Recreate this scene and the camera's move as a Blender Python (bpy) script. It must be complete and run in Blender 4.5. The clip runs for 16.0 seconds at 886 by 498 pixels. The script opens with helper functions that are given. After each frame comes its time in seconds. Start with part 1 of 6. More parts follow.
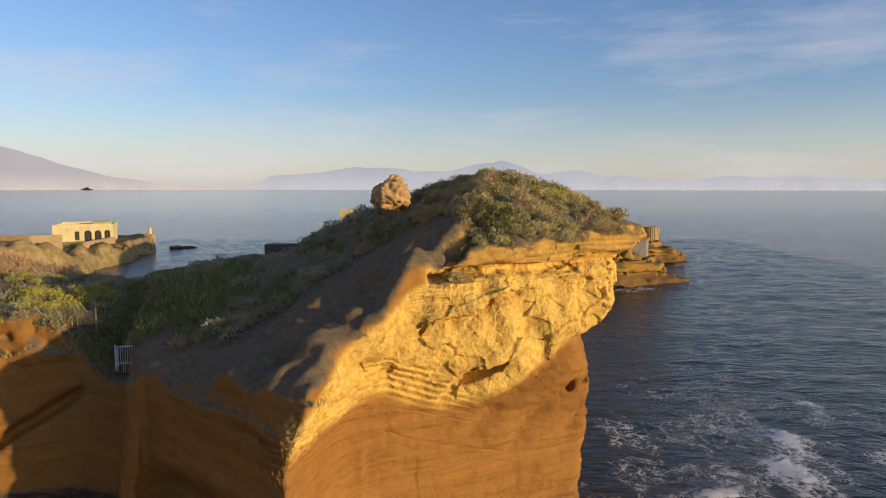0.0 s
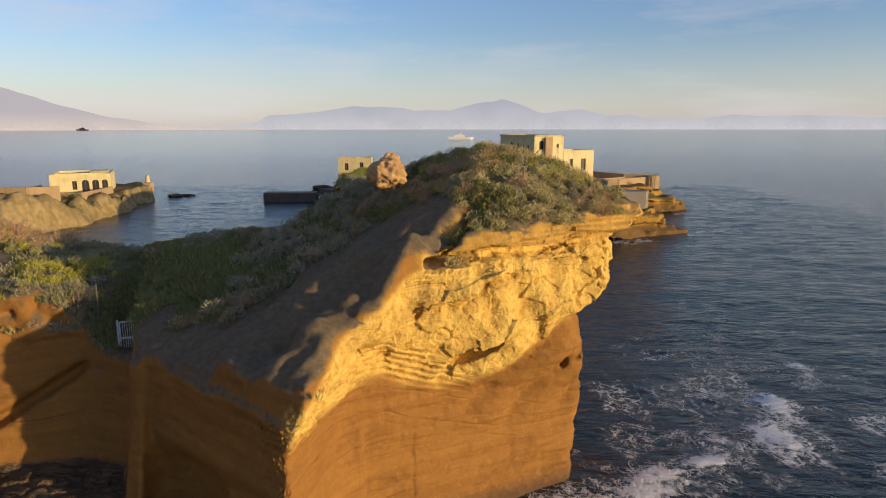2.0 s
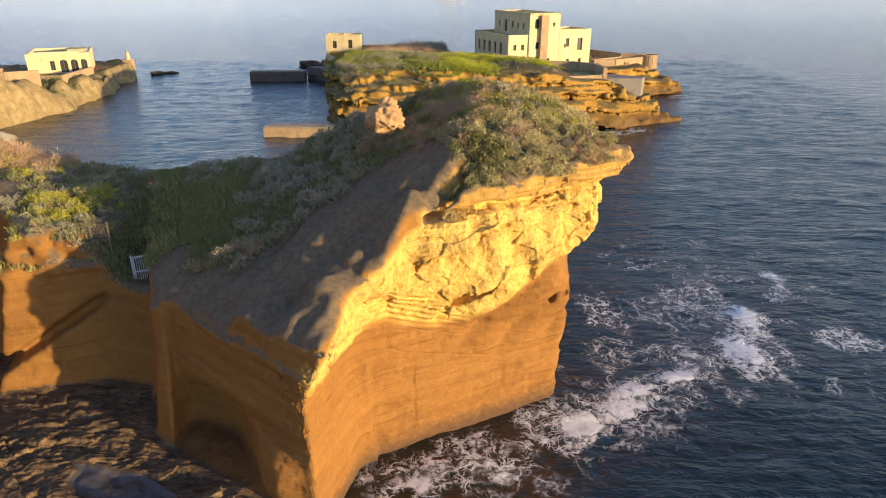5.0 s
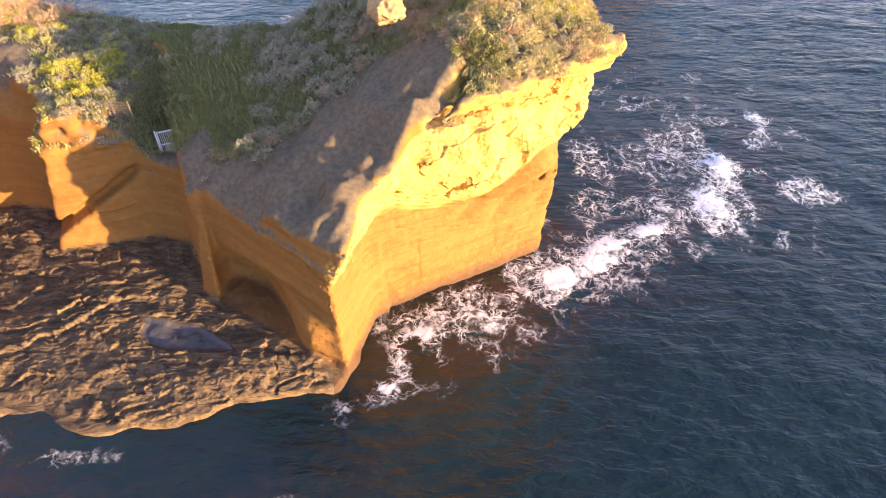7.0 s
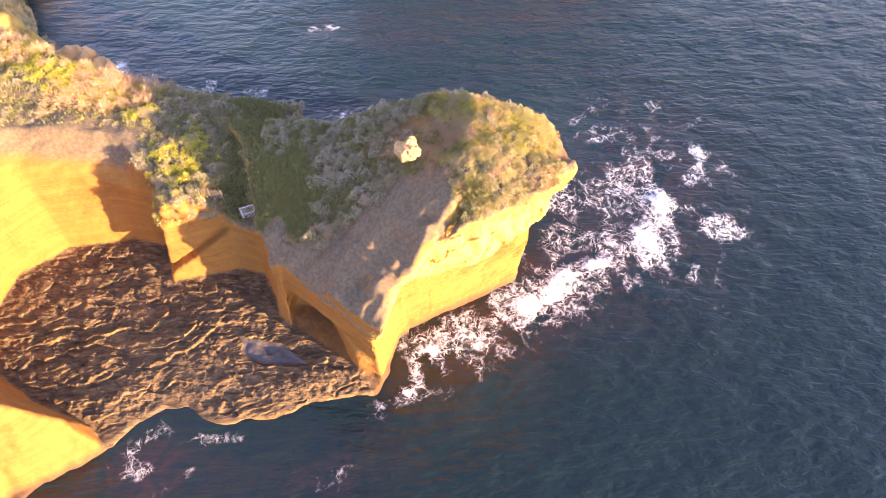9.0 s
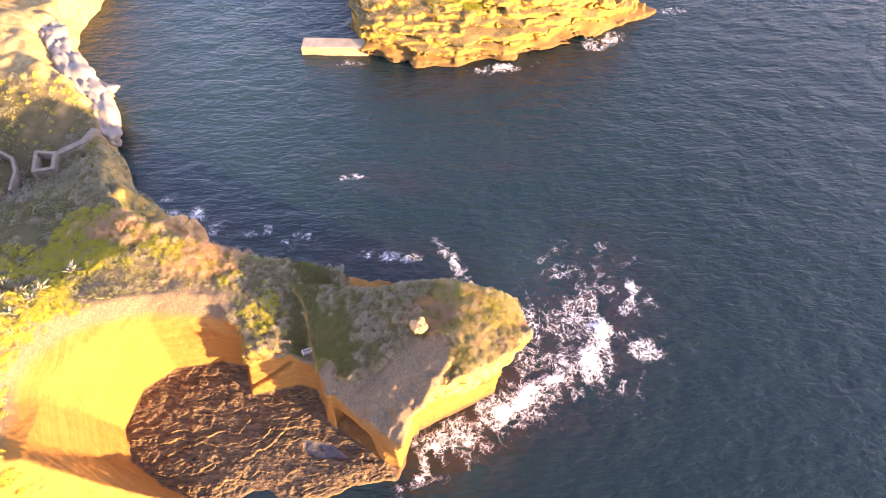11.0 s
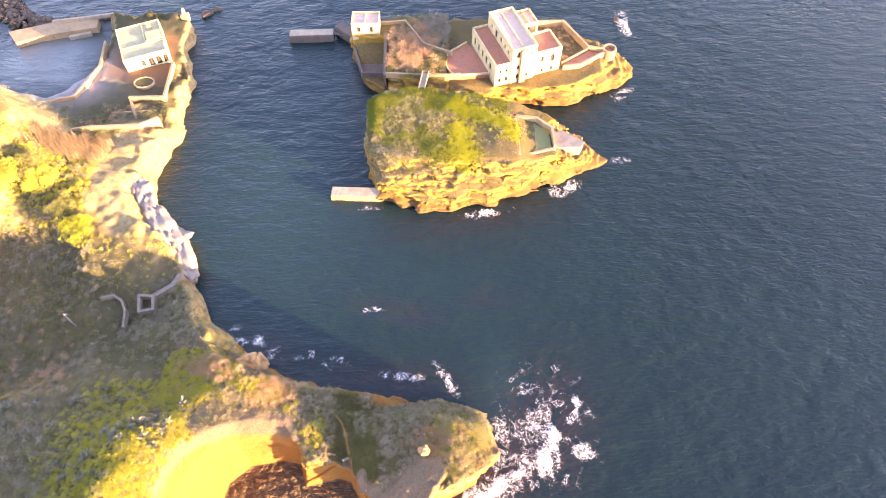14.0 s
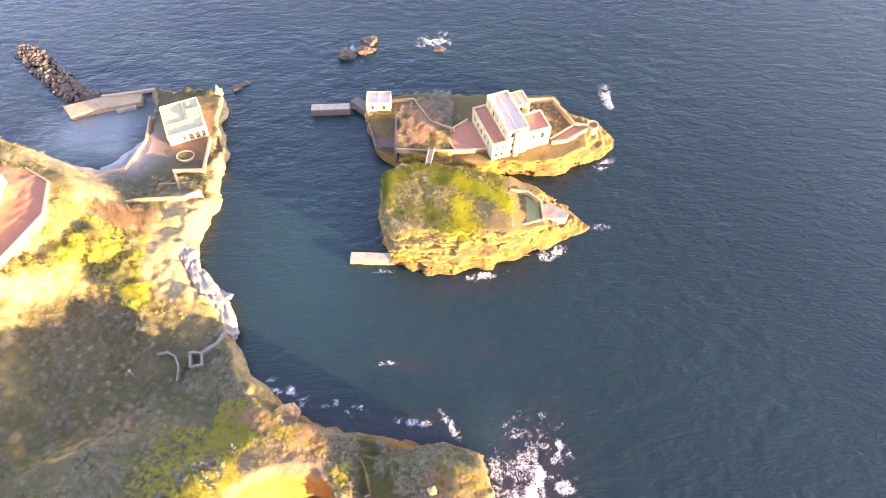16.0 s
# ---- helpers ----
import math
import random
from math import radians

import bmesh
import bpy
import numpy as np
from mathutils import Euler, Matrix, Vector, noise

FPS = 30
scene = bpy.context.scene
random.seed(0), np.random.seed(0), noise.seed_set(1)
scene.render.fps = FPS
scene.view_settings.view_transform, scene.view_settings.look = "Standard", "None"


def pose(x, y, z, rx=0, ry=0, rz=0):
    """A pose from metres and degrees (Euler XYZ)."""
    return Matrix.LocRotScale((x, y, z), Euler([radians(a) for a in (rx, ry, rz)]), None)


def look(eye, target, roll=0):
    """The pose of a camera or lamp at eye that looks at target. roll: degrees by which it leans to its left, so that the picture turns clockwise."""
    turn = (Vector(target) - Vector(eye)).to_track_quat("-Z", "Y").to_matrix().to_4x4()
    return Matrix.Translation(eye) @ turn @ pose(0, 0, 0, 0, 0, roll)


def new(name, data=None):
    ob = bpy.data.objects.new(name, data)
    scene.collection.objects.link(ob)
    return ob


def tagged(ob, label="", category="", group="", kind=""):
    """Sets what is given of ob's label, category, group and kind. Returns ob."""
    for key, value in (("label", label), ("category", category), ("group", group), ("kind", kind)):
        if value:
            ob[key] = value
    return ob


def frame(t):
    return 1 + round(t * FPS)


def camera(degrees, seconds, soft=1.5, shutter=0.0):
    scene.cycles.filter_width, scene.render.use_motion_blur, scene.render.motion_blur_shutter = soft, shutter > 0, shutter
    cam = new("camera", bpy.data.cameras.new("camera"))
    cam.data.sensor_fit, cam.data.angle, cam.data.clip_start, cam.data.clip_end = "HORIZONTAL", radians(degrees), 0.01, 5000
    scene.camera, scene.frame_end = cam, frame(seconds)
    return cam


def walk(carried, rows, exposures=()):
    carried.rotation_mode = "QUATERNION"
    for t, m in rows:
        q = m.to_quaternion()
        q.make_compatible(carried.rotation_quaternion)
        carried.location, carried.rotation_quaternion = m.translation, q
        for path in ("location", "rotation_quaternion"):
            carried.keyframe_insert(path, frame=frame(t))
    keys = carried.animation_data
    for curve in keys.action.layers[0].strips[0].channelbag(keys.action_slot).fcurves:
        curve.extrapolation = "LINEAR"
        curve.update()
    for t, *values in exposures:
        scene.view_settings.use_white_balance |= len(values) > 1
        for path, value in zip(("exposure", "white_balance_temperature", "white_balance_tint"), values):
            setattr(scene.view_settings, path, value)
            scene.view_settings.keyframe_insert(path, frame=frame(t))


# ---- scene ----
cam = camera(69.5, 16.0, 1.0)
# seconds, x, y, z, yaw, pitch, roll
ROWS = [
    (0, -0.00, -0.02, 17.61, -0.00, -5.52, -0.04),
    (0.5, 0.01, -0.06, 18.15, -0.03, -6.87, -0.06),
    (1, 0.10, 0.01, 18.69, 0.00, -8.21, -0.02),
    (1.5, 0.18, 0.09, 19.20, -0.00, -9.50, 0.00),
    (2, 0.21, 0.17, 19.68, 0.01, -10.85, 0.06),
    (2.5, 0.25, 0.18, 20.19, 0.05, -12.19, 0.06),
    (3, 0.16, 0.05, 20.67, 0.04, -13.51, 0.10),
    (3.5, 0.08, -0.04, 21.17, -0.17, -14.85, 0.06),
    (4.2, -0.02, -0.16, 21.88, -0.47, -16.75, 0.00),
    (4.5, -0.07, -0.21, 22.20, -0.59, -17.70, -0.02),
    (4.8, -0.11, -0.27, 23.40, -0.72, -20.70, -0.05),
    (5.2, -0.17, -0.34, 25.05, -0.89, -24.90, -0.08),
    (5.5, -0.22, -0.39, 26.26, -1.01, -28.07, -0.10),
    (6, -0.26, -0.48, 28.34, -1.04, -33.28, -0.14),
    (6.5, -0.24, -0.47, 30.35, -1.01, -38.45, -0.14),
    (7, -0.23, -0.32, 32.48, -0.86, -43.87, -0.13),
    (7.5, -0.42, -0.08, 34.25, -0.82, -48.75, -0.13),
    (7.63, -0.45, 0.03, 34.85, -0.77, -50.30, -0.11),
    (7.7, -0.46, 0.09, 35.70, -0.74, -53.00, -0.10),
    (7.8, -0.49, 0.17, 37.30, -0.70, -56.10, -0.08),
    (8, -0.53, 0.33, 40.41, -0.62, -56.34, -0.05),
    (8.5, -0.27, 0.17, 48.23, -0.42, -56.49, 0.04),
    (9, -0.19, 0.08, 55.82, -0.21, -56.40, -0.09),
    (9.5, -0.15, -0.04, 63.52, -0.20, -56.35, 0.08),
    (10, 0.10, 0.03, 71.59, -0.23, -56.42, 0.16),
    (12.5, 0.15, 1.11, 111.04, -0.11, -56.79, 0.07),
    (13, 0.19, 1.77, 119.18, -0.18, -56.94, -0.04),
    (13.5, 0.36, 2.18, 127.20, -0.16, -56.96, -0.03),
    (14, 0.36, 2.47, 134.96, -0.24, -56.89, -0.06),
    (14.5, 0.01, 2.23, 142.98, -0.18, -57.00, 0.03),
    (15, -0.23, 2.10, 150.76, -0.15, -56.93, 0.05),
    (15.5, -0.37, 2.07, 158.86, -0.20, -56.86, -0.03),
    (16, -0.44, 1.98, 166.40, -0.14, -56.66, 0.02),
]
walk(cam, [(t, pose(x, y, z, 90 + p, r, a)) for t, x, y, z, a, p, r in ROWS],
     [(0, 0.0, 6250, 12), (3, 0.02, 6250, 12), (5.3, 0.95, 6150, 14), (7, 1.98, 6450, 25), (8.5, 2.5, 6750, 33), (10, 2.70, 7350, 37), (12.5, 2.87, 7550, 37), (16, 3.15, 7450, 33)])

# ---- light ----
SUN_AZ = math.atan2(0.857, -0.515)      # clockwise from +y, the sun stands behind and to the side of the first view
SUN_EL = radians(6.5)
world = bpy.data.worlds.new("world")
scene.world = world
world.use_nodes = True
wn, wl = world.node_tree.nodes, world.node_tree.links
wn.clear()
w_out = wn.new("ShaderNodeOutputWorld")
w_bg = wn.new("ShaderNodeBackground")
w_sky = wn.new("ShaderNodeTexSky")
w_sky.sky_type = "NISHITA"
w_sky.sun_disc = False
w_sky.sun_elevation = SUN_EL
w_sky.sun_rotation = SUN_AZ
w_sky.air_density, w_sky.dust_density, w_sky.ozone_density = 1.0, 0.6, 2.6
w_bg.inputs["Strength"].default_value = 0.15
w_tint = wn.new("ShaderNodeMix")
w_tint.data_type, w_tint.blend_type = "RGBA", "MULTIPLY"
w_tint.inputs[0].default_value = 1.0
w_tint.inputs[7].default_value = (1.18, 1.08, 1.24, 1.0)
# thin high cloud
w_co = wn.new("ShaderNodeTexCoord")
w_map = wn.new("ShaderNodeMapping")
w_map.inputs["Scale"].default_value = (1.6, 1.6, 9.0)
w_cloud = wn.new("ShaderNodeTexNoise")
w_cloud.inputs["Scale"].default_value, w_cloud.inputs["Detail"].default_value, w_cloud.inputs["Roughness"].default_value = 1.7, 7.0, 0.6
w_range = wn.new("ShaderNodeMapRange")
for i, v in enumerate((0.48, 0.72, 0.0, 0.45)):
    w_range.inputs[i + 1].default_value = v
w_mix = wn.new("ShaderNodeMix")
w_mix.data_type = "RGBA"
w_mix.inputs[7].default_value = (4.6, 4.3, 4.3, 1.0)
wl.new(w_co.outputs["Generated"], w_map.inputs["Vector"])
wl.new(w_map.outputs[0], w_cloud.inputs["Vector"])
wl.new(w_cloud.outputs["Fac"], w_range.inputs[0])
wl.new(w_range.outputs[0], w_mix.inputs[0])
w_high = wn.new("ShaderNodeMapRange")
w_high.interpolation_type = "SMOOTHSTEP"
for i, v in enumerate((0.18, 0.70, 1.20, 1.10)):
    w_high.inputs[i + 1].default_value = v
w_fade = wn.new("ShaderNodeVectorMath")
w_fade.operation = "SCALE"
wl.new(w_sky.outputs[0], w_fade.inputs[0])
wl.new(w_high.outputs[0], w_fade.inputs["Scale"])
wl.new(w_fade.outputs[0], w_tint.inputs[6])
wl.new(w_tint.outputs[2], w_mix.inputs[6])
# bright air low over the water
w_sep = wn.new("ShaderNodeSeparateXYZ")
w_low = wn.new("ShaderNodeMapRange")
w_low.interpolation_type = "SMOOTHSTEP"
for i, v in enumerate((-0.02, 0.15, 0.48, 0.0)):
    w_low.inputs[i + 1].default_value = v
w_haze = wn.new("ShaderNodeMix")
w_haze.data_type = "RGBA"
w_haze.inputs[7].default_value = (5.5, 5.4, 5.5, 1.0)
wl.new(w_co.outputs["Generated"], w_sep.inputs[0])
wl.new(w_sep.outputs[2], w_low.inputs[0])
wl.new(w_sep.outputs[2], w_high.inputs[0])
wl.new(w_low.outputs[0], w_haze.inputs[0])
wl.new(w_mix.outputs[2], w_haze.inputs[6])
wl.new(w_haze.outputs[2], w_bg.inputs["Color"])
wl.new(w_bg.outputs[0], w_out.inputs["Surface"])

sun_data = bpy.data.lights.new("sun", "SUN")
sun_data.energy, sun_data.angle, sun_data.color = 4.55, radians(0.6), (1.0, 0.74, 0.38)
sun = new("sun", sun_data)
sun_way = Vector((math.sin(SUN_AZ) * math.cos(SUN_EL), math.cos(SUN_AZ) * math.cos(SUN_EL), math.sin(SUN_EL)))
sun.matrix_world = look(sun_way * 300, (0, 0, 0))


# ---- materials ----
class Mat:
    """A small builder of node materials."""

    def __init__(self, name, rough=0.85, spec=0.3):
        self.m = bpy.data.materials.new(name)
        self.m.use_nodes = True
        self.t = self.m.node_tree
        self.bsdf = self.t.nodes["Principled BSDF"]
        self.bsdf.inputs["Roughness"].default_value = rough
        self.bsdf.inputs["Specular IOR Level"].default_value = spec
        self.co = self.t.nodes.new("ShaderNodeTexCoord").outputs["Object"]
        self.height = None

    def n(self, kind, **values):
        node = self.t.nodes.new(kind)
        for k, v in values.items():
            node.inputs[k].default_value = v
        return node

    def link(self, a, b):
        self.t.links.new(a, b)

    def mapped(self, sx=1.0, sy=1.0, sz=1.0):
        node = self.n("ShaderNodeMapping")
        node.inputs["Scale"].default_value = (sx, sy, sz)
        self.link(self.co, node.inputs["Vector"])
        return node.outputs[0]

    def noise(self, scale, detail=4.0, rough=0.55, vec=None, distort=0.0):
        node = self.n("ShaderNodeTexNoise", Scale=scale, Detail=detail, Roughness=rough, Distortion=distort)
        self.link(vec or self.co, node.inputs["Vector"])
        return node.outputs["Fac"]

    def cells(self, scale, vec=None):
        node = self.n("ShaderNodeTexVoronoi", Scale=scale)
        self.link(vec or self.co, node.inputs["Vector"])
        return node.outputs["Distance"]

    def ramp(self, fac, lo, hi, a=0.0, b=1.0):
        node = self.n("ShaderNodeMapRange")
        node.clamp = True
        for i, v in enumerate((lo, hi, a, b)):
            node.inputs[i + 1].default_value = v
        self.link(fac, node.inputs[0])
        return node.outputs[0]

    def math(self, op, a, b=0.5):
        node = self.n("ShaderNodeMath")
        node.operation = op
        for i, v in enumerate((a, b)):
            if isinstance(v, (int, float)):
                node.inputs[i].default_value = v
            else:
                self.link(v, node.inputs[i])
        return node.outputs[0]

    def mix(self, fac, a, b):
        node = self.n("ShaderNodeMix")
        node.data_type = "RGBA"
        for i, v in ((0, fac), (6, a), (7, b)):
            if isinstance(v, (int, float)):
                node.inputs[i].default_value = v
            elif isinstance(v, tuple):
                node.inputs[i].default_value = (*v, 1.0)
            else:
                self.link(v, node.inputs[i])
        return node.outputs[2]

    def attr(self, name):
        node = self.n("ShaderNodeAttribute")
        node.attribute_name = name
        return node.outputs["Fac"]

    def island(self):
        return self.n("ShaderNodeNewGeometry").outputs["Random Per Island"]

    def rand(self):
        return self.n("ShaderNodeObjectInfo").outputs["Random"]

    def up(self):
        node = self.n("ShaderNodeSeparateXYZ")
        self.link(self.n("ShaderNodeNewGeometry").outputs["Normal"], node.inputs[0])
        return node.outputs[2]

    def level(self):
        node = self.n("ShaderNodeSeparateXYZ")
        self.link(self.co, node.inputs[0])
        return node.outputs[2]

    def done(self, color, bump=None, strength=0.5, dist=0.1, rough=None):
        if isinstance(color, tuple):
            self.bsdf.inputs["Base Color"].default_value = (*color, 1.0)
        else:
            self.link(color, self.bsdf.inputs["Base Color"])
        if rough is not None:
            self.link(rough, self.bsdf.inputs["Roughness"])
        if bump is not None:
            node = self.n("ShaderNodeBump", Strength=strength, Distance=dist)
            self.link(bump, node.inputs["Height"])
            self.link(node.outputs[0], self.bsdf.inputs["Normal"])
        return self.m


def rock_material(name, pale, deep, earth, wet=(0.10, 0.06, 0.035), strata=3.0, fine=1.0, tide=(0.6, 1.5, 0.9)):
    """Layered tuff: thin tilted beds, stained patches, earth on its flatter tops and a dark wet foot."""
    k = Mat(name, 0.92, 0.15)
    warp = k.noise(0.12, 3.0)
    tilt = k.n("ShaderNodeVectorMath")
    tilt.operation = "DOT_PRODUCT"
    k.link(k.co, tilt.inputs[0])
    tilt.inputs[1].default_value = (-0.03, -0.02, 1.0)
    layer = k.math("ADD", tilt.outputs["Value"], k.math("MULTIPLY", warp, 1.6))
    vec = k.n("ShaderNodeCombineXYZ")
    k.link(k.math("MULTIPLY", layer, strata * 0.32), vec.inputs[2])
    bands = k.noise(1.0, 5.0, 0.7, vec.outputs[0])
    big = k.noise(0.35, 5.0, 0.6, distort=0.6)
    grain = k.noise(3.2 * fine, 6.0, 0.65)
    speck = k.noise(14.0 * fine, 3.0, 0.6)
    c = k.mix(k.ramp(bands, 0.28, 0.70, 0.15, 1.0), deep, pale)
    c = k.mix(k.math("MULTIPLY", k.attr("bed"), k.ramp(big, 0.3, 0.62, 1.0, 0.7)), c, k.mix(k.ramp(grain, 0.38, 0.62), (0.58, 0.36, 0.075), (0.86, 0.60, 0.16)))
    c = k.mix(k.ramp(big, 0.50, 0.72, 0.0, 0.3), c, tuple(0.62 * v for v in deep))
    c = k.mix(k.ramp(grain, 0.52, 0.72, 0.0, 0.45), c, tuple(min(1, 1.18 * v) for v in pale))
    c = k.mix(k.ramp(speck, 0.60, 0.75, 0.0, 0.35), c, tuple(0.45 * v for v in deep))
    crack = k.ramp(k.math("ABSOLUTE", k.math("SUBTRACT", bands, 0.5)), 0.0, 0.006, 0.5, 0.0)
    crack = k.math("MULTIPLY", crack, k.ramp(k.noise(0.23, 3.0), 0.55, 0.66))
    c = k.mix(crack, c, tuple(0.35 * v for v in deep))
    soil = k.math("MULTIPLY", k.attr("soil"), k.ramp(k.math("ADD", grain, k.math("MULTIPLY", big, 0.6)), 0.80, 1.05, 1.0, 0.9))
    c = k.mix(soil, c, k.mix(k.ramp(grain, 0.38, 0.64), tuple(0.60 * v for v in earth), k.mix(k.ramp(speck, 0.35, 0.7), tuple(0.8 * v for v in earth), earth)))
    foot = k.ramp(k.math("ADD", k.level(), k.math("MULTIPLY", grain, 0.9)), tide[0], tide[1], tide[2], 0.0)
    c = k.mix(foot, c, wet)
    lobes = k.math("ABSOLUTE", k.math("SUBTRACT", k.noise(1.15 * fine, 5.0, 0.62), 0.5))
    fissure = k.math("ABSOLUTE", k.math("SUBTRACT", k.noise(2.6 * fine, 3.0, 0.55, k.mapped(0.6, 0.6, 1.3)), 0.5))
    h = k.math("ADD", k.math("MULTIPLY", k.math("ADD", k.math("MULTIPLY", lobes, 1.9), k.math("MULTIPLY", fissure, 0.4)), k.ramp(k.attr("bed"), 0.0, 1.0, 0.25, 1.0)), k.math("MULTIPLY", k.math("ADD", grain, speck), 0.22))
    h = k.math("ADD", k.math("MULTIPLY", crack, -0.4), h)
    return k.done(c, h, 0.55, 0.26 / fine)


M_TUFF = rock_material("tuff", (0.35, 0.172, 0.042), (0.20, 0.088, 0.024), (0.22, 0.165, 0.10))
M_TUFF_FAR = rock_material("tuff_islet", (0.47, 0.285, 0.055), (0.25, 0.125, 0.028), (0.19, 0.145, 0.06), strata=2.0, fine=0.7, tide=(1.4, 3.6, 0.75))


def ledge_material():
    k = Mat("wave_cut_rock", 0.7, 0.35)
    big = k.noise(0.30, 5.0, 0.6, distort=1.0)
    grain = k.noise(2.2, 6.0, 0.65)
    streak = k.noise(1.2, 5.0, 0.6, k.mapped(0.5, 1.7, 1.0), 1.2)
    c = k.mix(k.ramp(streak, 0.40, 0.62), (0.080, 0.052, 0.028), (0.20, 0.128, 0.062))
    c = k.mix(k.ramp(big, 0.55, 0.72, 0.0, 0.8), c, (0.23, 0.145, 0.068))
    c = k.mix(k.ramp(grain, 0.58, 0.75, 0.0, 0.5), c, (0.05, 0.033, 0.022))
    # steep step faces: tuff yellow, with their sunlit look put into the colour
    c = k.mix(k.math("MULTIPLY", k.ramp(k.up(), 0.74, 0.42), k.ramp(streak, 0.38, 0.58, 0.05, 0.7)), c, (0.30, 0.18, 0.065))
    dark_shelf = k.attr("dark_shelf")
    # flat smooth shelf: its shade is painted in as dark grey
    c = k.mix(dark_shelf, c, (0.085, 0.076, 0.070))
    h = k.math("ADD", k.math("MULTIPLY", streak, 0.8), k.math("MULTIPLY", grain, 0.5))
    for at in (0.40, 0.47, 0.53, 0.60):
        h = k.math("ADD", h, k.ramp(streak, at, at + 0.012, 0.0, 0.55))
    h = k.math("MULTIPLY", h, k.ramp(dark_shelf, 0.0, 0.6, 1.0, 0.03))
    return k.done(c, h, 0.85, 0.20, k.ramp(dark_shelf, 0.3, 0.8, 0.75, 0.25))


M_LEDGE = ledge_material()


def ground_material():
    k = Mat("scrub_ground", 0.95, 0.1)
    big = k.noise(0.09, 4.0, 0.6)
    mid = k.noise(0.6, 5.0, 0.6)
    fine = k.noise(5.0, 4.0, 0.7)
    place = k.n("ShaderNodeSeparateXYZ")
    k.link(k.co, place.inputs[0])
    north = place.outputs[1]
    c = k.mix(k.ramp(big, 0.40, 0.60), (0.075, 0.072, 0.032), (0.125, 0.105, 0.055))
    c = k.mix(k.ramp(mid, 0.50, 0.66), c, (0.085, 0.080, 0.036))
    c = k.mix(k.ramp(fine, 0.48, 0.70, 0.0, 0.6), c, (0.15, 0.13, 0.065))
    c = k.mix(k.attr("bare"), c, k.mix(k.ramp(mid, 0.4, 0.62), k.mix(k.ramp(north, 62.0, 76.0), (0.38, 0.23, 0.06), (0.27, 0.195, 0.085)), k.mix(k.ramp(north, 62.0, 76.0), (0.52, 0.34, 0.09), (0.41, 0.305, 0.145))))
    c = k.mix(k.attr("sand"), c, k.mix(k.ramp(fine, 0.3, 0.7), (0.36, 0.33, 0.30), (0.46, 0.42, 0.38)))
    c = k.mix(k.attr("brick"), c, k.mix(k.ramp(fine, 0.3, 0.7), (0.30, 0.13, 0.075), (0.42, 0.20, 0.12)))
    return k.done(c, k.math("ADD", mid, fine), 0.6, 0.3)


M_GROUND = ground_material()


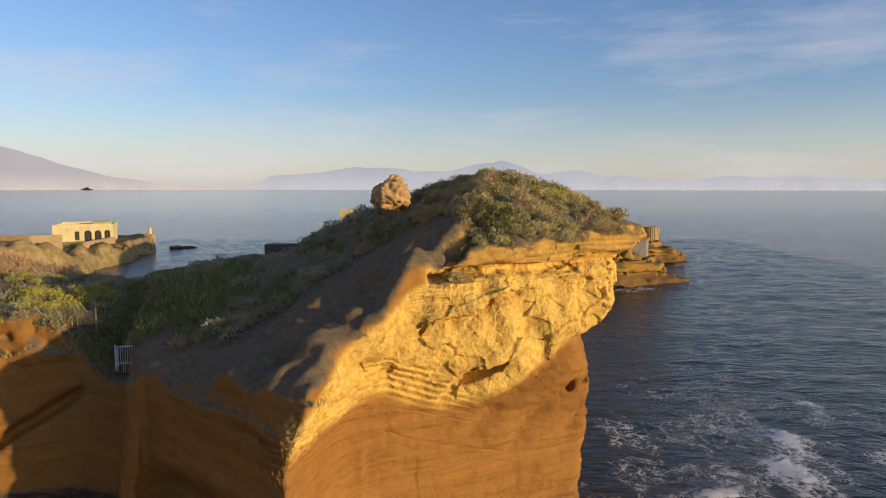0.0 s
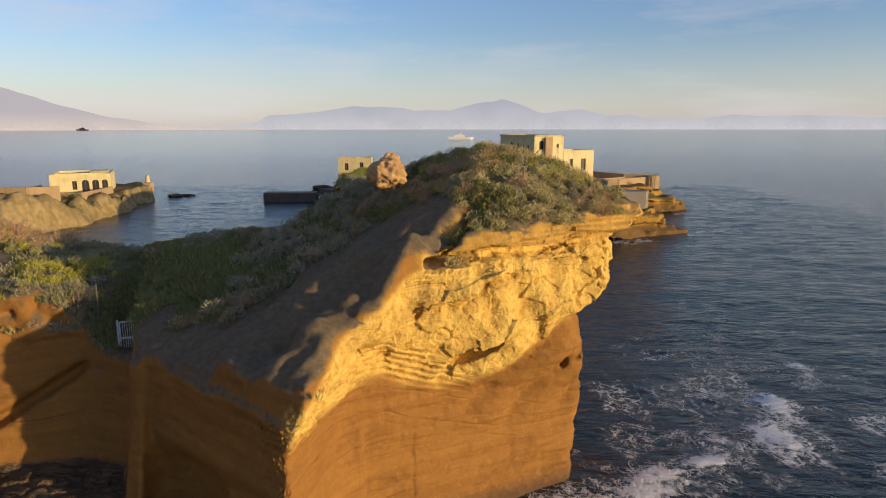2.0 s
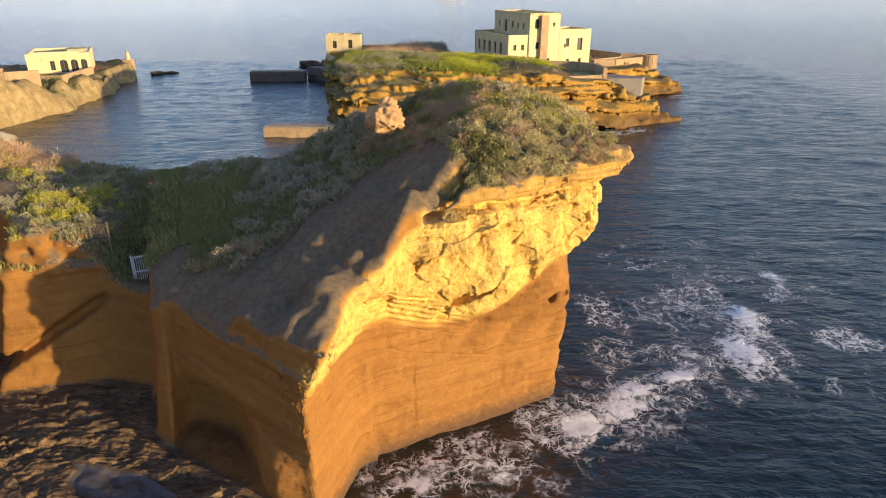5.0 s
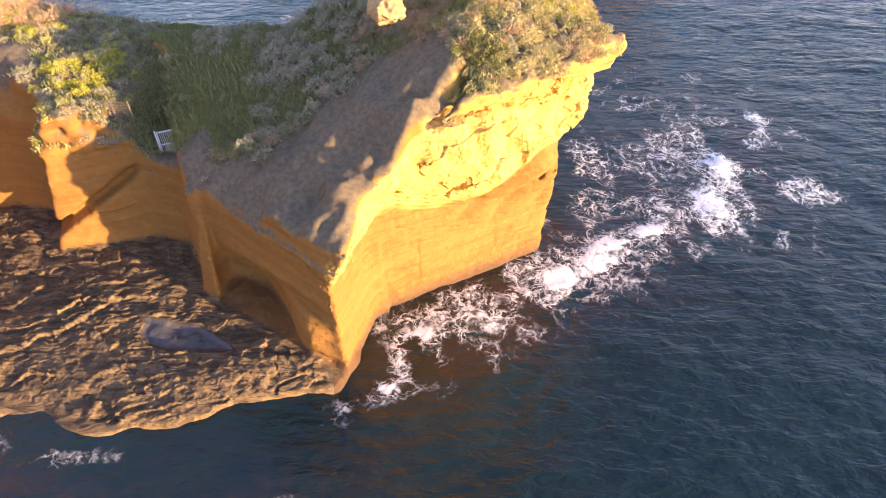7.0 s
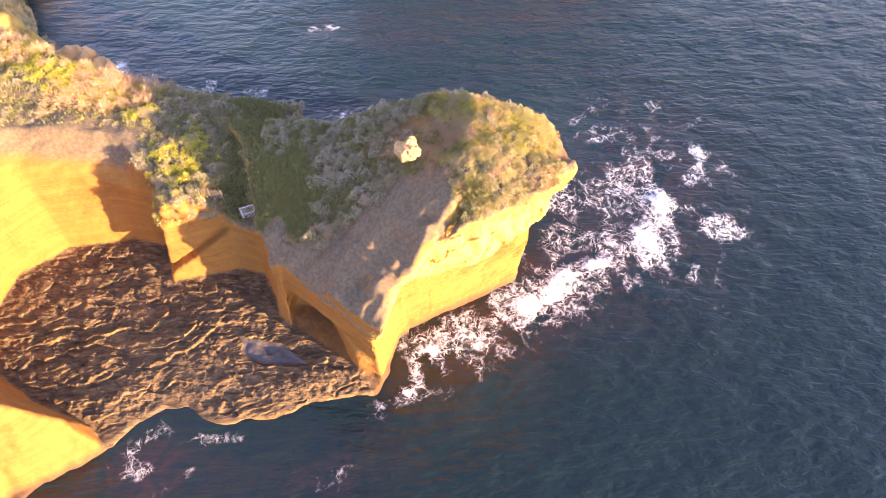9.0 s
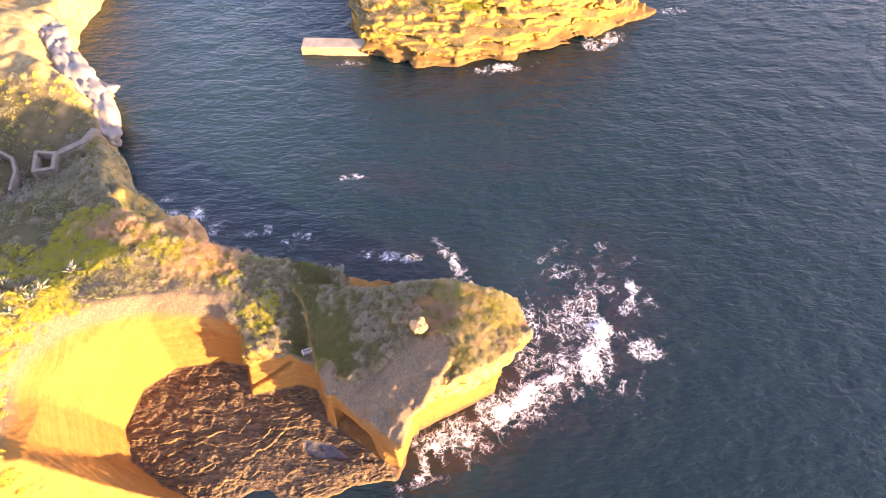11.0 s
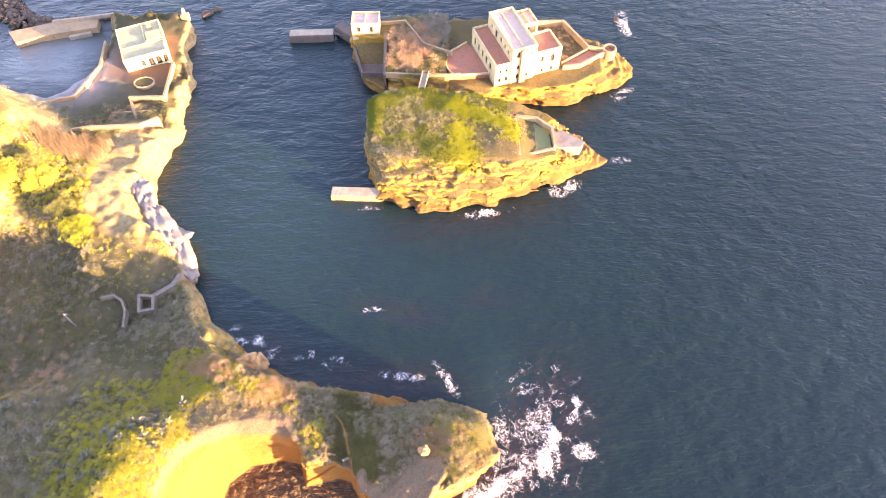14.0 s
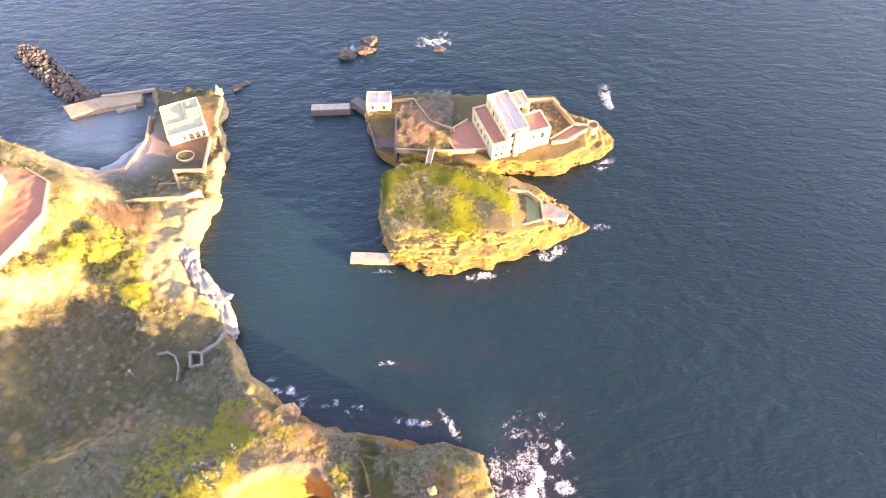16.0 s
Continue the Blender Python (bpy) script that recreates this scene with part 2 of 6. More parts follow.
def sea_material():
    k = Mat("sea_water", 0.09, 0.5)
    k.bsdf.inputs["IOR"].default_value = 1.42
    far = k.noise(0.012, 3.0, 0.5)
    swell = k.noise(0.16, 4.0, 0.55, k.mapped(1.0, 2.2, 1.0))
    chop = k.noise(0.75, 5.0, 0.6, k.mapped(0.8, 1.7, 1.0), 0.4)
    ripple = k.noise(3.2, 4.0, 0.6, k.mapped(0.8, 1.6, 1.0))
    lace1 = k.noise(0.35, 7.0, 0.62, distort=1.2)
    lace2 = k.noise(1.7, 6.0, 0.65, distort=0.8)
    bend = k.n("ShaderNodeTexNoise", Scale=0.45, Detail=5.0, Roughness=0.6)
    k.link(k.co, bend.inputs["Vector"])
    warp = k.n("ShaderNodeVectorMath")
    warp.operation = "MULTIPLY_ADD"
    k.link(bend.outputs["Color"], warp.inputs[0])
    warp.inputs[1].default_value = (4.2, 4.2, 0.0)
    k.link(k.co, warp.inputs[2])
    def web(scale):
        node = k.n("ShaderNodeTexVoronoi", Scale=scale)
        node.feature = "DISTANCE_TO_EDGE"
        k.link(warp.outputs[0], node.inputs["Vector"])
        return node.outputs["Distance"]
    web1, web2 = web(0.75), web(1.9)
    body = k.mix(k.ramp(far, 0.38, 0.62), (0.0052, 0.0170, 0.0150), (0.0068, 0.0205, 0.0175))
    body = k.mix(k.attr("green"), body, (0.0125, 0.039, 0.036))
    body = k.mix(k.attr("shoal"), body, (0.16, 0.185, 0.165))
    reef = k.math("MULTIPLY", k.attr("reef"), k.ramp(lace1, 0.36, 0.56))
    body = k.mix(reef, body, (0.036, 0.022, 0.020))
    foam = k.attr("foam")
    thick = k.ramp(k.math("ADD", foam, k.math("ADD", k.math("MULTIPLY", k.math("SUBTRACT", lace1, 0.5), 1.5), k.math("MULTIPLY", k.math("SUBTRACT", lace2, 0.5), 1.1))), 0.62, 0.84)
    thin = k.math("ADD", foam, k.math("MULTIPLY", k.math("SUBTRACT", lace1, 0.5), 1.1))
    lines = k.math("MULTIPLY", k.ramp(thin, 0.14, 0.42), k.math("MULTIPLY", k.ramp(web1, 0.01, 0.085, 1.0, 0.0), k.ramp(lace2, 0.38, 0.54, 0.10, 1.0)))
    lines2 = k.math("MULTIPLY", k.ramp(thin, 0.22, 0.55), k.math("MULTIPLY", k.ramp(web2, 0.01, 0.12, 1.0, 0.0), k.ramp(lace2, 0.36, 0.54, 0.05, 0.9)))
    mask = k.math("MULTIPLY", k.ramp(foam, 0.04, 0.20), k.math("MAXIMUM", thick, k.math("MAXIMUM", lines, lines2)))
    body = k.mix(k.math("MULTIPLY", k.ramp(foam, 0.45, 0.95), 0.5), body, (0.12, 0.15, 0.15))
    c = k.mix(mask, body, k.mix(k.ramp(lace2, 0.35, 0.65), (0.66, 0.66, 0.65), (0.82, 0.81, 0.79)))
    h = k.math("ADD", k.math("MULTIPLY", swell, 1.2), k.math("ADD", k.math("MULTIPLY", chop, 0.62), k.math("MULTIPLY", ripple, 0.03)))
    h = k.math("ADD", h, k.math("MULTIPLY", mask, k.math("MULTIPLY", lace2, 0.5)))
    place = k.n("ShaderNodeSeparateXYZ")
    k.link(k.co, place.inputs[0])
    h = k.math("MULTIPLY", h, k.math("POWER", k.ramp(place.outputs[1], 90.0, 520.0, 1.0, 0.38), 1.0))
    return k.done(c, h, 0.55, 0.75, k.ramp(mask, 0.0, 1.0, 0.10, 0.75))


M_SEA = sea_material()


def leaf_material(name, a, b, c3, rough=0.75):
    k = Mat(name, rough, 0.25)
    r = k.island()
    patch = k.noise(0.45, 3.0)
    col = k.mix(k.ramp(r, 0.0, 1.0), a, b)
    col = k.mix(k.ramp(patch, 0.45, 0.62, 0.0, 0.8), col, c3)
    return k.done(col)


M_LEAF_GREY = leaf_material("grey_shrub_leaves", (0.29, 0.255, 0.17), (0.44, 0.39, 0.27), (0.30, 0.275, 0.15))
M_LEAF_GREEN = leaf_material("green_scrub_leaves", (0.15, 0.16, 0.04), (0.24, 0.235, 0.07), (0.24, 0.21, 0.08))
M_LEAF_YELLOW = leaf_material("spurge_leaves", (0.38, 0.35, 0.05), (0.53, 0.48, 0.08), (0.44, 0.42, 0.05))
M_LEAF_RUST = leaf_material("dry_twigs", (0.44, 0.28, 0.16), (0.58, 0.39, 0.24), (0.47, 0.32, 0.18))
M_LEAF_PALE = leaf_material("agave_leaves", (0.17, 0.18, 0.13), (0.27, 0.27, 0.20), (0.16, 0.17, 0.12))
M_GRASS = leaf_material("grass_blades", (0.17, 0.175, 0.06), (0.29, 0.285, 0.11), (0.24, 0.235, 0.085))


def wall_material(name, base, stain, scale=1.0, rough=0.85):
    """Painted or rendered masonry with blotches, streaks and a fine grain."""
    k = Mat(name, rough, 0.2)
    big = k.noise(0.35 * scale, 5.0, 0.6)
    drip = k.noise(1.1 * scale, 5.0, 0.6, k.mapped(1.0, 1.0, 0.22))
    fine = k.noise(9.0 * scale, 4.0, 0.6)
    c = k.mix(k.ramp(big, 0.45, 0.70, 0.0, 0.7), base, stain)
    c = k.mix(k.ramp(drip, 0.55, 0.75, 0.0, 0.6), c, tuple(0.6 * v for v in stain))
    c = k.mix(k.ramp(fine, 0.5, 0.8, 0.0, 0.25), c, tuple(min(1.0, 1.15 * v) for v in base))
    return k.done(c, k.math("ADD", fine, drip), 0.35, 0.05)


M_PLASTER = wall_material("pale_plaster", (0.74, 0.62, 0.33), (0.54, 0.44, 0.22))
M_WHITE = wall_material("whitewash", (0.62, 0.51, 0.27), (0.46, 0.37, 0.20))
M_GREY_ROOF = wall_material("weathered_roof", (0.58, 0.42, 0.31), (0.70, 0.55, 0.43), 1.6)
M_TERRA = wall_material("terracotta_paving", (0.44, 0.19, 0.11), (0.32, 0.14, 0.085))
M_CONCRETE = wall_material("old_concrete", (0.44, 0.36, 0.25), (0.28, 0.22, 0.15))
M_DARKSTONE = wall_material("dark_masonry", (0.17, 0.13, 0.10), (0.10, 0.08, 0.065))
M_STONE = wall_material("tuff_masonry", (0.44, 0.31, 0.17), (0.29, 0.20, 0.11))
M_BOULDER = wall_material("boulder", (0.145, 0.11, 0.078), (0.07, 0.055, 0.042))
M_PALE_ROCK = wall_material("pale_rock", (0.27, 0.24, 0.20), (0.15, 0.13, 0.11), 1.2)


def plain_material(name, color, rough=0.6, metal=0.0):
    k = Mat(name, rough, 0.4)
    k.bsdf.inputs["Metallic"].default_value = metal
    f = k.noise(6.0, 4.0)
    return k.done(k.mix(k.ramp(f, 0.35, 0.7), tuple(0.8 * v for v in color), color), f, 0.15, 0.02)


M_DARK = plain_material("dark_opening", (0.035, 0.03, 0.028), 0.5)
M_METAL = plain_material("galvanised_metal", (0.55, 0.55, 0.53), 0.5, 0.4)
M_WOODGREY = plain_material("weathered_wood", (0.20, 0.16, 0.12), 0.8)
M_HULL = plain_material("white_hull_paint", (0.75, 0.75, 0.75), 0.4)
M_DARKHULL = plain_material("dark_hull_paint", (0.06, 0.06, 0.08), 0.5)


def painted_haze_material(name, low, high, top, glow):
    """Distant land that glows: bright air painted into its colour, paler towards the water."""
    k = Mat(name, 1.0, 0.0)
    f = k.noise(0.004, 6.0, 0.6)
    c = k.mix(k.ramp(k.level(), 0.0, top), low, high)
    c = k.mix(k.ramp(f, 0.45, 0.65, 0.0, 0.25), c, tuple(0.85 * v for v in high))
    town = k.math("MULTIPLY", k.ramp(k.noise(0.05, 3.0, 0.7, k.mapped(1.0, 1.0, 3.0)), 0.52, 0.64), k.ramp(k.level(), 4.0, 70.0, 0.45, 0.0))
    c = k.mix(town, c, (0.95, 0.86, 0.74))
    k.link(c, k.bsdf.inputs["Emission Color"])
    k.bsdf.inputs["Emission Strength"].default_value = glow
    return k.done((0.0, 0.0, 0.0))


M_HAZE_L = painted_haze_material("hazy_volcano", (0.78, 0.64, 0.54), (0.55, 0.50, 0.50), 110.0, 0.92)
M_HAZE_R = painted_haze_material("hazy_coast", (0.66, 0.64, 0.64), (0.49, 0.49, 0.54), 190.0, 0.90)


# ---- numeric helpers ----
def hash01(i, j, k, seed):
    n = (i.astype(np.int64) * 374761393 + j.astype(np.int64) * 668265263 + k.astype(np.int64) * 2147483647 + seed * 974634721) & 0xFFFFFFFF
    n = ((n ^ (n >> 13)) * 1274126177) & 0xFFFFFFFF
    n = ((n ^ (n >> 16)) * 2246822519) & 0xFFFFFFFF
    return ((n ^ (n >> 15)) & 0xFFFFFF) / float(0xFFFFFF)


def vnoise(x, y, z, seed=0):
    """Smooth value noise in -1..1."""
    x, y, z = np.broadcast_arrays(np.asarray(x, float), np.asarray(y, float), np.asarray(z, float))
    i, j, k = np.floor(x), np.floor(y), np.floor(z)
    u, v, w = x - i, y - j, z - k
    u, v, w = (q * q * (3 - 2 * q) for q in (u, v, w))
    out = 0.0
    for a in (0, 1):
        for b in (0, 1):
            for c in (0, 1):
                out = out + hash01(i + a, j + b, k + c, seed) * (u if a else 1 - u) * (v if b else 1 - v) * (w if c else 1 - w)
    return 2 * out - 1


def fbm(x, y, z, freq, octaves=4, seed=0, gain=0.5):
    total, amp = 0.0, 1.0
    for o in range(octaves):
        total = total + amp * vnoise(x * freq + 17.3 * o, y * freq + 9.1 * o, z * freq + 4.7 * o, seed + o)
        freq, amp = freq * 2.03, amp * gain
    return total


def step01(a, b, x):
    q = np.clip((x - a) / (b - a), 0, 1)
    return q * q * (3 - 2 * q)


def smax(a, b, k):
    h = np.clip(0.5 - 0.5 * (b - a) / k, 0, 1)
    return b * (1 - h) + a * h + k * h * (1 - h)


def smin(a, b, k):
    return -smax(-a, -b, k)


def poly_sdf(poly, x, y):
    """Signed distance to a plan outline, positive inside."""
    p = np.array(poly, float)
    best, inside = np.full(np.shape(x), 1e9), np.zeros(np.shape(x), bool)
    for (ax, ay), (bx, by) in zip(p, np.roll(p, -1, axis=0)):
        ex, ey = bx - ax, by - ay
        q = np.clip(((x - ax) * ex + (y - ay) * ey) / (ex * ex + ey * ey), 0, 1)
        best = np.minimum(best, (x - ax - q * ex) ** 2 + (y - ay - q * ey) ** 2)
        hit = ((ay > y) != (by > y)) & (x < ex * (y - ay) / (ey if ey else 1e-9) + ax)
        inside ^= hit
    return np.where(inside, 1, -1) * np.sqrt(best)


def mesh_of(name, verts, faces, mats, smooth=True, attrs=(), which=None):
    """A mesh from arrays of vertices and of faces, all with the same number of corners."""
    me = bpy.data.meshes.new(name)
    verts, faces = np.asarray(verts, np.float32), np.asarray(faces, np.int32)
    n, c = faces.shape
    me.vertices.add(len(verts))
    me.vertices.foreach_set("co", verts.ravel())
    me.loops.add(n * c)
    me.loops.foreach_set("vertex_index", faces.ravel())
    me.polygons.add(n)
    me.polygons.foreach_set("loop_start", np.arange(0, n * c, c, dtype=np.int32))
    me.polygons.foreach_set("use_smooth", np.full(n, smooth))
    for m in mats:
        me.materials.append(m)
    if which is not None:
        me.polygons.foreach_set("material_index", np.asarray(which, np.int32))
    for key, values in attrs:
        layer = me.attributes.new(key, "FLOAT", "POINT")
        layer.data.foreach_set("value", np.asarray(values, np.float32))
    me.update(calc_edges=True)
    me.validate()
    return me


def nets(f, org, cell):
    """The zero surface of a sampled field (negative inside) as vertices and quads."""
    s = f < 0
    sh = tuple(n - 1 for n in f.shape)
    tot, cnt = np.zeros(sh + (3,), np.float32), np.zeros(sh, np.int16)
    cut = lambda o: tuple(slice(o[a], o[a] + sh[a]) for a in range(3))
    for axis in range(3):
        others = [a for a in range(3) if a != axis]
        for p in (0, 1):
            for q in (0, 1):
                o = [0, 0, 0]
                o[others[0]], o[others[1]] = p, q
                e = list(o)
                e[axis] = 1
                fa, fb = f[cut(o)], f[cut(e)]
                m = s[cut(o)] != s[cut(e)]
                w = fa[m] / (fa[m] - fb[m])
                tot[..., axis][m] += w
                tot[..., others[0]][m] += p
                tot[..., others[1]][m] += q
                cnt[m] += 1
    live = cnt > 0
    ids = np.full(sh, -1, np.int32)
    ids[live] = np.arange(live.sum())
    verts = (np.argwhere(live) + tot[live] / cnt[live][:, None]) * cell + np.array(org)
    quads = []
    for axis in range(3):
        a, b = [(1, 2), (2, 0), (0, 1)][axis]
        lo = [slice(1, n - 1) for n in f.shape]
        hi = list(lo)
        lo[axis], hi[axis] = slice(0, f.shape[axis] - 1), slice(1, f.shape[axis])
        s0, s1 = s[tuple(lo)], s[tuple(hi)]
        idx = np.argwhere(s0 != s1)
        flip = s0[s0 != s1]
        off = np.ones(3, int)
        off[axis] = 0
        idx = idx + off
        def at(da, db):
            i = idx.copy()
            i[:, a] -= da
            i[:, b] -= db
            return ids[i[:, 0], i[:, 1], i[:, 2]]
        quad = np.stack([at(1, 1), at(0, 1), at(0, 0), at(1, 0)], 1)
        quad[~flip] = quad[~flip][:, ::-1]
        quads.append(quad[(quad >= 0).all(1)])
    return verts, np.concatenate(quads)


def largest(verts, quads):
    """Keeps the one largest connected piece of a surface."""
    label = np.arange(len(verts))
    while True:
        low = label[quads].min(1)
        fresh = label.copy()
        for c in range(4):
            np.minimum.at(fresh, quads[:, c], low)
        fresh = fresh[fresh]
        if (fresh == label).all():
            break
        label = fresh
    keep = label == np.bincount(label).argmax()
    ids = np.cumsum(keep) - 1
    return verts[keep], ids[quads[keep[quads[:, 0]]]]


def normals_of(verts, quads):
    n = np.cross(verts[quads[:, 2]] - verts[quads[:, 0]], verts[quads[:, 3]] - verts[quads[:, 1]])
    out = np.zeros_like(verts)
    for c in range(4):
        np.add.at(out, quads[:, c], n)
    return out / np.maximum(np.linalg.norm(out, axis=1, keepdims=True), 1e-9)


# ---- the lie of the land ----
# hills and hollows of the coast: x, y, height, reach
HILLS = [(-25, 42, 10.2, 5), (-18.4, 36.6, 6.2, 1.7), (-30, 48, 9.8, 5), (-36, 43, 12.2, 5), (-46, 53, 13.7, 8), (-56, 33, 24.5, 5), (-46.5, 36.5, 14.5, 3.5), (-47.5, 27, 16, 4), (-71, 38, 17, 11), (-60, 14, 25, 14),
         (-84, 66, 3.6, 10), (-70, 73, 3.6, 6), (-99, 73, 3.6, 10), (-105, 86, 4.2, 7), (-92, 101, 12, 6), (-100, 107, 13.5, 6), (-115, 106, 24, 7),
         (-78, 86, 11, 6), (-85, 119, 7.5, 7), (-80, 146, 4.2, 14), (-95, 155, 4.2, 12), (-60, 56, 7.5, 9),
         (-130, 118, 25, 12), (-134, 62, 16, 14), (-112, 145, 2.0, 8)]
SHORE = [(-12, 52.5), (-20, 53.4), (-33, 56), (-41.5, 60), (-48, 66), (-54, 71), (-60, 79), (-61, 88), (-69, 94), (-75, 101.5), (-76, 114), (-73, 130),
         (-73, 144), (-76.5, 160), (-81, 180), (-108, 181), (-104, 172), (-105, 158), (-111, 148), (-120, 145), (-132, 147), (-160, 150), (-320, 160),
         (-320, -60), (-75, -40), (-52, -5), (-42, 6), (-34, 13.5), (-30, 16.6), (-27.5, 18.8), (-25, 20.4), (-22, 19.6), (-19, 18.9), (-15, 18.8),
         (-10.5, 20.2), (-6.0, 21.3), (-4, 27), (2, 32), (2, 48)]
# floor of the bay at the foot of the cliffs
BAY = [(-6.2, 22.6), (-15.8, 29.0), (-17.2, 33.4), (-20.4, 34.4), (-23.5, 33.6), (-26.9, 32.9), (-28.2, 37.2), (-32, 38.0), (-38.5, 37.0), (-42.6, 33.5),
       (-43.6, 28), (-41.5, 23.5), (-36.5, 20.4), (-31, 18.2), (-27, 14), (-8, 14)]


def land_height(x, y):
    num, den = 1e-6 * 8.0, 1e-6
    for hx, hy, h, r in HILLS:
        w = np.exp(-((x - hx) ** 2 + (y - hy) ** 2) / (2 * r * r))
        num, den = num + w * h, den + w
    return num / den


def contact_level(s):
    """Foot of the bedded rock along the great face."""
    return np.interp(s, (5, 7.7, 10.4, 13.3, 16.6, 19.4, 21.4, 24), (7.0, 7.6, 8.0, 6.9, 5.9, 5.3, 5.5, 5.6))


def bed_level(s):
    """Foot of the rough bright bed, which climbs over the smooth seaward lobes."""
    return np.interp(s, (5, 7.7, 10.4, 13.3, 15.0, 17.0, 19.5, 21.5, 23.0), (7.1, 7.6, 8.0, 7.1, 7.3, 8.1, 9.4, 10.2, 10.4))


# Outline of the smooth shelf whose shade is put into the colour.
DARK_SHELF = [(-19.4, 26.6), (-18.8, 26.0), (-18.9, 25.3), (-18.2, 24.5), (-16.7, 23.9), (-12.6, 23.8), (-13.0, 24.4), (-14.6, 25.5), (-15.3, 25.9)]


def bay_floor(x, y):
    """Wave-cut platform in its large forms."""
    return np.maximum(0.75 + 0.28 * fbm(x * 0.7, y * 1.3 - 0.3 * x, 0, 0.12, 2, 40, 0.5) + 0.05 * fbm(x, y, 0, 0.5, 3, 44) + 0.02 * (y - 24), 0.36)


def slabs(x, y):
    """Thin tilted slabs of the platform that break off in sharp steps."""
    wx, wy = x, y + 0.5 * fbm(x, y, 0, 0.5, 3, 403)
    out = 0.0
    for freq, drop, seed in ((0.26, 0.28, 410), (0.62, 0.20, 420), (1.7, 0.09, 430)):
        q = freq * (1.15 * wy - 0.40 * wx) + 1.0 * fbm(wx * 0.45, wy * 0.9, 0, 0.16 + 0.30 * freq, 3, seed, 0.6)
        r = q - np.floor(q)
        each = hash01(np.floor(q), 0 * q, 0 * q, seed) * 0.8 + 0.6
        out = out + drop * each * (0.55 - r + step01(0.90, 1.0, r)) * step01(-0.35, 0.3, fbm(x, y, 0, 0.25, 2, seed + 5))
    calm = 0.30 + 0.70 * step01(30.5, 25.5, y + 2.5 * fbm(x, y, 0, 0.15, 3, 439))
    pit = 0.9 * np.exp(-((x + 33.6) / 0.55) ** 2 - ((y - 24.1) / 0.4) ** 2)
    return calm * out - pit + 0.30 * blocks(x * 0.55, y, 0 * x, 1.0, 435) * step01(-0.2, 0.4, fbm(x, y, 0, 0.22, 2, 438)) + 0.10 * blocks(x * 0.7, y, 0 * x, 0.4, 437) + 0.05 * fbm(x, y, 0, 2.2, 3, 436)


def top_height(x, y):
    """Top of the headland: a long slope on one side, a shorter one on the other, a steep back."""
    west = 9.7 + 0.395 * (x + 13.3) + 0.429 * (y - 30)
    east = 19.6 - 0.092 * (x - 0.5) + 0.493 * (y - 38)
    ridge = 40.5 + 0.21 * np.maximum(0, -x - 1) - 0.15 * np.maximum(0, x)
    crest = np.interp(x, (-21, -15, -10, -6, -2, 0.5, 5.5, 10), (11.8, 12.6, 13.7, 16.5, 18.75, 19.3, 18.2, 16.7))
    back = crest - 1.75 * (y - ridge)
    t = smin(smin(west, east, 1.2), back, 1.5)
    t = smin(t, crest, 1.0)
    return t


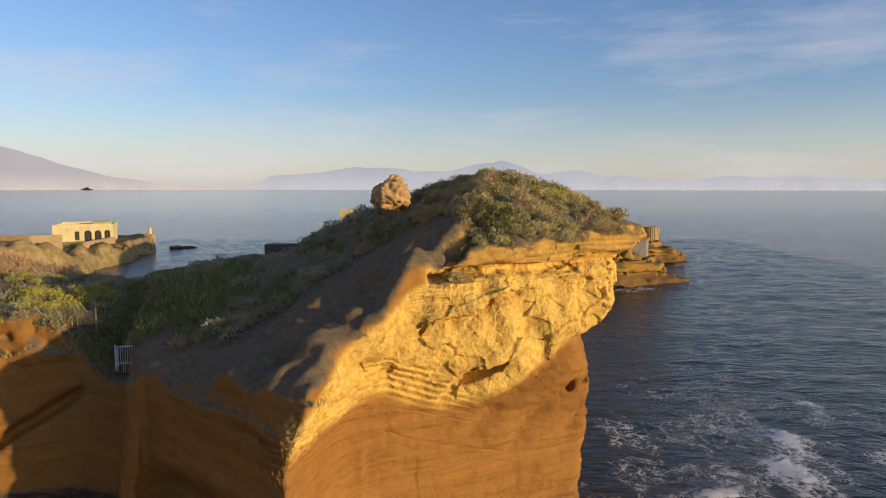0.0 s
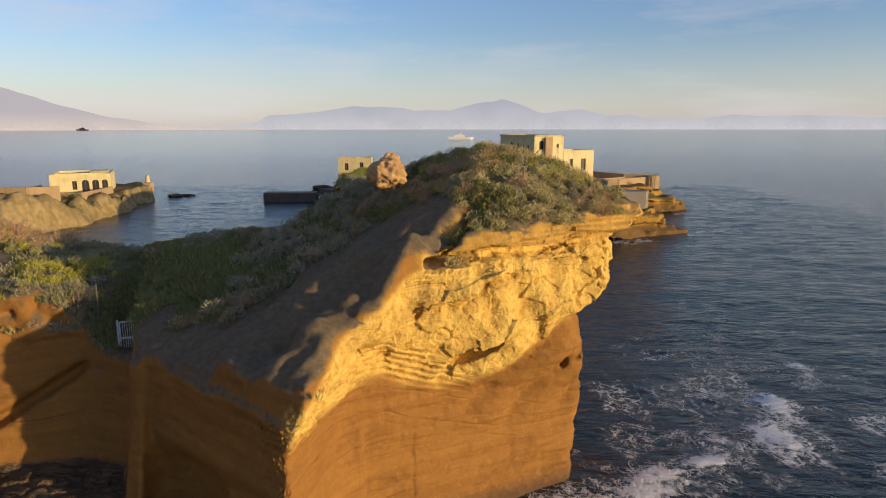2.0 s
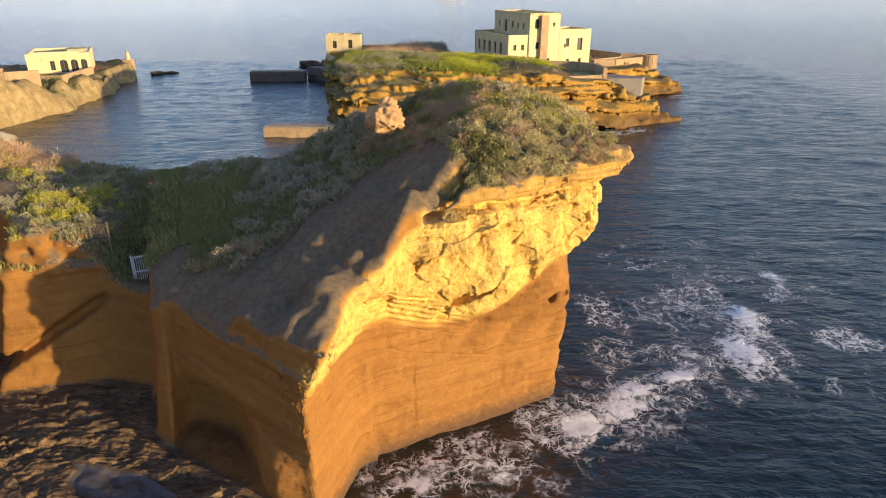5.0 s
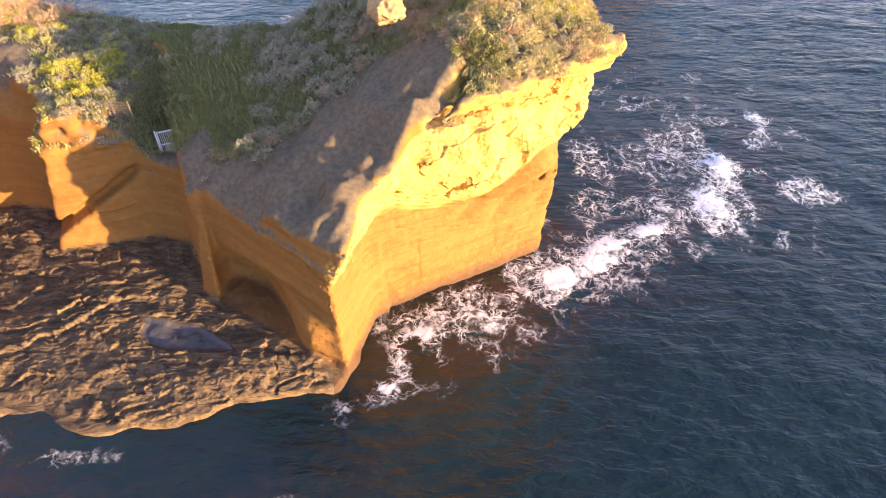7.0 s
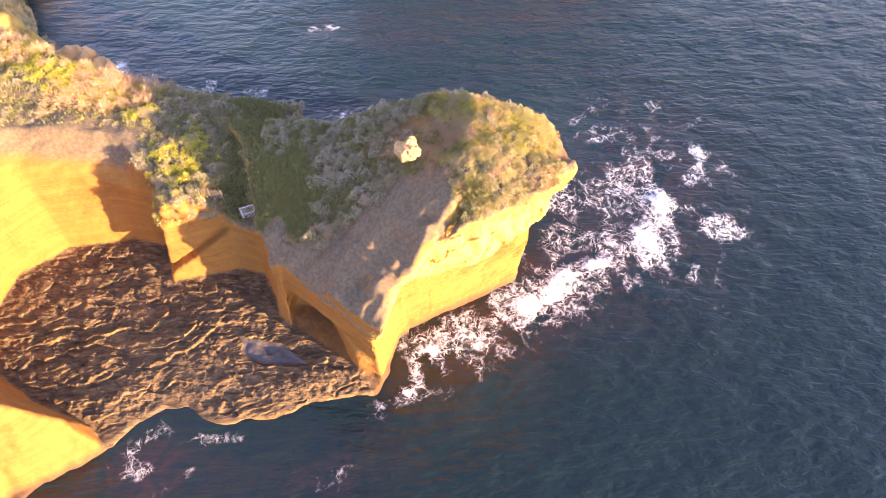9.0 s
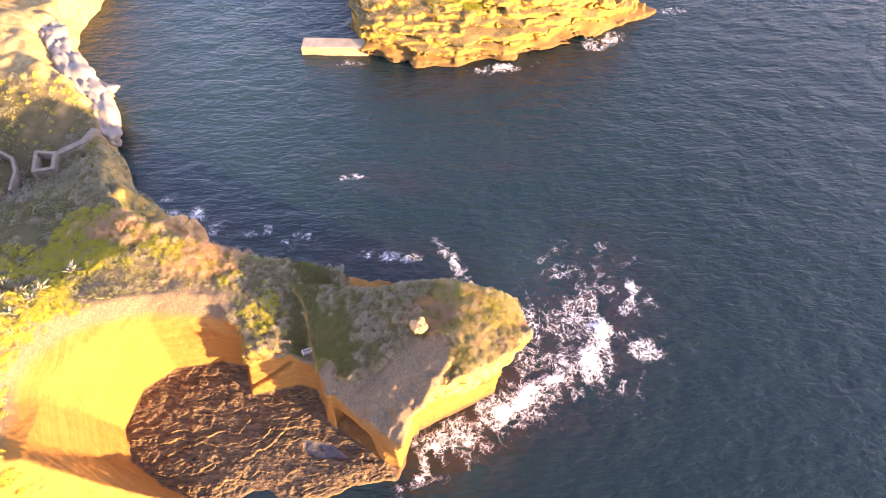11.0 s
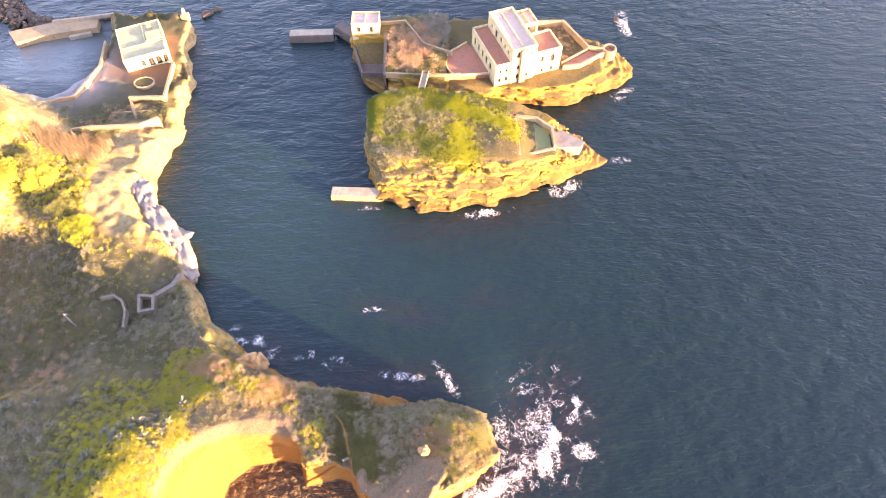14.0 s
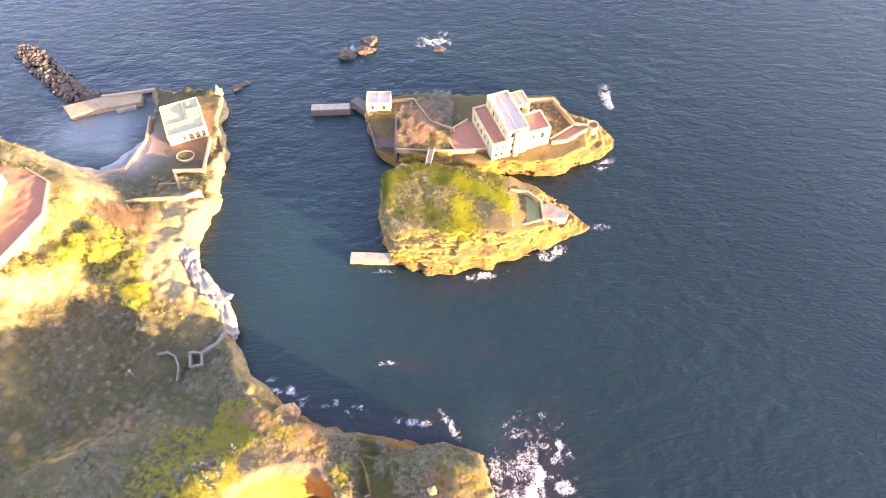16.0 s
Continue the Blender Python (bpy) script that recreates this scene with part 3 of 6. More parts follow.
def field(x, y, z):
    """Signed field of all rock round the bay, negative inside. x and y are plan grids, z the levels."""
    X, Y = x[:, :, None], y[:, :, None]
    Z = z[None, None, :]
    # headland
    lump = fbm(x, y, 0, 0.22, 4, 3)
    rib = np.abs(fbm(0.8 * x - 0.6 * y, 0.18 * (0.6 * x + 0.8 * y), 0, 0.42, 3, 5))
    rim = np.exp(-((0.444 * x - 0.896 * y + 26.6) / 2.2) ** 2)
    top = top_height(x, y) - 0.55 + 0.45 * lump + (y < 36) * (0.85 * rib - 0.3) + rim * 0.7 * fbm(x, y, 0, 0.55, 3, 6)
    top = top + 0.8 * np.exp(-((x - 0.2) ** 2 + (y - 38.5) ** 2) / 4)
    top = top - 0.55 * np.maximum(0, x - 8.3)
    top = smin(top, 8.2 + 0.5 * np.hypot(x + 15.2, y - 30.2), 0.4)   # the slope runs down to its near corner
    f_top = (Z - top[:, :, None]) * 0.84
    s = 0.896 * x + 0.444 * y                      # along the great face
    off = 0.444 * x - 0.896 * y
    contact = contact_level(s)
    S, C = s[:, :, None], contact[:, :, None]
    H = Z - C
    d = -26.95 + 0.45 * step01(1.8, 0.0, Z) + 0.95 * step01(-0.2, 3.0, H)
    # rounded tilted lobes of the seaward half
    lobe = step01(13.5, 16.5, S) * step01(3.6, 5.6, Z) * step01(10.4, 8.8, Z)
    d = d + lobe * (0.50 * np.abs(np.sin(0.95 * (Z - 1.0 * S) + 0.5 * np.sin(0.8 * Z))) - 0.20)
    # lip over the long slit, slanting shelf above it, hollow under the cap bed, cap bed
    lip = Z - 9.45 - 0.36 * (S - 15.9)
    d = d + 0.30 * np.exp(-(lip / 0.45) ** 2) * step01(12.6, 14.0, S) * step01(20.5, 18.5, S)
    shelf = Z - 11.3 - 0.30 * (S - 12.0) + 0.15 * np.sin(1.9 * S)
    d = d + (0.75 * step01(-0.12, 0.02, shelf) * step01(1.3, 0.1, shelf) - 0.50 * step01(-0.9, -0.2, shelf) * step01(0.02, -0.12, shelf)) * step01(11.2, 12.2, S) * step01(17.5, 15.5, S)
    cap = Z - 13.75 - 0.03 * (S - 12) - 0.10 * np.sin(0.9 * S + 0.5)
    d = d + 0.30 * np.abs(np.sin(1.55 * S + 0.4 * Z)) * step01(9.6, 10.4, Z) * step01(13.6, 13.0, Z) * step01(12.5, 14, S)
    d = d - (1.2 * step01(15.5, 13.8, S) + 0.60) * step01(-0.75, -0.25, cap) * step01(0.10, -0.02, cap) * step01(12.0, 12.8, S) + 0.42 * step01(-0.02, 0.10, cap) * step01(12.2, 12.9, S)
    d = d + 0.75 * step01(11.6, 9.2, S) * step01(9.0, 11.2, Z)
    d = d + 0.38 * step01(9.45, 9.2, S) * step01(6.2, 4.6, Z)
    f_r = off[:, :, None] - d
    f_r2 = 0.958 * X - 0.287 * Y + 11.75 + 0.10 * Z - 1.5 * step01(6.4, 9.6, Z)
    face = smin(f_r, f_r2, 0.5)
    f_l = -0.62 * X - 0.785 * Y + 14.3 + 0.04 * Z + 1.6 * np.exp(-((X + 11.8) / 2.6) ** 2) * step01(5.0, 2.4, Z) - 0.9 * np.exp(-((X + 8.0) / 1.3) ** 2) * step01(4.2, 2.8, Z) - 0.20 * np.exp(-((Z - 8.3 - 0.10 * np.sin(1.3 * X)) / 0.20) ** 2)
    reach = np.interp(Z, (0, 5, 8.6, 9.4, 9.9, 10.4, 11.4, 12.5, 13.2, 13.8, 14.8, 16.0, 16.8), (7.6, 7.8, 7.8, 7.2, 7.1, 8.2, 9.0, 9.5, 9.3, 8.9, 10.9, 11.4, 11.4))
    front = step01(41, 35, Y)
    f_e = X - 0.16 * (Y - 34) - reach * front - (7.7 + 1.2 * step01(8.6, 11.2, Z)) * (1 - front)
    f_back = Y - (52.2 + 0.8 * np.sin(0.4 * X) - 0.35 * np.maximum(0, X - 1)) + 0.42 * Z
    f_g = -0.944 * X - 0.325 * Y - 6.05 + 0.16 * Z - 2.2 * step01(42, 47, Y)
    rock = smax(smax(face, f_l, 0.30), f_e, 0.45)
    rock = smax(smax(rock, f_back, 1.0), f_g, 0.6)
    head = smax(rock, f_top, 0.45)
    # long slit and small dents in the great face
    for cx, cy, cz, ln, ht in ((2.44, 30.55, 9.0, 2.3, 0.50), (6.6, 32.9, 7.3, 0.25, 0.42), (7.6, 33.4, 7.6, 0.8, 0.25)):
        a = (X - cx) * 0.896 + (Y - cy) * 0.444
        b = (X - cx) * 0.444 - (Y - cy) * 0.896
        c = Z - cz - 0.38 * a
        head = smax(head, 0.75 - np.sqrt((a / ln) ** 2 + (b / 1.1) ** 2 + (c / ht) ** 2) * 0.75, 0.25)
    # pilaster at the near corner of the slope
    head = smin(head, np.maximum(np.sqrt((X + 15.0) ** 2 + (Y - 30.4) ** 2) - 0.75 + 0.03 * Z, (Z - 8.2) * 0.9), 0.5)
    # coast and bay
    low = fbm(x, y, 0, 0.18, 4, 11)
    zl = land_height(x, y) + 0.5 * low
    bay = poly_sdf(BAY, x, y)
    sho = poly_sdf(SHORE, x, y)
    lean = 0.20 + 0.05 * step01(-30, -36, x)
    wall = bay[:, :, None] + (Z - 0.9) * lean[:, :, None]
    # the wall that faces the morning sea bulges, the pillar is cut by a stair-like joint
    joint = np.abs((Z - 3.3) - 0.62 * (X + 25.0)) 
    saw = np.abs(np.mod(1.9 * X + 0.6 * np.sin(3 * X), 1.0) - 0.5)
    wall = wall + 0.9 * step01(0.45 + 0.35 * saw, 0.2, joint) * step01(-28.0, -27, X) * step01(-20, -21.5, X)
    crust = step01(7.7, 7.9, Z + 0.12 * np.sin(2.1 * X)) * step01(-28.5, -27.0, X) * step01(-20.0, -21.5, X)
    wall = wall + 0.85 * np.maximum(0.0, Z - (zl[:, :, None] - 3.0)) * step01(-28.5, -31.0, X)
    wall = wall - crust * (0.42 * step01(8.6, 8.0, Z) - 0.10)
    coast = smax((Z - zl[:, :, None]) * 0.85, wall, 0.5)
    coast = np.maximum(coast, X + 14.5)
    corner = 7.9 + 0.6 * np.hypot(x + 15.2, y - 30.4) + 0.3 * lump
    coast = smax(coast, (Z - corner[:, :, None]) * 0.8, 0.3)
    edge = -sho[:, :, None] + 0.45 * Z + 0.9 * low[:, :, None]
    coast = smax(coast, edge, 0.5)
    low_floor = np.maximum(bay_floor(x, y) - 0.55 * step01(2.6, 0.2, sho) + 0.10 * fbm(x, y, 0, 0.9, 3, 48), 0.28)
    ledge = smax((Z - low_floor[:, :, None]) * 0.95, -(sho + 0.7 * fbm(x, y, 0, 0.35, 3, 21))[:, :, None] + 0.5 * Z, 0.3)
    out = np.minimum(smin(head, coast, 0.5), ledge)
    near = np.abs(out) < 1.4
    ii = np.nonzero(near)
    xs, ys, zs = x[ii[0], ii[1]], y[ii[0], ii[1]], z[ii[2]]
    bx = zs + 0.10 * xs + 0.05 * ys
    cc = bed_level(s[ii[0], ii[1]])
    upper = step01(-0.2, 1.2, zs - cc) * (ys < 44) * (xs > -9) * step01(0.5, 2.2, top[ii[0], ii[1]] - zs)
    floor = (zs < 2.0) & (bay[ii[0], ii[1]] > 0.3)
    beds = 0.10 * fbm(xs * 0.12, ys * 0.12, bx * 0.9, 1.0, 3, 51) + 0.13 * np.exp(-((np.mod(bx + 0.9 * fbm(xs, ys, 0 * xs, 0.12, 2, 52), 2.3) - 1.15) / 0.08) ** 2) * step01(-0.1, 0.35, fbm(xs * 0.3, ys * 0.3, bx, 0.5, 2, 53))
    rough = 0.32 * fbm(xs, ys, zs * 1.3, 0.42, 4, 60)
    sa = 0.896 * xs + 0.444 * ys
    diag, along, deep = zs - 0.30 * sa, sa + 0.30 * zs, 0.444 * xs - 0.896 * ys
    knob = 0.12 - 0.42 * np.abs(fbm(along * 0.62, diag * 0.75, deep * 0.4, 0.50, 2, 70, 0.4))
    calm = step01(13.6, 14.2, zs)                     # the cap bed is smoother
    pebbly = step01(7.8, 8.1, zs) * step01(-28.5, -27.0, xs) * step01(-20.0, -21.5, xs)
    amt = 0.22 * rough + beds + pebbly * 0.30 * fbm(xs, ys, zs, 1.3, 3, 85, 0.6) + upper * (0.35 * rough + knob * (1 - 0.7 * calm))
    amt = np.where(floor, 0.03 * fbm(xs, ys, zs, 0.9, 3, 80) + 0.15 * fbm(xs * 0.25, ys * 0.25, zs * 2.2, 1.0, 2, 81) * step01(2.6, 0.5, sho[ii[0], ii[1]]), amt)
    out[near] = out[near] + amt
    return out


def refine(verts, quads, chosen, tags):
    """Splits the chosen quads into four; tags are values on the quads that pass to their pieces."""
    q = quads[chosen]
    pairs = np.sort(np.stack([q, np.roll(q, -1, 1)], 2).reshape(-1, 2), 1)
    edge, back = np.unique(pairs[:, 0].astype(np.int64) * (len(verts) + 1) + pairs[:, 1], return_inverse=True)
    mids = (verts[edge // (len(verts) + 1)] + verts[edge % (len(verts) + 1)]) / 2
    m = len(verts) + back.reshape(-1, 4)
    c = len(verts) + len(mids) + np.arange(len(q))
    small = np.stack([np.stack([q[:, k], m[:, k], c, m[:, (k + 3) % 4]], 1) for k in range(4)], 1).reshape(-1, 4)
    return (np.concatenate([verts, mids, verts[q].mean(1)]), np.concatenate([quads[~chosen], small]),
            np.concatenate([tags[~chosen], np.repeat(tags[chosen], 4)]))


def blocks(x, y, z, size, seed):
    """Broken rock: each cell of space is a facet with a height and a tilt of its own."""
    u = np.stack([x, y, z], 1) / size
    base = np.floor(u)
    best = np.full(len(u), 9.0)
    out = np.zeros(len(u))
    for a in (-1, 0, 1):
        for b in (-1, 0, 1):
            for c in (-1, 0, 1):
                i, j, k = base[:, 0] + a, base[:, 1] + b, base[:, 2] + c
                h = [hash01(i, j, k, seed + e) for e in range(4)]
                dx, dy, dz = u[:, 0] - i - h[0], u[:, 1] - j - h[1], u[:, 2] - k - h[2]
                r = dx * dx + dy * dy + dz * dz
                near = r < best
                best = np.where(near, r, best)
                out = np.where(near, h[3] - 0.5 + (h[0] - 0.5) * dx + (h[1] - 0.5) * dy + 1.3 * (h[2] - 0.55) * dz, out)
    return out


def face_relief(v, n):
    """Fine relief of the great face: broken bright beds, thin laminae at their foot, worn bands below."""
    x, y, z = v.T
    s = 0.896 * x + 0.444 * y
    h, hb = z - contact_level(s), z - bed_level(s) + 0.35 * fbm(s, 0 * s, z, 0.8, 2, 440)
    along, diag = s + 0.3 * z, z - 0.3 * s
    deep = 0.444 * x - 0.896 * y
    cap = step01(13.5, 14.1, z)
    rough = step01(-0.1, 0.5, hb) * (1 - 0.75 * cap)
    out = rough * (0.24 * blocks(along * 0.75, deep, diag * 1.1, 1.25, 450) + 0.05 * blocks(along, deep, diag * 1.3, 0.5, 460) - 0.10 * np.abs(fbm(along, deep, diag, 0.9, 4, 470)))
    q = h / 0.36 + 0.35 * fbm(s, 0 * s, z * 0.3, 0.35, 3, 480)
    r = q - np.floor(q)
    thin = step01(-0.5, 0.1, h) * step01(2.2, 1.2, h) * step01(15.5, 13.0, s)
    out = out + thin * (0.20 * (r - 0.5) - 0.16 * step01(0.82, 0.98, r))
    # cap bed: a few upright joints and worn courses
    q = z / 0.55 + 0.3 * fbm(s, 0 * s, z, 0.3, 2, 485)
    r = q - np.floor(q)
    out = out + cap * (0.08 * np.sin(6.283 * r) + 0.22 * blocks(s * 0.6, deep * 0.3, z * 0.5, 1.0, 490))
    # worn bands and open bedding cracks of the smooth wall
    low = step01(0.1, -0.4, h)
    band = fbm(0.10 * s, 0 * s, z + 0.10 * fbm(s, 0 * s, z, 0.3, 2, 495), 1.9, 4, 496, 0.6)
    out = out + low * (0.07 * band + 0.025 * fbm(x, y, z, 1.4, 4, 497))
    for lev, wide, cut, gap in ((-0.42, 0.035, 0.10, 498), (-1.75, 0.05, 0.08, 499), (-2.2, 0.03, 0.06, 500)):
        line = h - lev - 0.10 * fbm(s, 0 * s, 0 * s, 0.5, 3, gap)
        out = out - cut * np.exp(-(line / wide) ** 2) * step01(-0.3, 0.2, fbm(s, 0 * s, 0 * s, 0.4, 2, gap + 20))
    # stepped block standing a little back from the corner
    out = out - 0.05 * step01(9.2, 9.35, s) * step01(12.1, 11.9, s) * step01(4.9, 4.7, z) * step01(0.4, 1.0, z)
    # tafoni on the seaward nose
    pit = fbm(x, y, z, 1.7, 2, 505)
    out = out - 0.28 * step01(0.15, 0.45, pit) * step01(20.0, 21.5, s) * step01(9.8, 10.6, z) * step01(14.2, 13.2, z)
    return out


def rock_piece(name, lo, hi, cell, label):
    axes = [np.arange(a, b + cell, cell) for a, b in zip(lo, hi)]
    x, y = np.meshgrid(axes[0], axes[1], indexing="ij")
    f = np.concatenate([field(x[i:i + 24], y[i:i + 24], axes[2]).astype(np.float32) for i in range(0, len(x), 24)], 0)
    verts, quads = nets(f, lo, cell)
    verts = verts.astype(float)
    verts, quads = largest(verts, quads)
    n = normals_of(verts, quads)
    vx, vy, vz = verts.T
    verts = verts + n * (0.05 * fbm(vx, vy, vz * 1.6, 1.9, 3, 90))[:, None]
    vx, vy, vz = verts.T
    bay = poly_sdf(BAY, vx, vy)
    coarse_v, coarse_n = verts.copy(), n.copy()
    which = (((vz < 2.0) & (bay > -0.2 + 0.3 * vz) & (vy < 40))[quads].mean(1) > 0.6).astype(int)

    def masks(v, nn):
        facing = step01(0.30, 0.55, 0.444 * nn[:, 0] - 0.896 * nn[:, 1])
        great = facing * step01(-7.6, -6.4, v[:, 0]) * step01(38, 36, v[:, 1]) * step01(0.1, 0.6, v[:, 2]) * step01(0.8, 1.6, top_height(v[:, 0], v[:, 1]) - v[:, 2])
        flat = step01(0.55, 0.8, nn[:, 2]) * step01(2.2, 1.7, v[:, 2]) * step01(0.2, 0.9, poly_sdf(BAY, v[:, 0], v[:, 1])) * step01(0.0, 0.8, poly_sdf(SHORE, v[:, 0], v[:, 1]))
        return great, flat
    great, flat = masks(verts, n)
    inside = np.where(great + flat > 0.02, 1, 0)
    for _ in range(2):
        on = inside[quads].any(1)
        verts, quads, which = refine(verts, quads, on, which)
        n = normals_of(verts, quads)
        great, flat = masks(verts, n)
        inside = np.where(great + flat > 0.02, 1, 0)
    if great.max() > 0:
        m = great > 0.02
        verts[m] += n[m] * (great[m] * face_relief(verts[m], n[m]))[:, None]
    m = flat > 0.02
    dark_shelf = poly_sdf(DARK_SHELF, verts[:, 0], verts[:, 1])
    verts[m, 2] += flat[m] * slabs(verts[m, 0], verts[m, 1]) * step01(0.1, -0.3, dark_shelf[m])
    verts[m, 2] -= 0.16 * step01(-0.1, 0.4, dark_shelf[m])
    n = normals_of(verts, quads)
    vx, vy, vz = verts.T
    over = vz + np.minimum(np.where(vx > -22, np.abs(top_height(vx, vy) - vz), 9.0), np.where(vx < -14.5, np.abs(land_height(vx, vy) - vz), 9.0))
    soil = step01(0.30, 0.52, n[:, 2]) * step01(2.2, 4.0, vz) * step01(2.4, 1.3, over - vz) * (1 - 0.9 * great)
    soil = np.maximum(soil, 0.95 * step01(1.0, 2.2, vz) * np.maximum(step01(43, 46, vy) * (vx > -17), (vx < -16) * step01(46, 50, vy) * step01(0.1, 0.3, n[:, 2])))
    s = 0.896 * vx + 0.444 * vy
    front = step01(0.40, 0.65, 0.444 * n[:, 0] - 0.896 * n[:, 1]) * step01(38, 36, vy) * step01(0.45, 1.0, top_height(vx, vy) - vz)
    bed = step01(-0.5, 0.4, vz - bed_level(s) + 0.4 * fbm(vx, vy, vz, 0.4, 3, 95)) * step01(-9, -7, vx) * step01(4.7, 5.3, s) * np.maximum(np.maximum(great, front), step01(11.5, 12.5, s) * step01(-28.0, -27.0, 0.444 * vx - 0.896 * vy))
    bed = bed * (1 - 0.45 * step01(13.6, 14.1, vz))
    me = mesh_of(name, verts, quads, [M_TUFF, M_LEDGE], True, [("soil", soil), ("dark_shelf", step01(-0.1, 0.15, dark_shelf)), ("bed", bed)], which)
    ob = tagged(new(name, me), label, "cliff", kind="structure")
    return ob, coarse_v, coarse_n, quads


_, head_v, head_n, _ = rock_piece("cliff_headland", (-16.6, 17.6, -1.3), (13.2, 56.0, 22.2), 0.17, "layered yellow tuff headland with overhanging beds above the surf")
_, bay_v, bay_n, _ = rock_piece("cliff_bay", (-57.0, 6.0, -1.3), (-16.4, 64.0, 27.5), 0.23, "curved yellow tuff cliff round a dark rock platform")


def shelves(x, y, t):
    """Breaks a slope into uneven rock shelves."""
    q = t / 1.15 + 0.9 * fbm(x, y, 0, 0.16, 4, 35, 0.6)
    return 1.15 * (np.floor(q) + step01(0.72, 0.98, q - np.floor(q))) + 0.35 * fbm(x, y, 0, 0.5, 3, 37)


def coast_sheet():
    """The rest of the coast, a sheet with a hole where the cliffs stand."""
    cell = 0.75
    gx, gy = np.arange(-170, -15.8, cell), np.arange(-50, 186, cell)
    x, y = np.meshgrid(gx, gy, indexing="ij")
    sho = poly_sdf(SHORE, x, y) + 1.3 * fbm(x, y, 0, 0.14, 4, 11)
    n1 = fbm(x, y, 0, 0.10, 4, 12)
    zl = land_height(x, y) + 0.5 * fbm(x, y, 0, 0.18, 4, 11) + 0.3 * fbm(x, y, 0, 0.5, 3, 13)
    beach = np.exp(-((x + 113) ** 2 / 160 + (y - 150) ** 2 / 110))
    slope = 2.3 - 2.05 * np.clip(beach * 1.6, 0, 1)
    rocky = step01(-58, -64, x) * step01(70, 80, y)
    crag_n = fbm(x, y, 0, 0.22, 4, 15)
    z = smin(zl, sho * slope + 0.6 * n1 - 0.1 + (0.9 + rocky) * (np.abs(crag_n) * 1.6 - 0.5) * step01(-1, 3, sho) * step01(14, 6, sho), 0.8)
    shelf = step01(9, 4, sho) * step01(112, 120, y) * step01(-104, -98, x) * (1 - np.clip(beach * 1.6, 0, 1))
    z = z * (1 - shelf) + shelf * shelves(x * 1.3, y * 1.3, z)
    terrace = poly_sdf([(-180, 122), (-121, 124), (-113, 119), (-110.5, 107), (-117, 92), (-180, 90)], x, y)
    z = np.where(terrace > 0, np.maximum(z, 24.2), z)
    yard = poly_sdf([(-101, 148), (-78, 142), (-80, 176), (-100, 172)], x, y)
    z = np.where(yard > 0, z * 0.2 + 4.2 * 0.8, z)
    z = np.maximum(z, -1.6)
    inner = (x > -56.6) & (x < -15) & (y > 6.4) & (y < 63.6)
    z = np.where(inner, z - 0.5, z)
    hole = (x > -53.5) & (x < -15) & (y > 9.5) & (y < 60.5)
    ids = np.arange(x.size).reshape(x.shape)
    q = np.stack([ids[:-1, :-1], ids[1:, :-1], ids[1:, 1:], ids[:-1, 1:]], -1)
    keep = ~(hole[:-1, :-1] & hole[1:, 1:] & hole[1:, :-1] & hole[:-1, 1:]) & (z[:-1, :-1] > -1.55)
    g0, g1 = np.gradient(z, cell)
    steep = np.sqrt(g0 ** 2 + g1 ** 2)
    rocks = step01(17, 12, sho + 3 * n1) * step01(84, 92, y) * step01(132, 127, y)
    bare = np.clip(step01(0.75, 1.3, steep) + step01(5.0, 2.0, sho) * (y < 70) + rocks, 0, 1)
    z = z + rocks * (y > 90) * 0.8 * blocks(x.ravel() * 0.7, y.ravel(), 0 * x.ravel(), 3.2, 16).reshape(x.shape)
    verts = np.stack([x.ravel(), y.ravel(), z.ravel()], 1)
    brick = ((terrace > 0) * 1.0 + 0.0) + ((yard > 1.5) & (y < 168)) * 0.35
    me = mesh_of("ground", verts, q[keep], [M_GROUND], True,
                 [("bare", bare.ravel()), ("sand", np.clip(beach * 1.7, 0, 1).ravel()), ("brick", np.clip(brick, 0, 1).ravel())])
    ob = tagged(new("ground", me), "scrub-covered coastal slope with earth paths and rocky edges", "ground", kind="structure")
    return ob, x, y, z, sho, steep


ground, gr_x, gr_y, gr_z, gr_sho, gr_steep = coast_sheet()


def ground_at(x, y):
    i = np.clip(np.round((x + 170) / 0.75).astype(int), 0, gr_z.shape[0] - 1)
    j = np.clip(np.round((y + 50) / 0.75).astype(int), 0, gr_z.shape[1] - 1)
    return gr_z[i, j]


# ---- islets ----
ISLET_1 = [(-17, 105.8), (-11, 104), (-4, 103.2), (3.4, 102), (8, 105.2), (14, 105.6), (20, 107.2), (29, 111.8), (38, 115), (47.5, 119.2), (42, 123),
           (36, 127), (30, 131), (18, 135), (8, 137.5), (-4, 139.5), (-14, 139), (-18.8, 133), (-19, 118)]
ISLET_2 = [(-27.5, 168), (-23.5, 150.5), (-15.5, 144.4), (-4.7, 142.8), (14, 141.6), (30, 141), (41, 142.2), (49.4, 146.4), (58, 152), (60, 157), (56, 163),
           (46, 166), (40, 174), (12, 174), (-16, 172)]


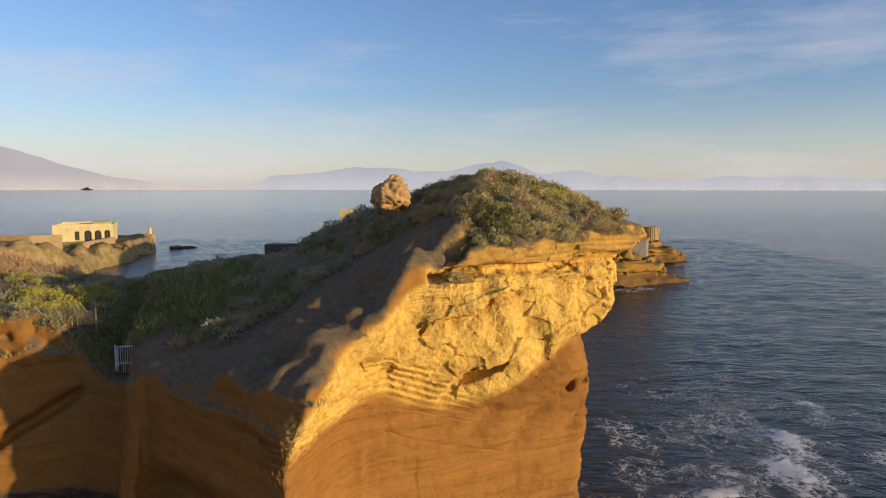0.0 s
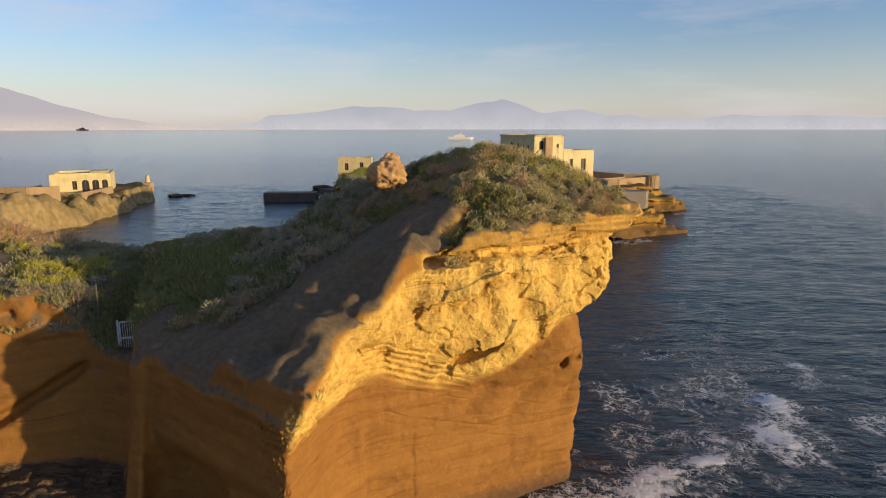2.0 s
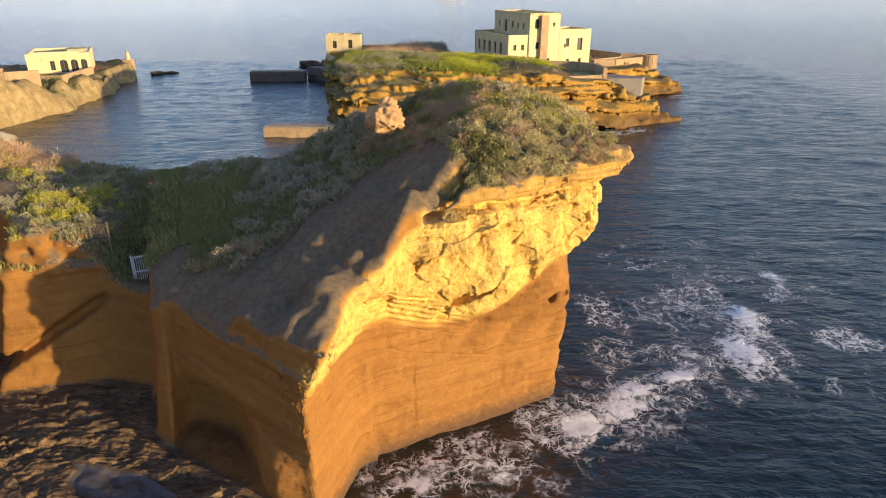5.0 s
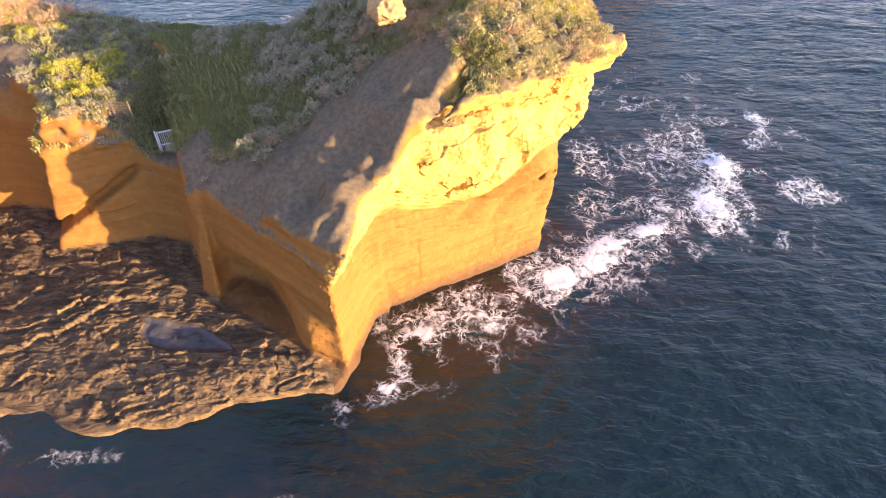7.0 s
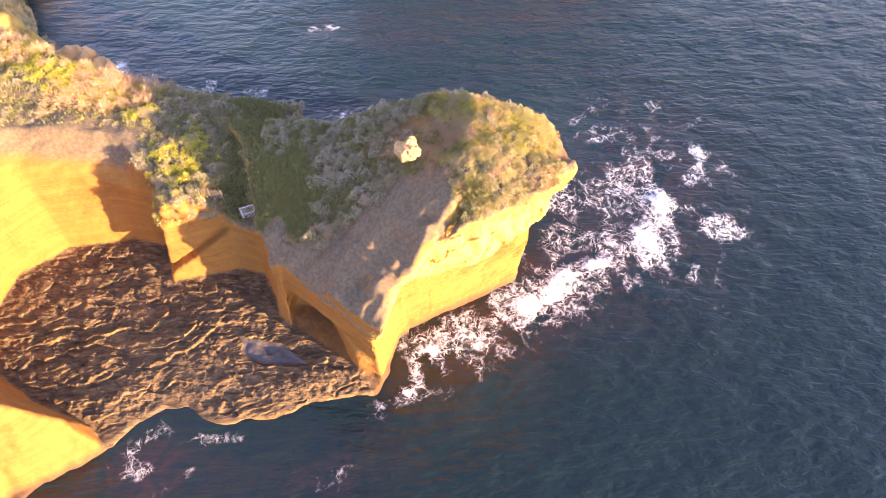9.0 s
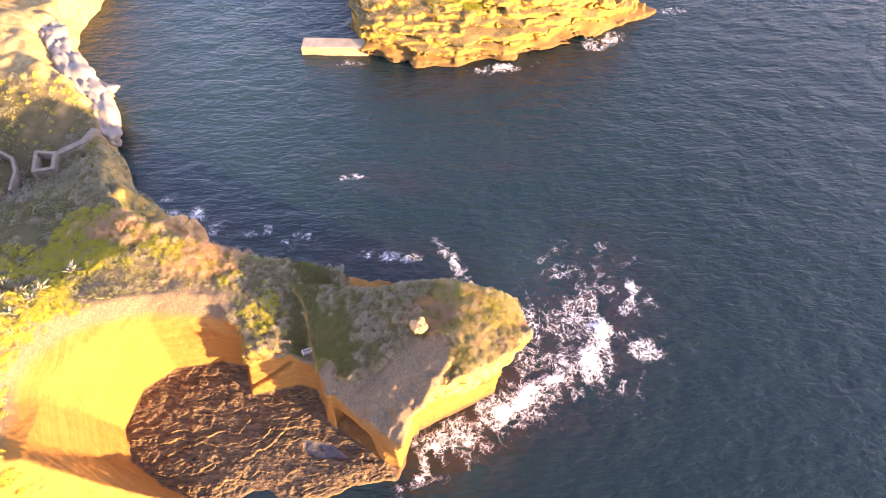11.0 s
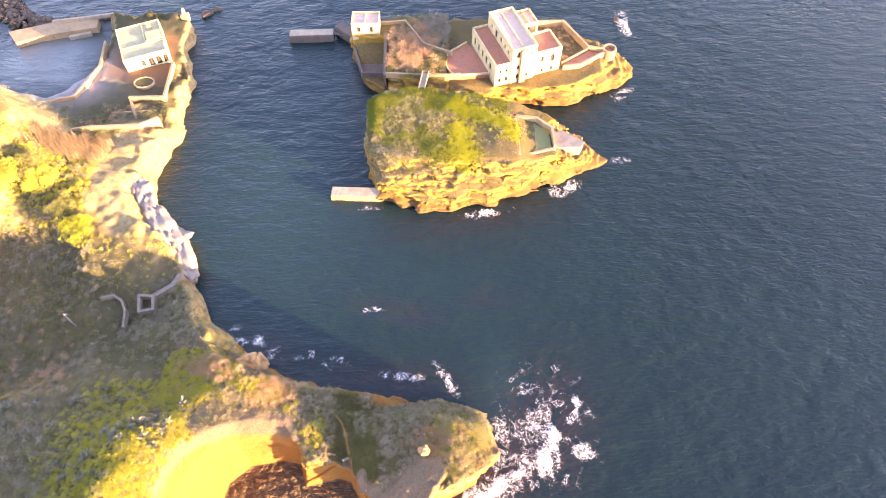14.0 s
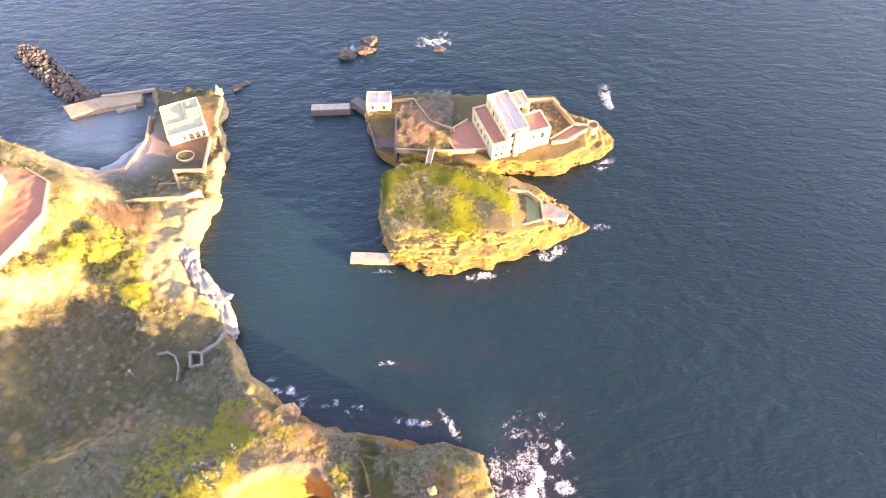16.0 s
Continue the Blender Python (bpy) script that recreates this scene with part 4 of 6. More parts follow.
def islet(name, poly, top_of, lean_of, lo, hi, cell, rough, label, seed):
    axes = [np.arange(a, b + cell, cell) for a, b in zip(lo, hi)]
    x, y = np.meshgrid(axes[0], axes[1], indexing="ij")
    sd = poly_sdf(poly, x, y)
    X, Y, Z = x[:, :, None], y[:, :, None], axes[2][None, None, :]
    top = top_of(x, y)
    f = smax((Z - top[:, :, None]) * 0.9, -sd[:, :, None] + lean_of(x, y)[:, :, None] * Z, 0.7)
    near = np.nonzero(np.abs(f) < 3.0)
    xs, ys, zs = x[near[0], near[1]], y[near[0], near[1]], axes[2][near[2]]
    beds = 0.55 * fbm(xs * 0.10, ys * 0.10, zs + 0.10 * xs, 0.9, 3, seed)
    side = step01(0.1, 1.2, top[near[0], near[1]] - zs)
    step_bed = np.mod(zs + 0.08 * xs + 0.9 * fbm(xs, ys, 0 * xs, 0.08, 2, seed + 7), 2.4) / 2.4
    f[near] += side * rough * (1.3 * beds + 1.7 * step_bed - 0.9 + 1.5 * fbm(xs, ys, zs * 0.8, 0.16, 3, seed + 5) + 0.3 * fbm(xs, ys, zs * 2.2, 0.5, 3, seed + 9, 0.5))
    verts, quads = largest(*nets(f.astype(np.float32), lo, cell))
    n = normals_of(verts, quads)
    vx, vy, vz = verts.T
    q = (vz + 0.07 * vx + 0.9 * fbm(vx, vy, 0, 0.12, 3, seed + 20)) / 2.3
    r = q - np.floor(q)
    ledgy = 0.9 * (r - 0.5) - 0.75 * step01(0.80, 0.98, r)
    relief = 1.0 * ledgy * (0.5 + hash01(np.floor(q), 0 * q, 0 * q, seed)) + 0.9 * blocks(vx * 0.6, vy * 0.6, vz * 0.55, 2.0, seed + 30)
    verts = verts + n * (rough * step01(0.80, 0.55, n[:, 2]) * step01(0.2, 0.8, vz) * relief)[:, None]
    n = normals_of(verts, quads)
    soil = step01(0.5, 0.8, n[:, 2]) * step01(1.5, 3.0, verts[:, 2])
    me = mesh_of(name, verts, quads, [M_TUFF_FAR], True, [("soil", soil)])
    return tagged(new(name, me), label, "islet", kind="structure"), verts, n


def top_1(x, y):
    t = 10.6 + 0.4 * fbm(x, y, 0, 0.12, 3, 31) - 0.05 * np.maximum(0, x - 4)
    t = t - 0.55 * np.maximum(0, 112 - y) - 0.42 * np.maximum(0, x - 31) - 0.12 * np.maximum(0, y - 133)
    low = step01(20, 26, x) * 1.2
    tip = np.clip(step01(30, 34, x) + step01(112, 109, y), 0, 1)
    t = t - low
    return np.maximum(t * (1 - tip) + tip * shelves(x, y, t), 0.7)


def top_2(x, y):
    t = 8.2 + 0 * x
    t = np.where(x > 2.5, 6.0, t)
    t = t - 0.5 * np.maximum(0, x - 48) + 0.3 * fbm(x, y, 0, 0.15, 3, 33)
    t = np.where((x < -15.3) & (y < 163), 2.6 + 0.35 * np.maximum(0, y - 155), t)
    tip = step01(48, 50, x)
    return np.maximum(t * (1 - tip) + tip * shelves(x, y, t), 0.7)


islet_one, i1_v, i1_n = islet("rock_islet", ISLET_1, top_1, lambda x, y: 0.16 + 0.30 * step01(118, 108, y) + 0 * x, (-24, 98, -1.5), (52, 144, 13), 0.33, 1.0,
                              "grass-topped yellow tuff islet with eroded ledges", 130)
islet_two, i2_v, i2_n = islet("villa_islet", ISLET_2, top_2, lambda x, y: 0.10 + 0.28 * step01(36, 46, x) + 0 * y, (-33, 137, -1.5), (65, 179, 11), 0.45, 0.75,
                              "yellow tuff islet with sheer walls that carries a villa", 150)


# ---- sea ----
def sea():
    def grid(x0, x1, y0, y1, cell):
        return np.meshgrid(np.arange(x0, x1 + 0.01, cell), np.arange(y0, y1 + 0.01, cell), indexing="ij")
    x, y = grid(-150, 100, -40, 220, 0.5)
    ids = np.arange(x.size).reshape(x.shape)
    q = np.stack([ids[:-1, :-1], ids[1:, :-1], ids[1:, 1:], ids[:-1, 1:]], -1).reshape(-1, 4)
    def spot(cx, cy, a, b, turn, power=1.0):
        c, s = math.cos(radians(turn)), math.sin(radians(turn))
        u, v = (x - cx) * c + (y - cy) * s, -(x - cx) * s + (y - cy) * c
        return power * np.exp(-(u / a) ** 2 - (v / b) ** 2)
    wob = 0.5 * fbm(x, y, 0, 0.12, 4, 200)
    foam = 0 * x
    for args in ((-3.4, 22.4, 2.0, 1.8, 35, 1.35), (-0.6, 24.8, 3.0, 2.3, 40, 1.3), (3.6, 27.6, 4.0, 1.7, 20, 1.15), (8.6, 30.0, 2.4, 1.6, 45, 1.1), (12, 33.0, 3.0, 1.5, 45, 1.2), (16, 35.3, 2.2, 1.0, 10, 1.0),
                 (21.6, 38.5, 2.2, 3.4, -15, 1.25), (24.2, 43.0, 2.4, 3.6, -30, 1.35), (27.2, 47.6, 2.2, 3.8, -30, 1.3), (29.4, 50.8, 1.8, 1.6, 0, 1.1), (29.6, 39.9, 2.6, 1.8, -20, 1.1), (26.6, 34.9, 1.8, 0.9, 20, 1.1),
                 (27.8, 57.4, 3.4, 0.9, -25, 1.0), (18.4, 53.6, 1.8, 1.6, 0, 0.75), (18.6, 45.8, 3.6, 4.0, 0, 0.62), (21, 44, 11, 13, -10, 0.50), (5, 28, 11, 4.5, 28, 0.50), (-15.4, 73.2, 2.4, 0.7, 0, 0.8),
                 (-20, 17.2, 3.5, 0.7, 0, 0.36), (-26.5, 16.5, 3.0, 1.0, 40, 0.40), (-24.5, 14.0, 3.6, 1.8, 0, 0.50), (-9.5, 14.2, 3.2, 1.6, 20, 0.42), (-5.5, 12.6, 2.6, 1.2, 0, 0.34), (-8, 56.5, 5, 1.0, -8, 0.7), (-22.8, 60.2, 3.8, 1.6, 10, 0.7), (-30.8, 61.2, 2.4, 1.3, 15, 0.8), (-41.5, 65.2, 1.2, 3.0, 40, 0.75), (2, 55, 1.2, 4.5, 35, 0.7), (-46, 66, 2.0, 3.5, 45, 0.5), (-38, 62, 3, 2, 0, 0.4),
                 (12, 101.8, 6, 1.4, 12, 0.85), (33, 109.8, 5, 1.8, 20, 0.95), (50, 119.5, 3, 1.5, 0, 0.8), (-19, 103.4, 4, 1.0, 0, 0.45), (3.6, 30.0, 6.5, 0.9, 29, 0.75), (12.7, 44.5, 2.6, 3.0, 0, 0.85), (16, 39, 8, 8, 0, 0.46), (-4.6, 22.6, 1.0, 3.0, -20, 0.9)):
        foam = np.maximum(foam, spot(*args))
    for args in ((12, 139.8, 6, 1.0, 0, 0.7), (53, 145, 6, 1.6, 35, 0.9), (61, 178, 2.4, 6.0, 12, 0.9), (-6, 209, 5, 4, 20, 0.85), (-35, 204, 7, 5, 0, 0.55), (1, 212, 2.5, 4, 0, 0.8)):
        foam = np.maximum(foam, spot(*args))
    torn = np.abs(fbm(x + 1.5 * fbm(x, y, 0, 0.3, 2, 205), y + 1.5 * fbm(x, y, 0, 0.3, 2, 206), 0, 0.22, 4, 207, 0.6))
    foam = np.clip(foam * (1.05 - 1.25 * torn) * (1.0 + wob), 0, 1)
    reef = np.clip(sum(spot(*a) for a in ((6, 29, 11, 5, 28, 1.0), (22, 45, 10, 14, -20, 0.9), (-12, 56, 16, 4, -5, 0.7), (-10, 73, 10, 3, -12, 0.5), (12, 76, 6, 3, 0, 0.3),
                                          (-22, 14, 14, 3.5, 5, 0.35), (-25, 14.6, 4.5, 2.6, 0, 0.8), (-9, 14.0, 5, 2.4, 10, 0.6), (5, 98, 20, 5, 8, 0.35), (-40, 62, 6, 5, 0, 0.6))), 0, 1)
    # Greener water; the last two spots also paint in brighter sky reflection.
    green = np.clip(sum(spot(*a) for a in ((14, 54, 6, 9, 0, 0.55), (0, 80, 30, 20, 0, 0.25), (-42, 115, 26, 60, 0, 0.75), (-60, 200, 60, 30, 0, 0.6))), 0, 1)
    shoal = np.clip(1.3 * spot(-124, 163, 17, 11, 30, 1.0) + spot(-114, 154, 6, 6, 0, 0.7), 0, 1)
    z = 0.10 * fbm(x, y * 1.6, 0, 0.13, 3, 210) + 0.05 * fbm(x, y, 0, 0.5, 2, 215) + 0.12 * np.clip(foam - 0.55, 0, 1) * (1 + fbm(x, y, 0, 0.6, 3, 217))
    edge = np.minimum.reduce([x + 150, 100 - x, y + 40, 220 - y])
    z = z * step01(0, 10, edge)
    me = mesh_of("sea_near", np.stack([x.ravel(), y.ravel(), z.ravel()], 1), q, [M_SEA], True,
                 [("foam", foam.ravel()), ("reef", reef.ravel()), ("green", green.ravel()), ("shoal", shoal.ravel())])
    # open water round it, out to the horizon, in rings that widen
    ring = []
    lims = [(-150, 100, -40, 220), (-300, 340, -260, 480), (-4900, 4900, -1500, 4900)]
    vs, fs = [], []
    for (a0, a1, b0, b1), (c0, c1, d0, d1) in zip(lims, lims[1:]):
        k = len(vs)
        vs += [(a0, b0, 0), (a1, b0, 0), (a1, b1, 0), (a0, b1, 0), (c0, d0, 0), (c1, d0, 0), (c1, d1, 0), (c0, d1, 0)]
        for e in range(4):
            f = (e + 1) % 4
            fs.append((k + e, k + 4 + e, k + 4 + f, k + f))
    far = mesh_of("sea_far", vs, fs, [M_SEA], False)
    bm = bmesh.new()
    bm.from_mesh(me)
    bm.from_mesh(far)
    both = bpy.data.meshes.new("water")
    bm.to_mesh(both)
    bm.free()
    both.materials.append(M_SEA)
    return tagged(new("water", both), "dark teal sea with chop and patches of white surf", "sea", kind="structure")


water = sea()


# ---- far shores ----
def far_range(name, label, mat, az0, az1, dist, profile, seed, ragged, cells=220):
    """A distant range as a thick ridge along an arc: front foot, crest and back foot."""
    vs, fs = [], []
    for i in range(cells + 1):
        a = radians(az0 + (az1 - az0) * i / cells)
        h = profile(az0 + (az1 - az0) * i / cells)
        h += ragged * h * float(fbm(np.array([i * 0.19]), np.array([seed * 1.0]), np.array([0.0]), 1.0, 4, seed)[0])
        for d, z in ((dist, -3.0), (dist + 15, h * 0.35), (dist + 40, h * 0.75), (dist + 60, h), (dist + 120, -3.0)):
            vs.append((math.sin(a) * d, math.cos(a) * d, z))
    for i in range(cells):
        for k in range(4):
            p = i * 5 + k
            fs.append((p, p + 5, p + 6, p + 1))
    return tagged(new(name, mesh_of(name, vs, fs, [mat], True)), label, "mountains", kind="structure")


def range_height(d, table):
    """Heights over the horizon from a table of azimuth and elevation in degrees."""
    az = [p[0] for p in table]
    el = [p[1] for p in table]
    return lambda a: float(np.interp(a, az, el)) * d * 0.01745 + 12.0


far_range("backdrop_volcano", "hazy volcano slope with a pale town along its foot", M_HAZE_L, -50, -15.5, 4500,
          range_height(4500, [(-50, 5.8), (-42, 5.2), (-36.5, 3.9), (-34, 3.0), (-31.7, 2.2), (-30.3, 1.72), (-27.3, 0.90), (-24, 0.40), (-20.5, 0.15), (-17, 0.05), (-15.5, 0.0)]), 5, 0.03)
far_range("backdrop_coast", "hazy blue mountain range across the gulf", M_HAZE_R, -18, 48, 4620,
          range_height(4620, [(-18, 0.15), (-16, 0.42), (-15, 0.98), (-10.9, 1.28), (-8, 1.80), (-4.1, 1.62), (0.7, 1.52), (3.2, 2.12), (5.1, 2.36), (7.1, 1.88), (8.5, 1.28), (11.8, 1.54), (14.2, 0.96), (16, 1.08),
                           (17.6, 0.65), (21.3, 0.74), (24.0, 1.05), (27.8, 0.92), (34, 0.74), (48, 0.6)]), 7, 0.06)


# ---- building helpers ----
def part(name, bm, material, parent=None, label=""):
    """Links a bmesh as one mesh object, under a thing or a part where one is given."""
    me = bpy.data.meshes.new(name)
    bmesh.ops.recalc_face_normals(bm, faces=bm.faces)
    bm.to_mesh(me)
    bm.free()
    me.materials.append(material)
    ob = new(name, me)
    ob.parent = parent
    if label:
        ob["label"] = label
    return ob


def thing(name, label, category, m=None, group="", kind=""):
    ob = new(name)
    ob.empty_display_size = 0.5
    ob.matrix_world = m or Matrix.Identity(4)
    return tagged(ob, label, category, group, kind)


def add_box(bm, x0, x1, y0, y1, z0, z1, bevel=0.0):
    made = bmesh.ops.create_cube(bm, size=1.0, matrix=Matrix.LocRotScale(((x0 + x1) / 2, (y0 + y1) / 2, (z0 + z1) / 2), None, (abs(x1 - x0), abs(y1 - y0), abs(z1 - z0))))
    if bevel:
        edges = list({e for v in made["verts"] for e in v.link_edges})
        bmesh.ops.bevel(bm, geom=edges, offset=bevel, segments=1, affect="EDGES")


def box(x0, x1, y0, y1, z0, z1, bevel=0.04):
    bm = bmesh.new()
    add_box(bm, x0, x1, y0, y1, z0, z1, bevel)
    return bm


def prism(outline, z0, z1):
    """An upright block over a plan outline."""
    bm = bmesh.new()
    lo = [bm.verts.new((x, y, z0)) for x, y in outline]
    hi = [bm.verts.new((x, y, z1)) for x, y in outline]
    n = len(outline)
    bm.faces.new(lo[::-1])
    bm.faces.new(hi)
    for i in range(n):
        j = (i + 1) % n
        bm.faces.new((lo[i], lo[j], hi[j], hi[i]))
    return bm


def wall_run(points, z0, z1, thick, closed=False, rise=()):
    """A wall of even thickness along a plan line."""
    bm = bmesh.new()
    pts = [Vector((x, y)) for x, y in points]
    pairs = list(zip(pts, pts[1:])) + ([(pts[-1], pts[0])] if closed else [])
    for i, (a, b) in enumerate(pairs):
        way = (b - a).normalized()
        a2, b2 = a - way * thick * 0.5, b + way * thick * 0.5
        side = Vector((-way.y, way.x)) * thick / 2
        r = rise[i] if rise else 0.0
        q = [a2 + side, a2 - side, b2 - side, b2 + side]
        lo = [bm.verts.new((p.x, p.y, z0 + 0.003 * i)) for p in q]
        hi = [bm.verts.new((p.x, p.y, z1 + r + 0.004 * i)) for p in q]
        bm.faces.new(lo[::-1])
        bm.faces.new(hi)
        for k in range(4):
            bm.faces.new((lo[k], lo[(k + 1) % 4], hi[(k + 1) % 4], hi[k]))
    return bm


def pierced(width, z0, z1, thick, holes):
    """A wall along x with openings cut through it: holes of (x0, x1, z0, z1, arched)."""
    bm = bmesh.new()
    us = sorted({0.0, width, *[h[0] for h in holes], *[h[1] for h in holes]})
    vs = sorted({z0, z1, *[h[2] for h in holes], *[h[3] for h in holes]})
    for a, b in zip(us, us[1:]):
        for c, d in zip(vs, vs[1:]):
            if not any(h[0] <= a and b <= h[1] and h[2] <= c and d <= h[3] for h in holes):
                add_box(bm, a, b, 0, thick, c, d)
    for h in holes:
        if len(h) > 4 and h[4]:
            r, mid = (h[1] - h[0]) / 2, (h[0] + h[1]) / 2
            for s in (-1, 1):
                ring = [(mid + s * r * math.cos(radians(a)), h[3] - r + r * math.sin(radians(a))) for a in range(0, 91, 15)] + [(mid + s * r, h[3])]
                f = [bm.verts.new((x, 0, z)) for x, z in ring]
                g = [bm.verts.new((x, thick, z)) for x, z in ring]
                bm.faces.new(f)
                bm.faces.new(g[::-1])
                for i in range(len(ring)):
                    j = (i + 1) % len(ring)
                    bm.faces.new((f[i], f[j], g[j], g[i]))
    return bm


def window_fill(parent, m, hole, thick, mat_frame, cross=True):
    """A recessed pane with its frame in an opening of a wall."""
    x0, x1, z0, z1 = hole[:4]
    y = thick * 0.6
    bm = bmesh.new()
    for a in ((x0, x0 + 0.09, z0, z1), (x1 - 0.09, x1, z0, z1), (x0 + 0.09, x1 - 0.09, z0, z0 + 0.09), (x0 + 0.09, x1 - 0.09, z1 - 0.09, z1)):
        add_box(bm, a[0], a[1], y, y + 0.08, a[2], a[3])
    if cross:
        add_box(bm, (x0 + x1) / 2 - 0.04, (x0 + x1) / 2 + 0.04, y + 0.003, y + 0.077, z0 + 0.09, z1 - 0.09)
    bm.transform(m)
    win = part("window", bm, mat_frame, parent)
    pane = bmesh.new()
    add_box(pane, x0 + 0.05, x1 - 0.05, y + 0.03, y + 0.05, z0 + 0.05, z1 - 0.05)
    pane.transform(m)
    part("pane", pane, M_DARK, win, "dark window pane")
    return win


# ---- villa on its islet ----
def villa():
    m = pose(15.9, 142.6, 0, 0, 0, 20)
    v = thing("villa", "abandoned pale yellow villa with flat roofs on a sea rock", "house", m)
    def side(angle, x, y):
        return pose(x, y, 0, 0, 0, angle)
    def wall(holes, width, z0, z1, mm, mat=M_PLASTER, glazed=True):
        bm = pierced(width, z0, z1, 0.4, holes)
        bm.transform(mm)
        w = part("wall", bm, mat, v)
        for h in holes:
            if glazed:
                window_fill(w, mm, h, 0.4, M_WOODGREY, h[1] - h[0] > 0.9)
    # west wing: long terrace wing with a row of windows
    wall([(1.0, 1.9, 7.0, 8.6), (3.0, 3.9, 7.0, 8.6), (1.2, 1.9, 10.2, 11.4), (3.0, 3.8, 10.2, 11.4)], 4.8, 3.4, 13.4, side(0, 0, 0))
    wall([(2 + 2.9 * i, 3.2 + 2.9 * i, 9.2, 11.6) for i in range(5)], 17.6, 3.4, 13.4, side(-90, 0, 18.0), M_WHITE)
    wall([], 4.8, 3.4, 13.4, side(180, 4.8, 18.0), M_WHITE)
    part("terrace_floor", box(0.4, 4.8, 0.4, 17.6, 12.6, 12.8), M_TERRA, v, "faded terracotta roof terrace")
    # main block
    wall([(1.5, 2.5, 7.0, 8.8), (1.6, 2.5, 10.4, 11.8), (4.6, 5.3, 7.2, 8.4), (1.2, 2.4, 14.6, 16.6, 1), (5.6, 6.2, 15.0, 15.8)], 7.4, 3.4, 17.5, side(0, 4.8, -0.3))
    wall([(2.0, 2.8, 14.4, 15.6), (5.0, 6.4, 13.4, 16.0), (8.6, 9.6, 14.4, 15.8), (11.5, 12.3, 14.4, 15.6), (14.0, 14.8, 14.4, 15.6)], 17.0, 12.81, 17.5, side(-90, 4.8, 17.1), M_WHITE)
    wall([(3.0, 4.0, 10.5, 12.0), (9.0, 10.0, 10.5, 12.0), (13.0, 14.0, 14.4, 15.8)], 17.0, 3.4, 17.5, side(90, 12.2, 0.1))
    wall([], 7.4, 3.4, 17.5, side(180, 12.2, 17.5), M_WHITE)
    part("roof", box(5.2, 11.8, 0.1, 17.1, 16.7, 16.95), M_GREY_ROOF, v, "weathered grey flat roof")
    bm = wall_run([(4.95, -0.2), (12.05, -0.2), (12.05, 17.3), (4.95, 17.3)], 17.5, 17.78, 0.55, True)
    part("cornice", bm, M_WHITE, v)
    part("roof_ridge", box(8.2, 8.7, 0.4, 16.9, 16.95, 17.25), M_WHITE, v, "low white wall across the roof")
    part("stair_tower", box(7.2, 9.0, -1.1, -0.31, 3.0, 17.3), M_STONE, v, "brownish projecting stair shaft")
    # east wing
    wall([(1.6, 2.5, 10.6, 12.4), (4.6, 5.9, 9.8, 12.4), (1.2, 1.7, 10.4, 11.2), (2.0, 2.8, 6.6, 8.0), (5.0, 5.8, 6.6, 8.0)], 8.0, 3.4, 14.3, side(0, 12.6, 0.2))
    wall([(2.0, 3.0, 10.4, 12.0)], 8.0, 3.4, 14.3, side(90, 20.6, 0.6))
    wall([], 8.4, 3.4, 14.3, side(180, 20.6, 8.6))
    part("wing_roof", box(12.6, 20.2, 0.6, 8.2, 13.5, 13.75), M_TERRA, v, "terracotta roof terrace of the east wing")
    # small block behind
    wall([(1.4, 2.4, 12.0, 13.6)], 5.0, 3.4, 15.0, side(0, 13.4, 12.0), M_WHITE)
    wall([(1.2, 2.2, 12.0, 13.4), (4.0, 5.0, 12.0, 13.4)], 6.2, 3.4, 15.0, side(90, 18.4, 12.4), M_WHITE)
    wall([], 5.0, 3.4, 15.0, side(180, 18.4, 18.6), M_WHITE)
    wall([], 6.2, 3.4, 15.0, side(-90, 13.4, 18.6), M_WHITE)
    part("back_roof", box(13.8, 18.0, 12.4, 18.2, 14.2, 14.4), M_GREY_ROOF, v)
    part("roof_divider", box(15.6, 15.9, 12.5, 18.1, 14.4, 15.1), M_WHITE, v)
    return v


villa()


def terraces():
    t = thing("red_terrace", "curved terracotta terrace with a pale rim wall", "terrace")
    edge = [(15.2, 146.2), (6.0, 145.4)] + [(6.0 + 3.4 * math.cos(radians(a)) - 0.6, 151.2 + 5.8 * math.sin(radians(a))) for a in range(255, 120, -15)] + [(8.2, 159.6), (9.4, 158.6)]
    part("paving", prism(edge, 5.2, 7.5), M_TERRA, t)
    part("rim_wall", wall_run(edge[:-1], 7.5, 8.1, 0.35), M_WHITE, t, "low pale rim wall")
    g = thing("east_garden_wall", "weathered garden walls round a terrace on the rock", "wall")
    part("wall_run", wall_run([(29.5, 169.2), (38.4, 169.4), (44.7, 157.6), (49.2, 156.6)], 4.2, 8.2, 0.6), M_STONE, g)
    part("wall_run", wall_run([(36.6, 149.6), (41.5, 150.4), (46.5, 154.0), (49.0, 155.6)], 4.0, 7.6, 0.6), M_STONE, g)
    part("wall_run", wall_run([(36.2, 151.2), (44.5, 157.4)], 5.0, 7.5, 0.5), M_STONE, g)
    part("paving", prism([(37, 150.2), (41.3, 150.9), (48.6, 155.8), (44.9, 157.0), (36.7, 151.3)], 4.5, 6.75), M_TERRA, g)
    r = thing("turret", "small round stone turret at the end of the rock", "turret", pose(51.0, 156.8, 0))
    ring = [(1.8 * math.cos(radians(a)), 1.8 * math.sin(radians(a))) for a in range(0, 360, 24)]
    part("drum", wall_run(ring, 3.2, 8.0, 0.5, True), M_STONE, r)
    part("floor", prism([(1.6 * x / 1.8, 1.6 * y / 1.8) for x, y in ring], 3.2, 6.9), M_TERRA, r)


terraces()


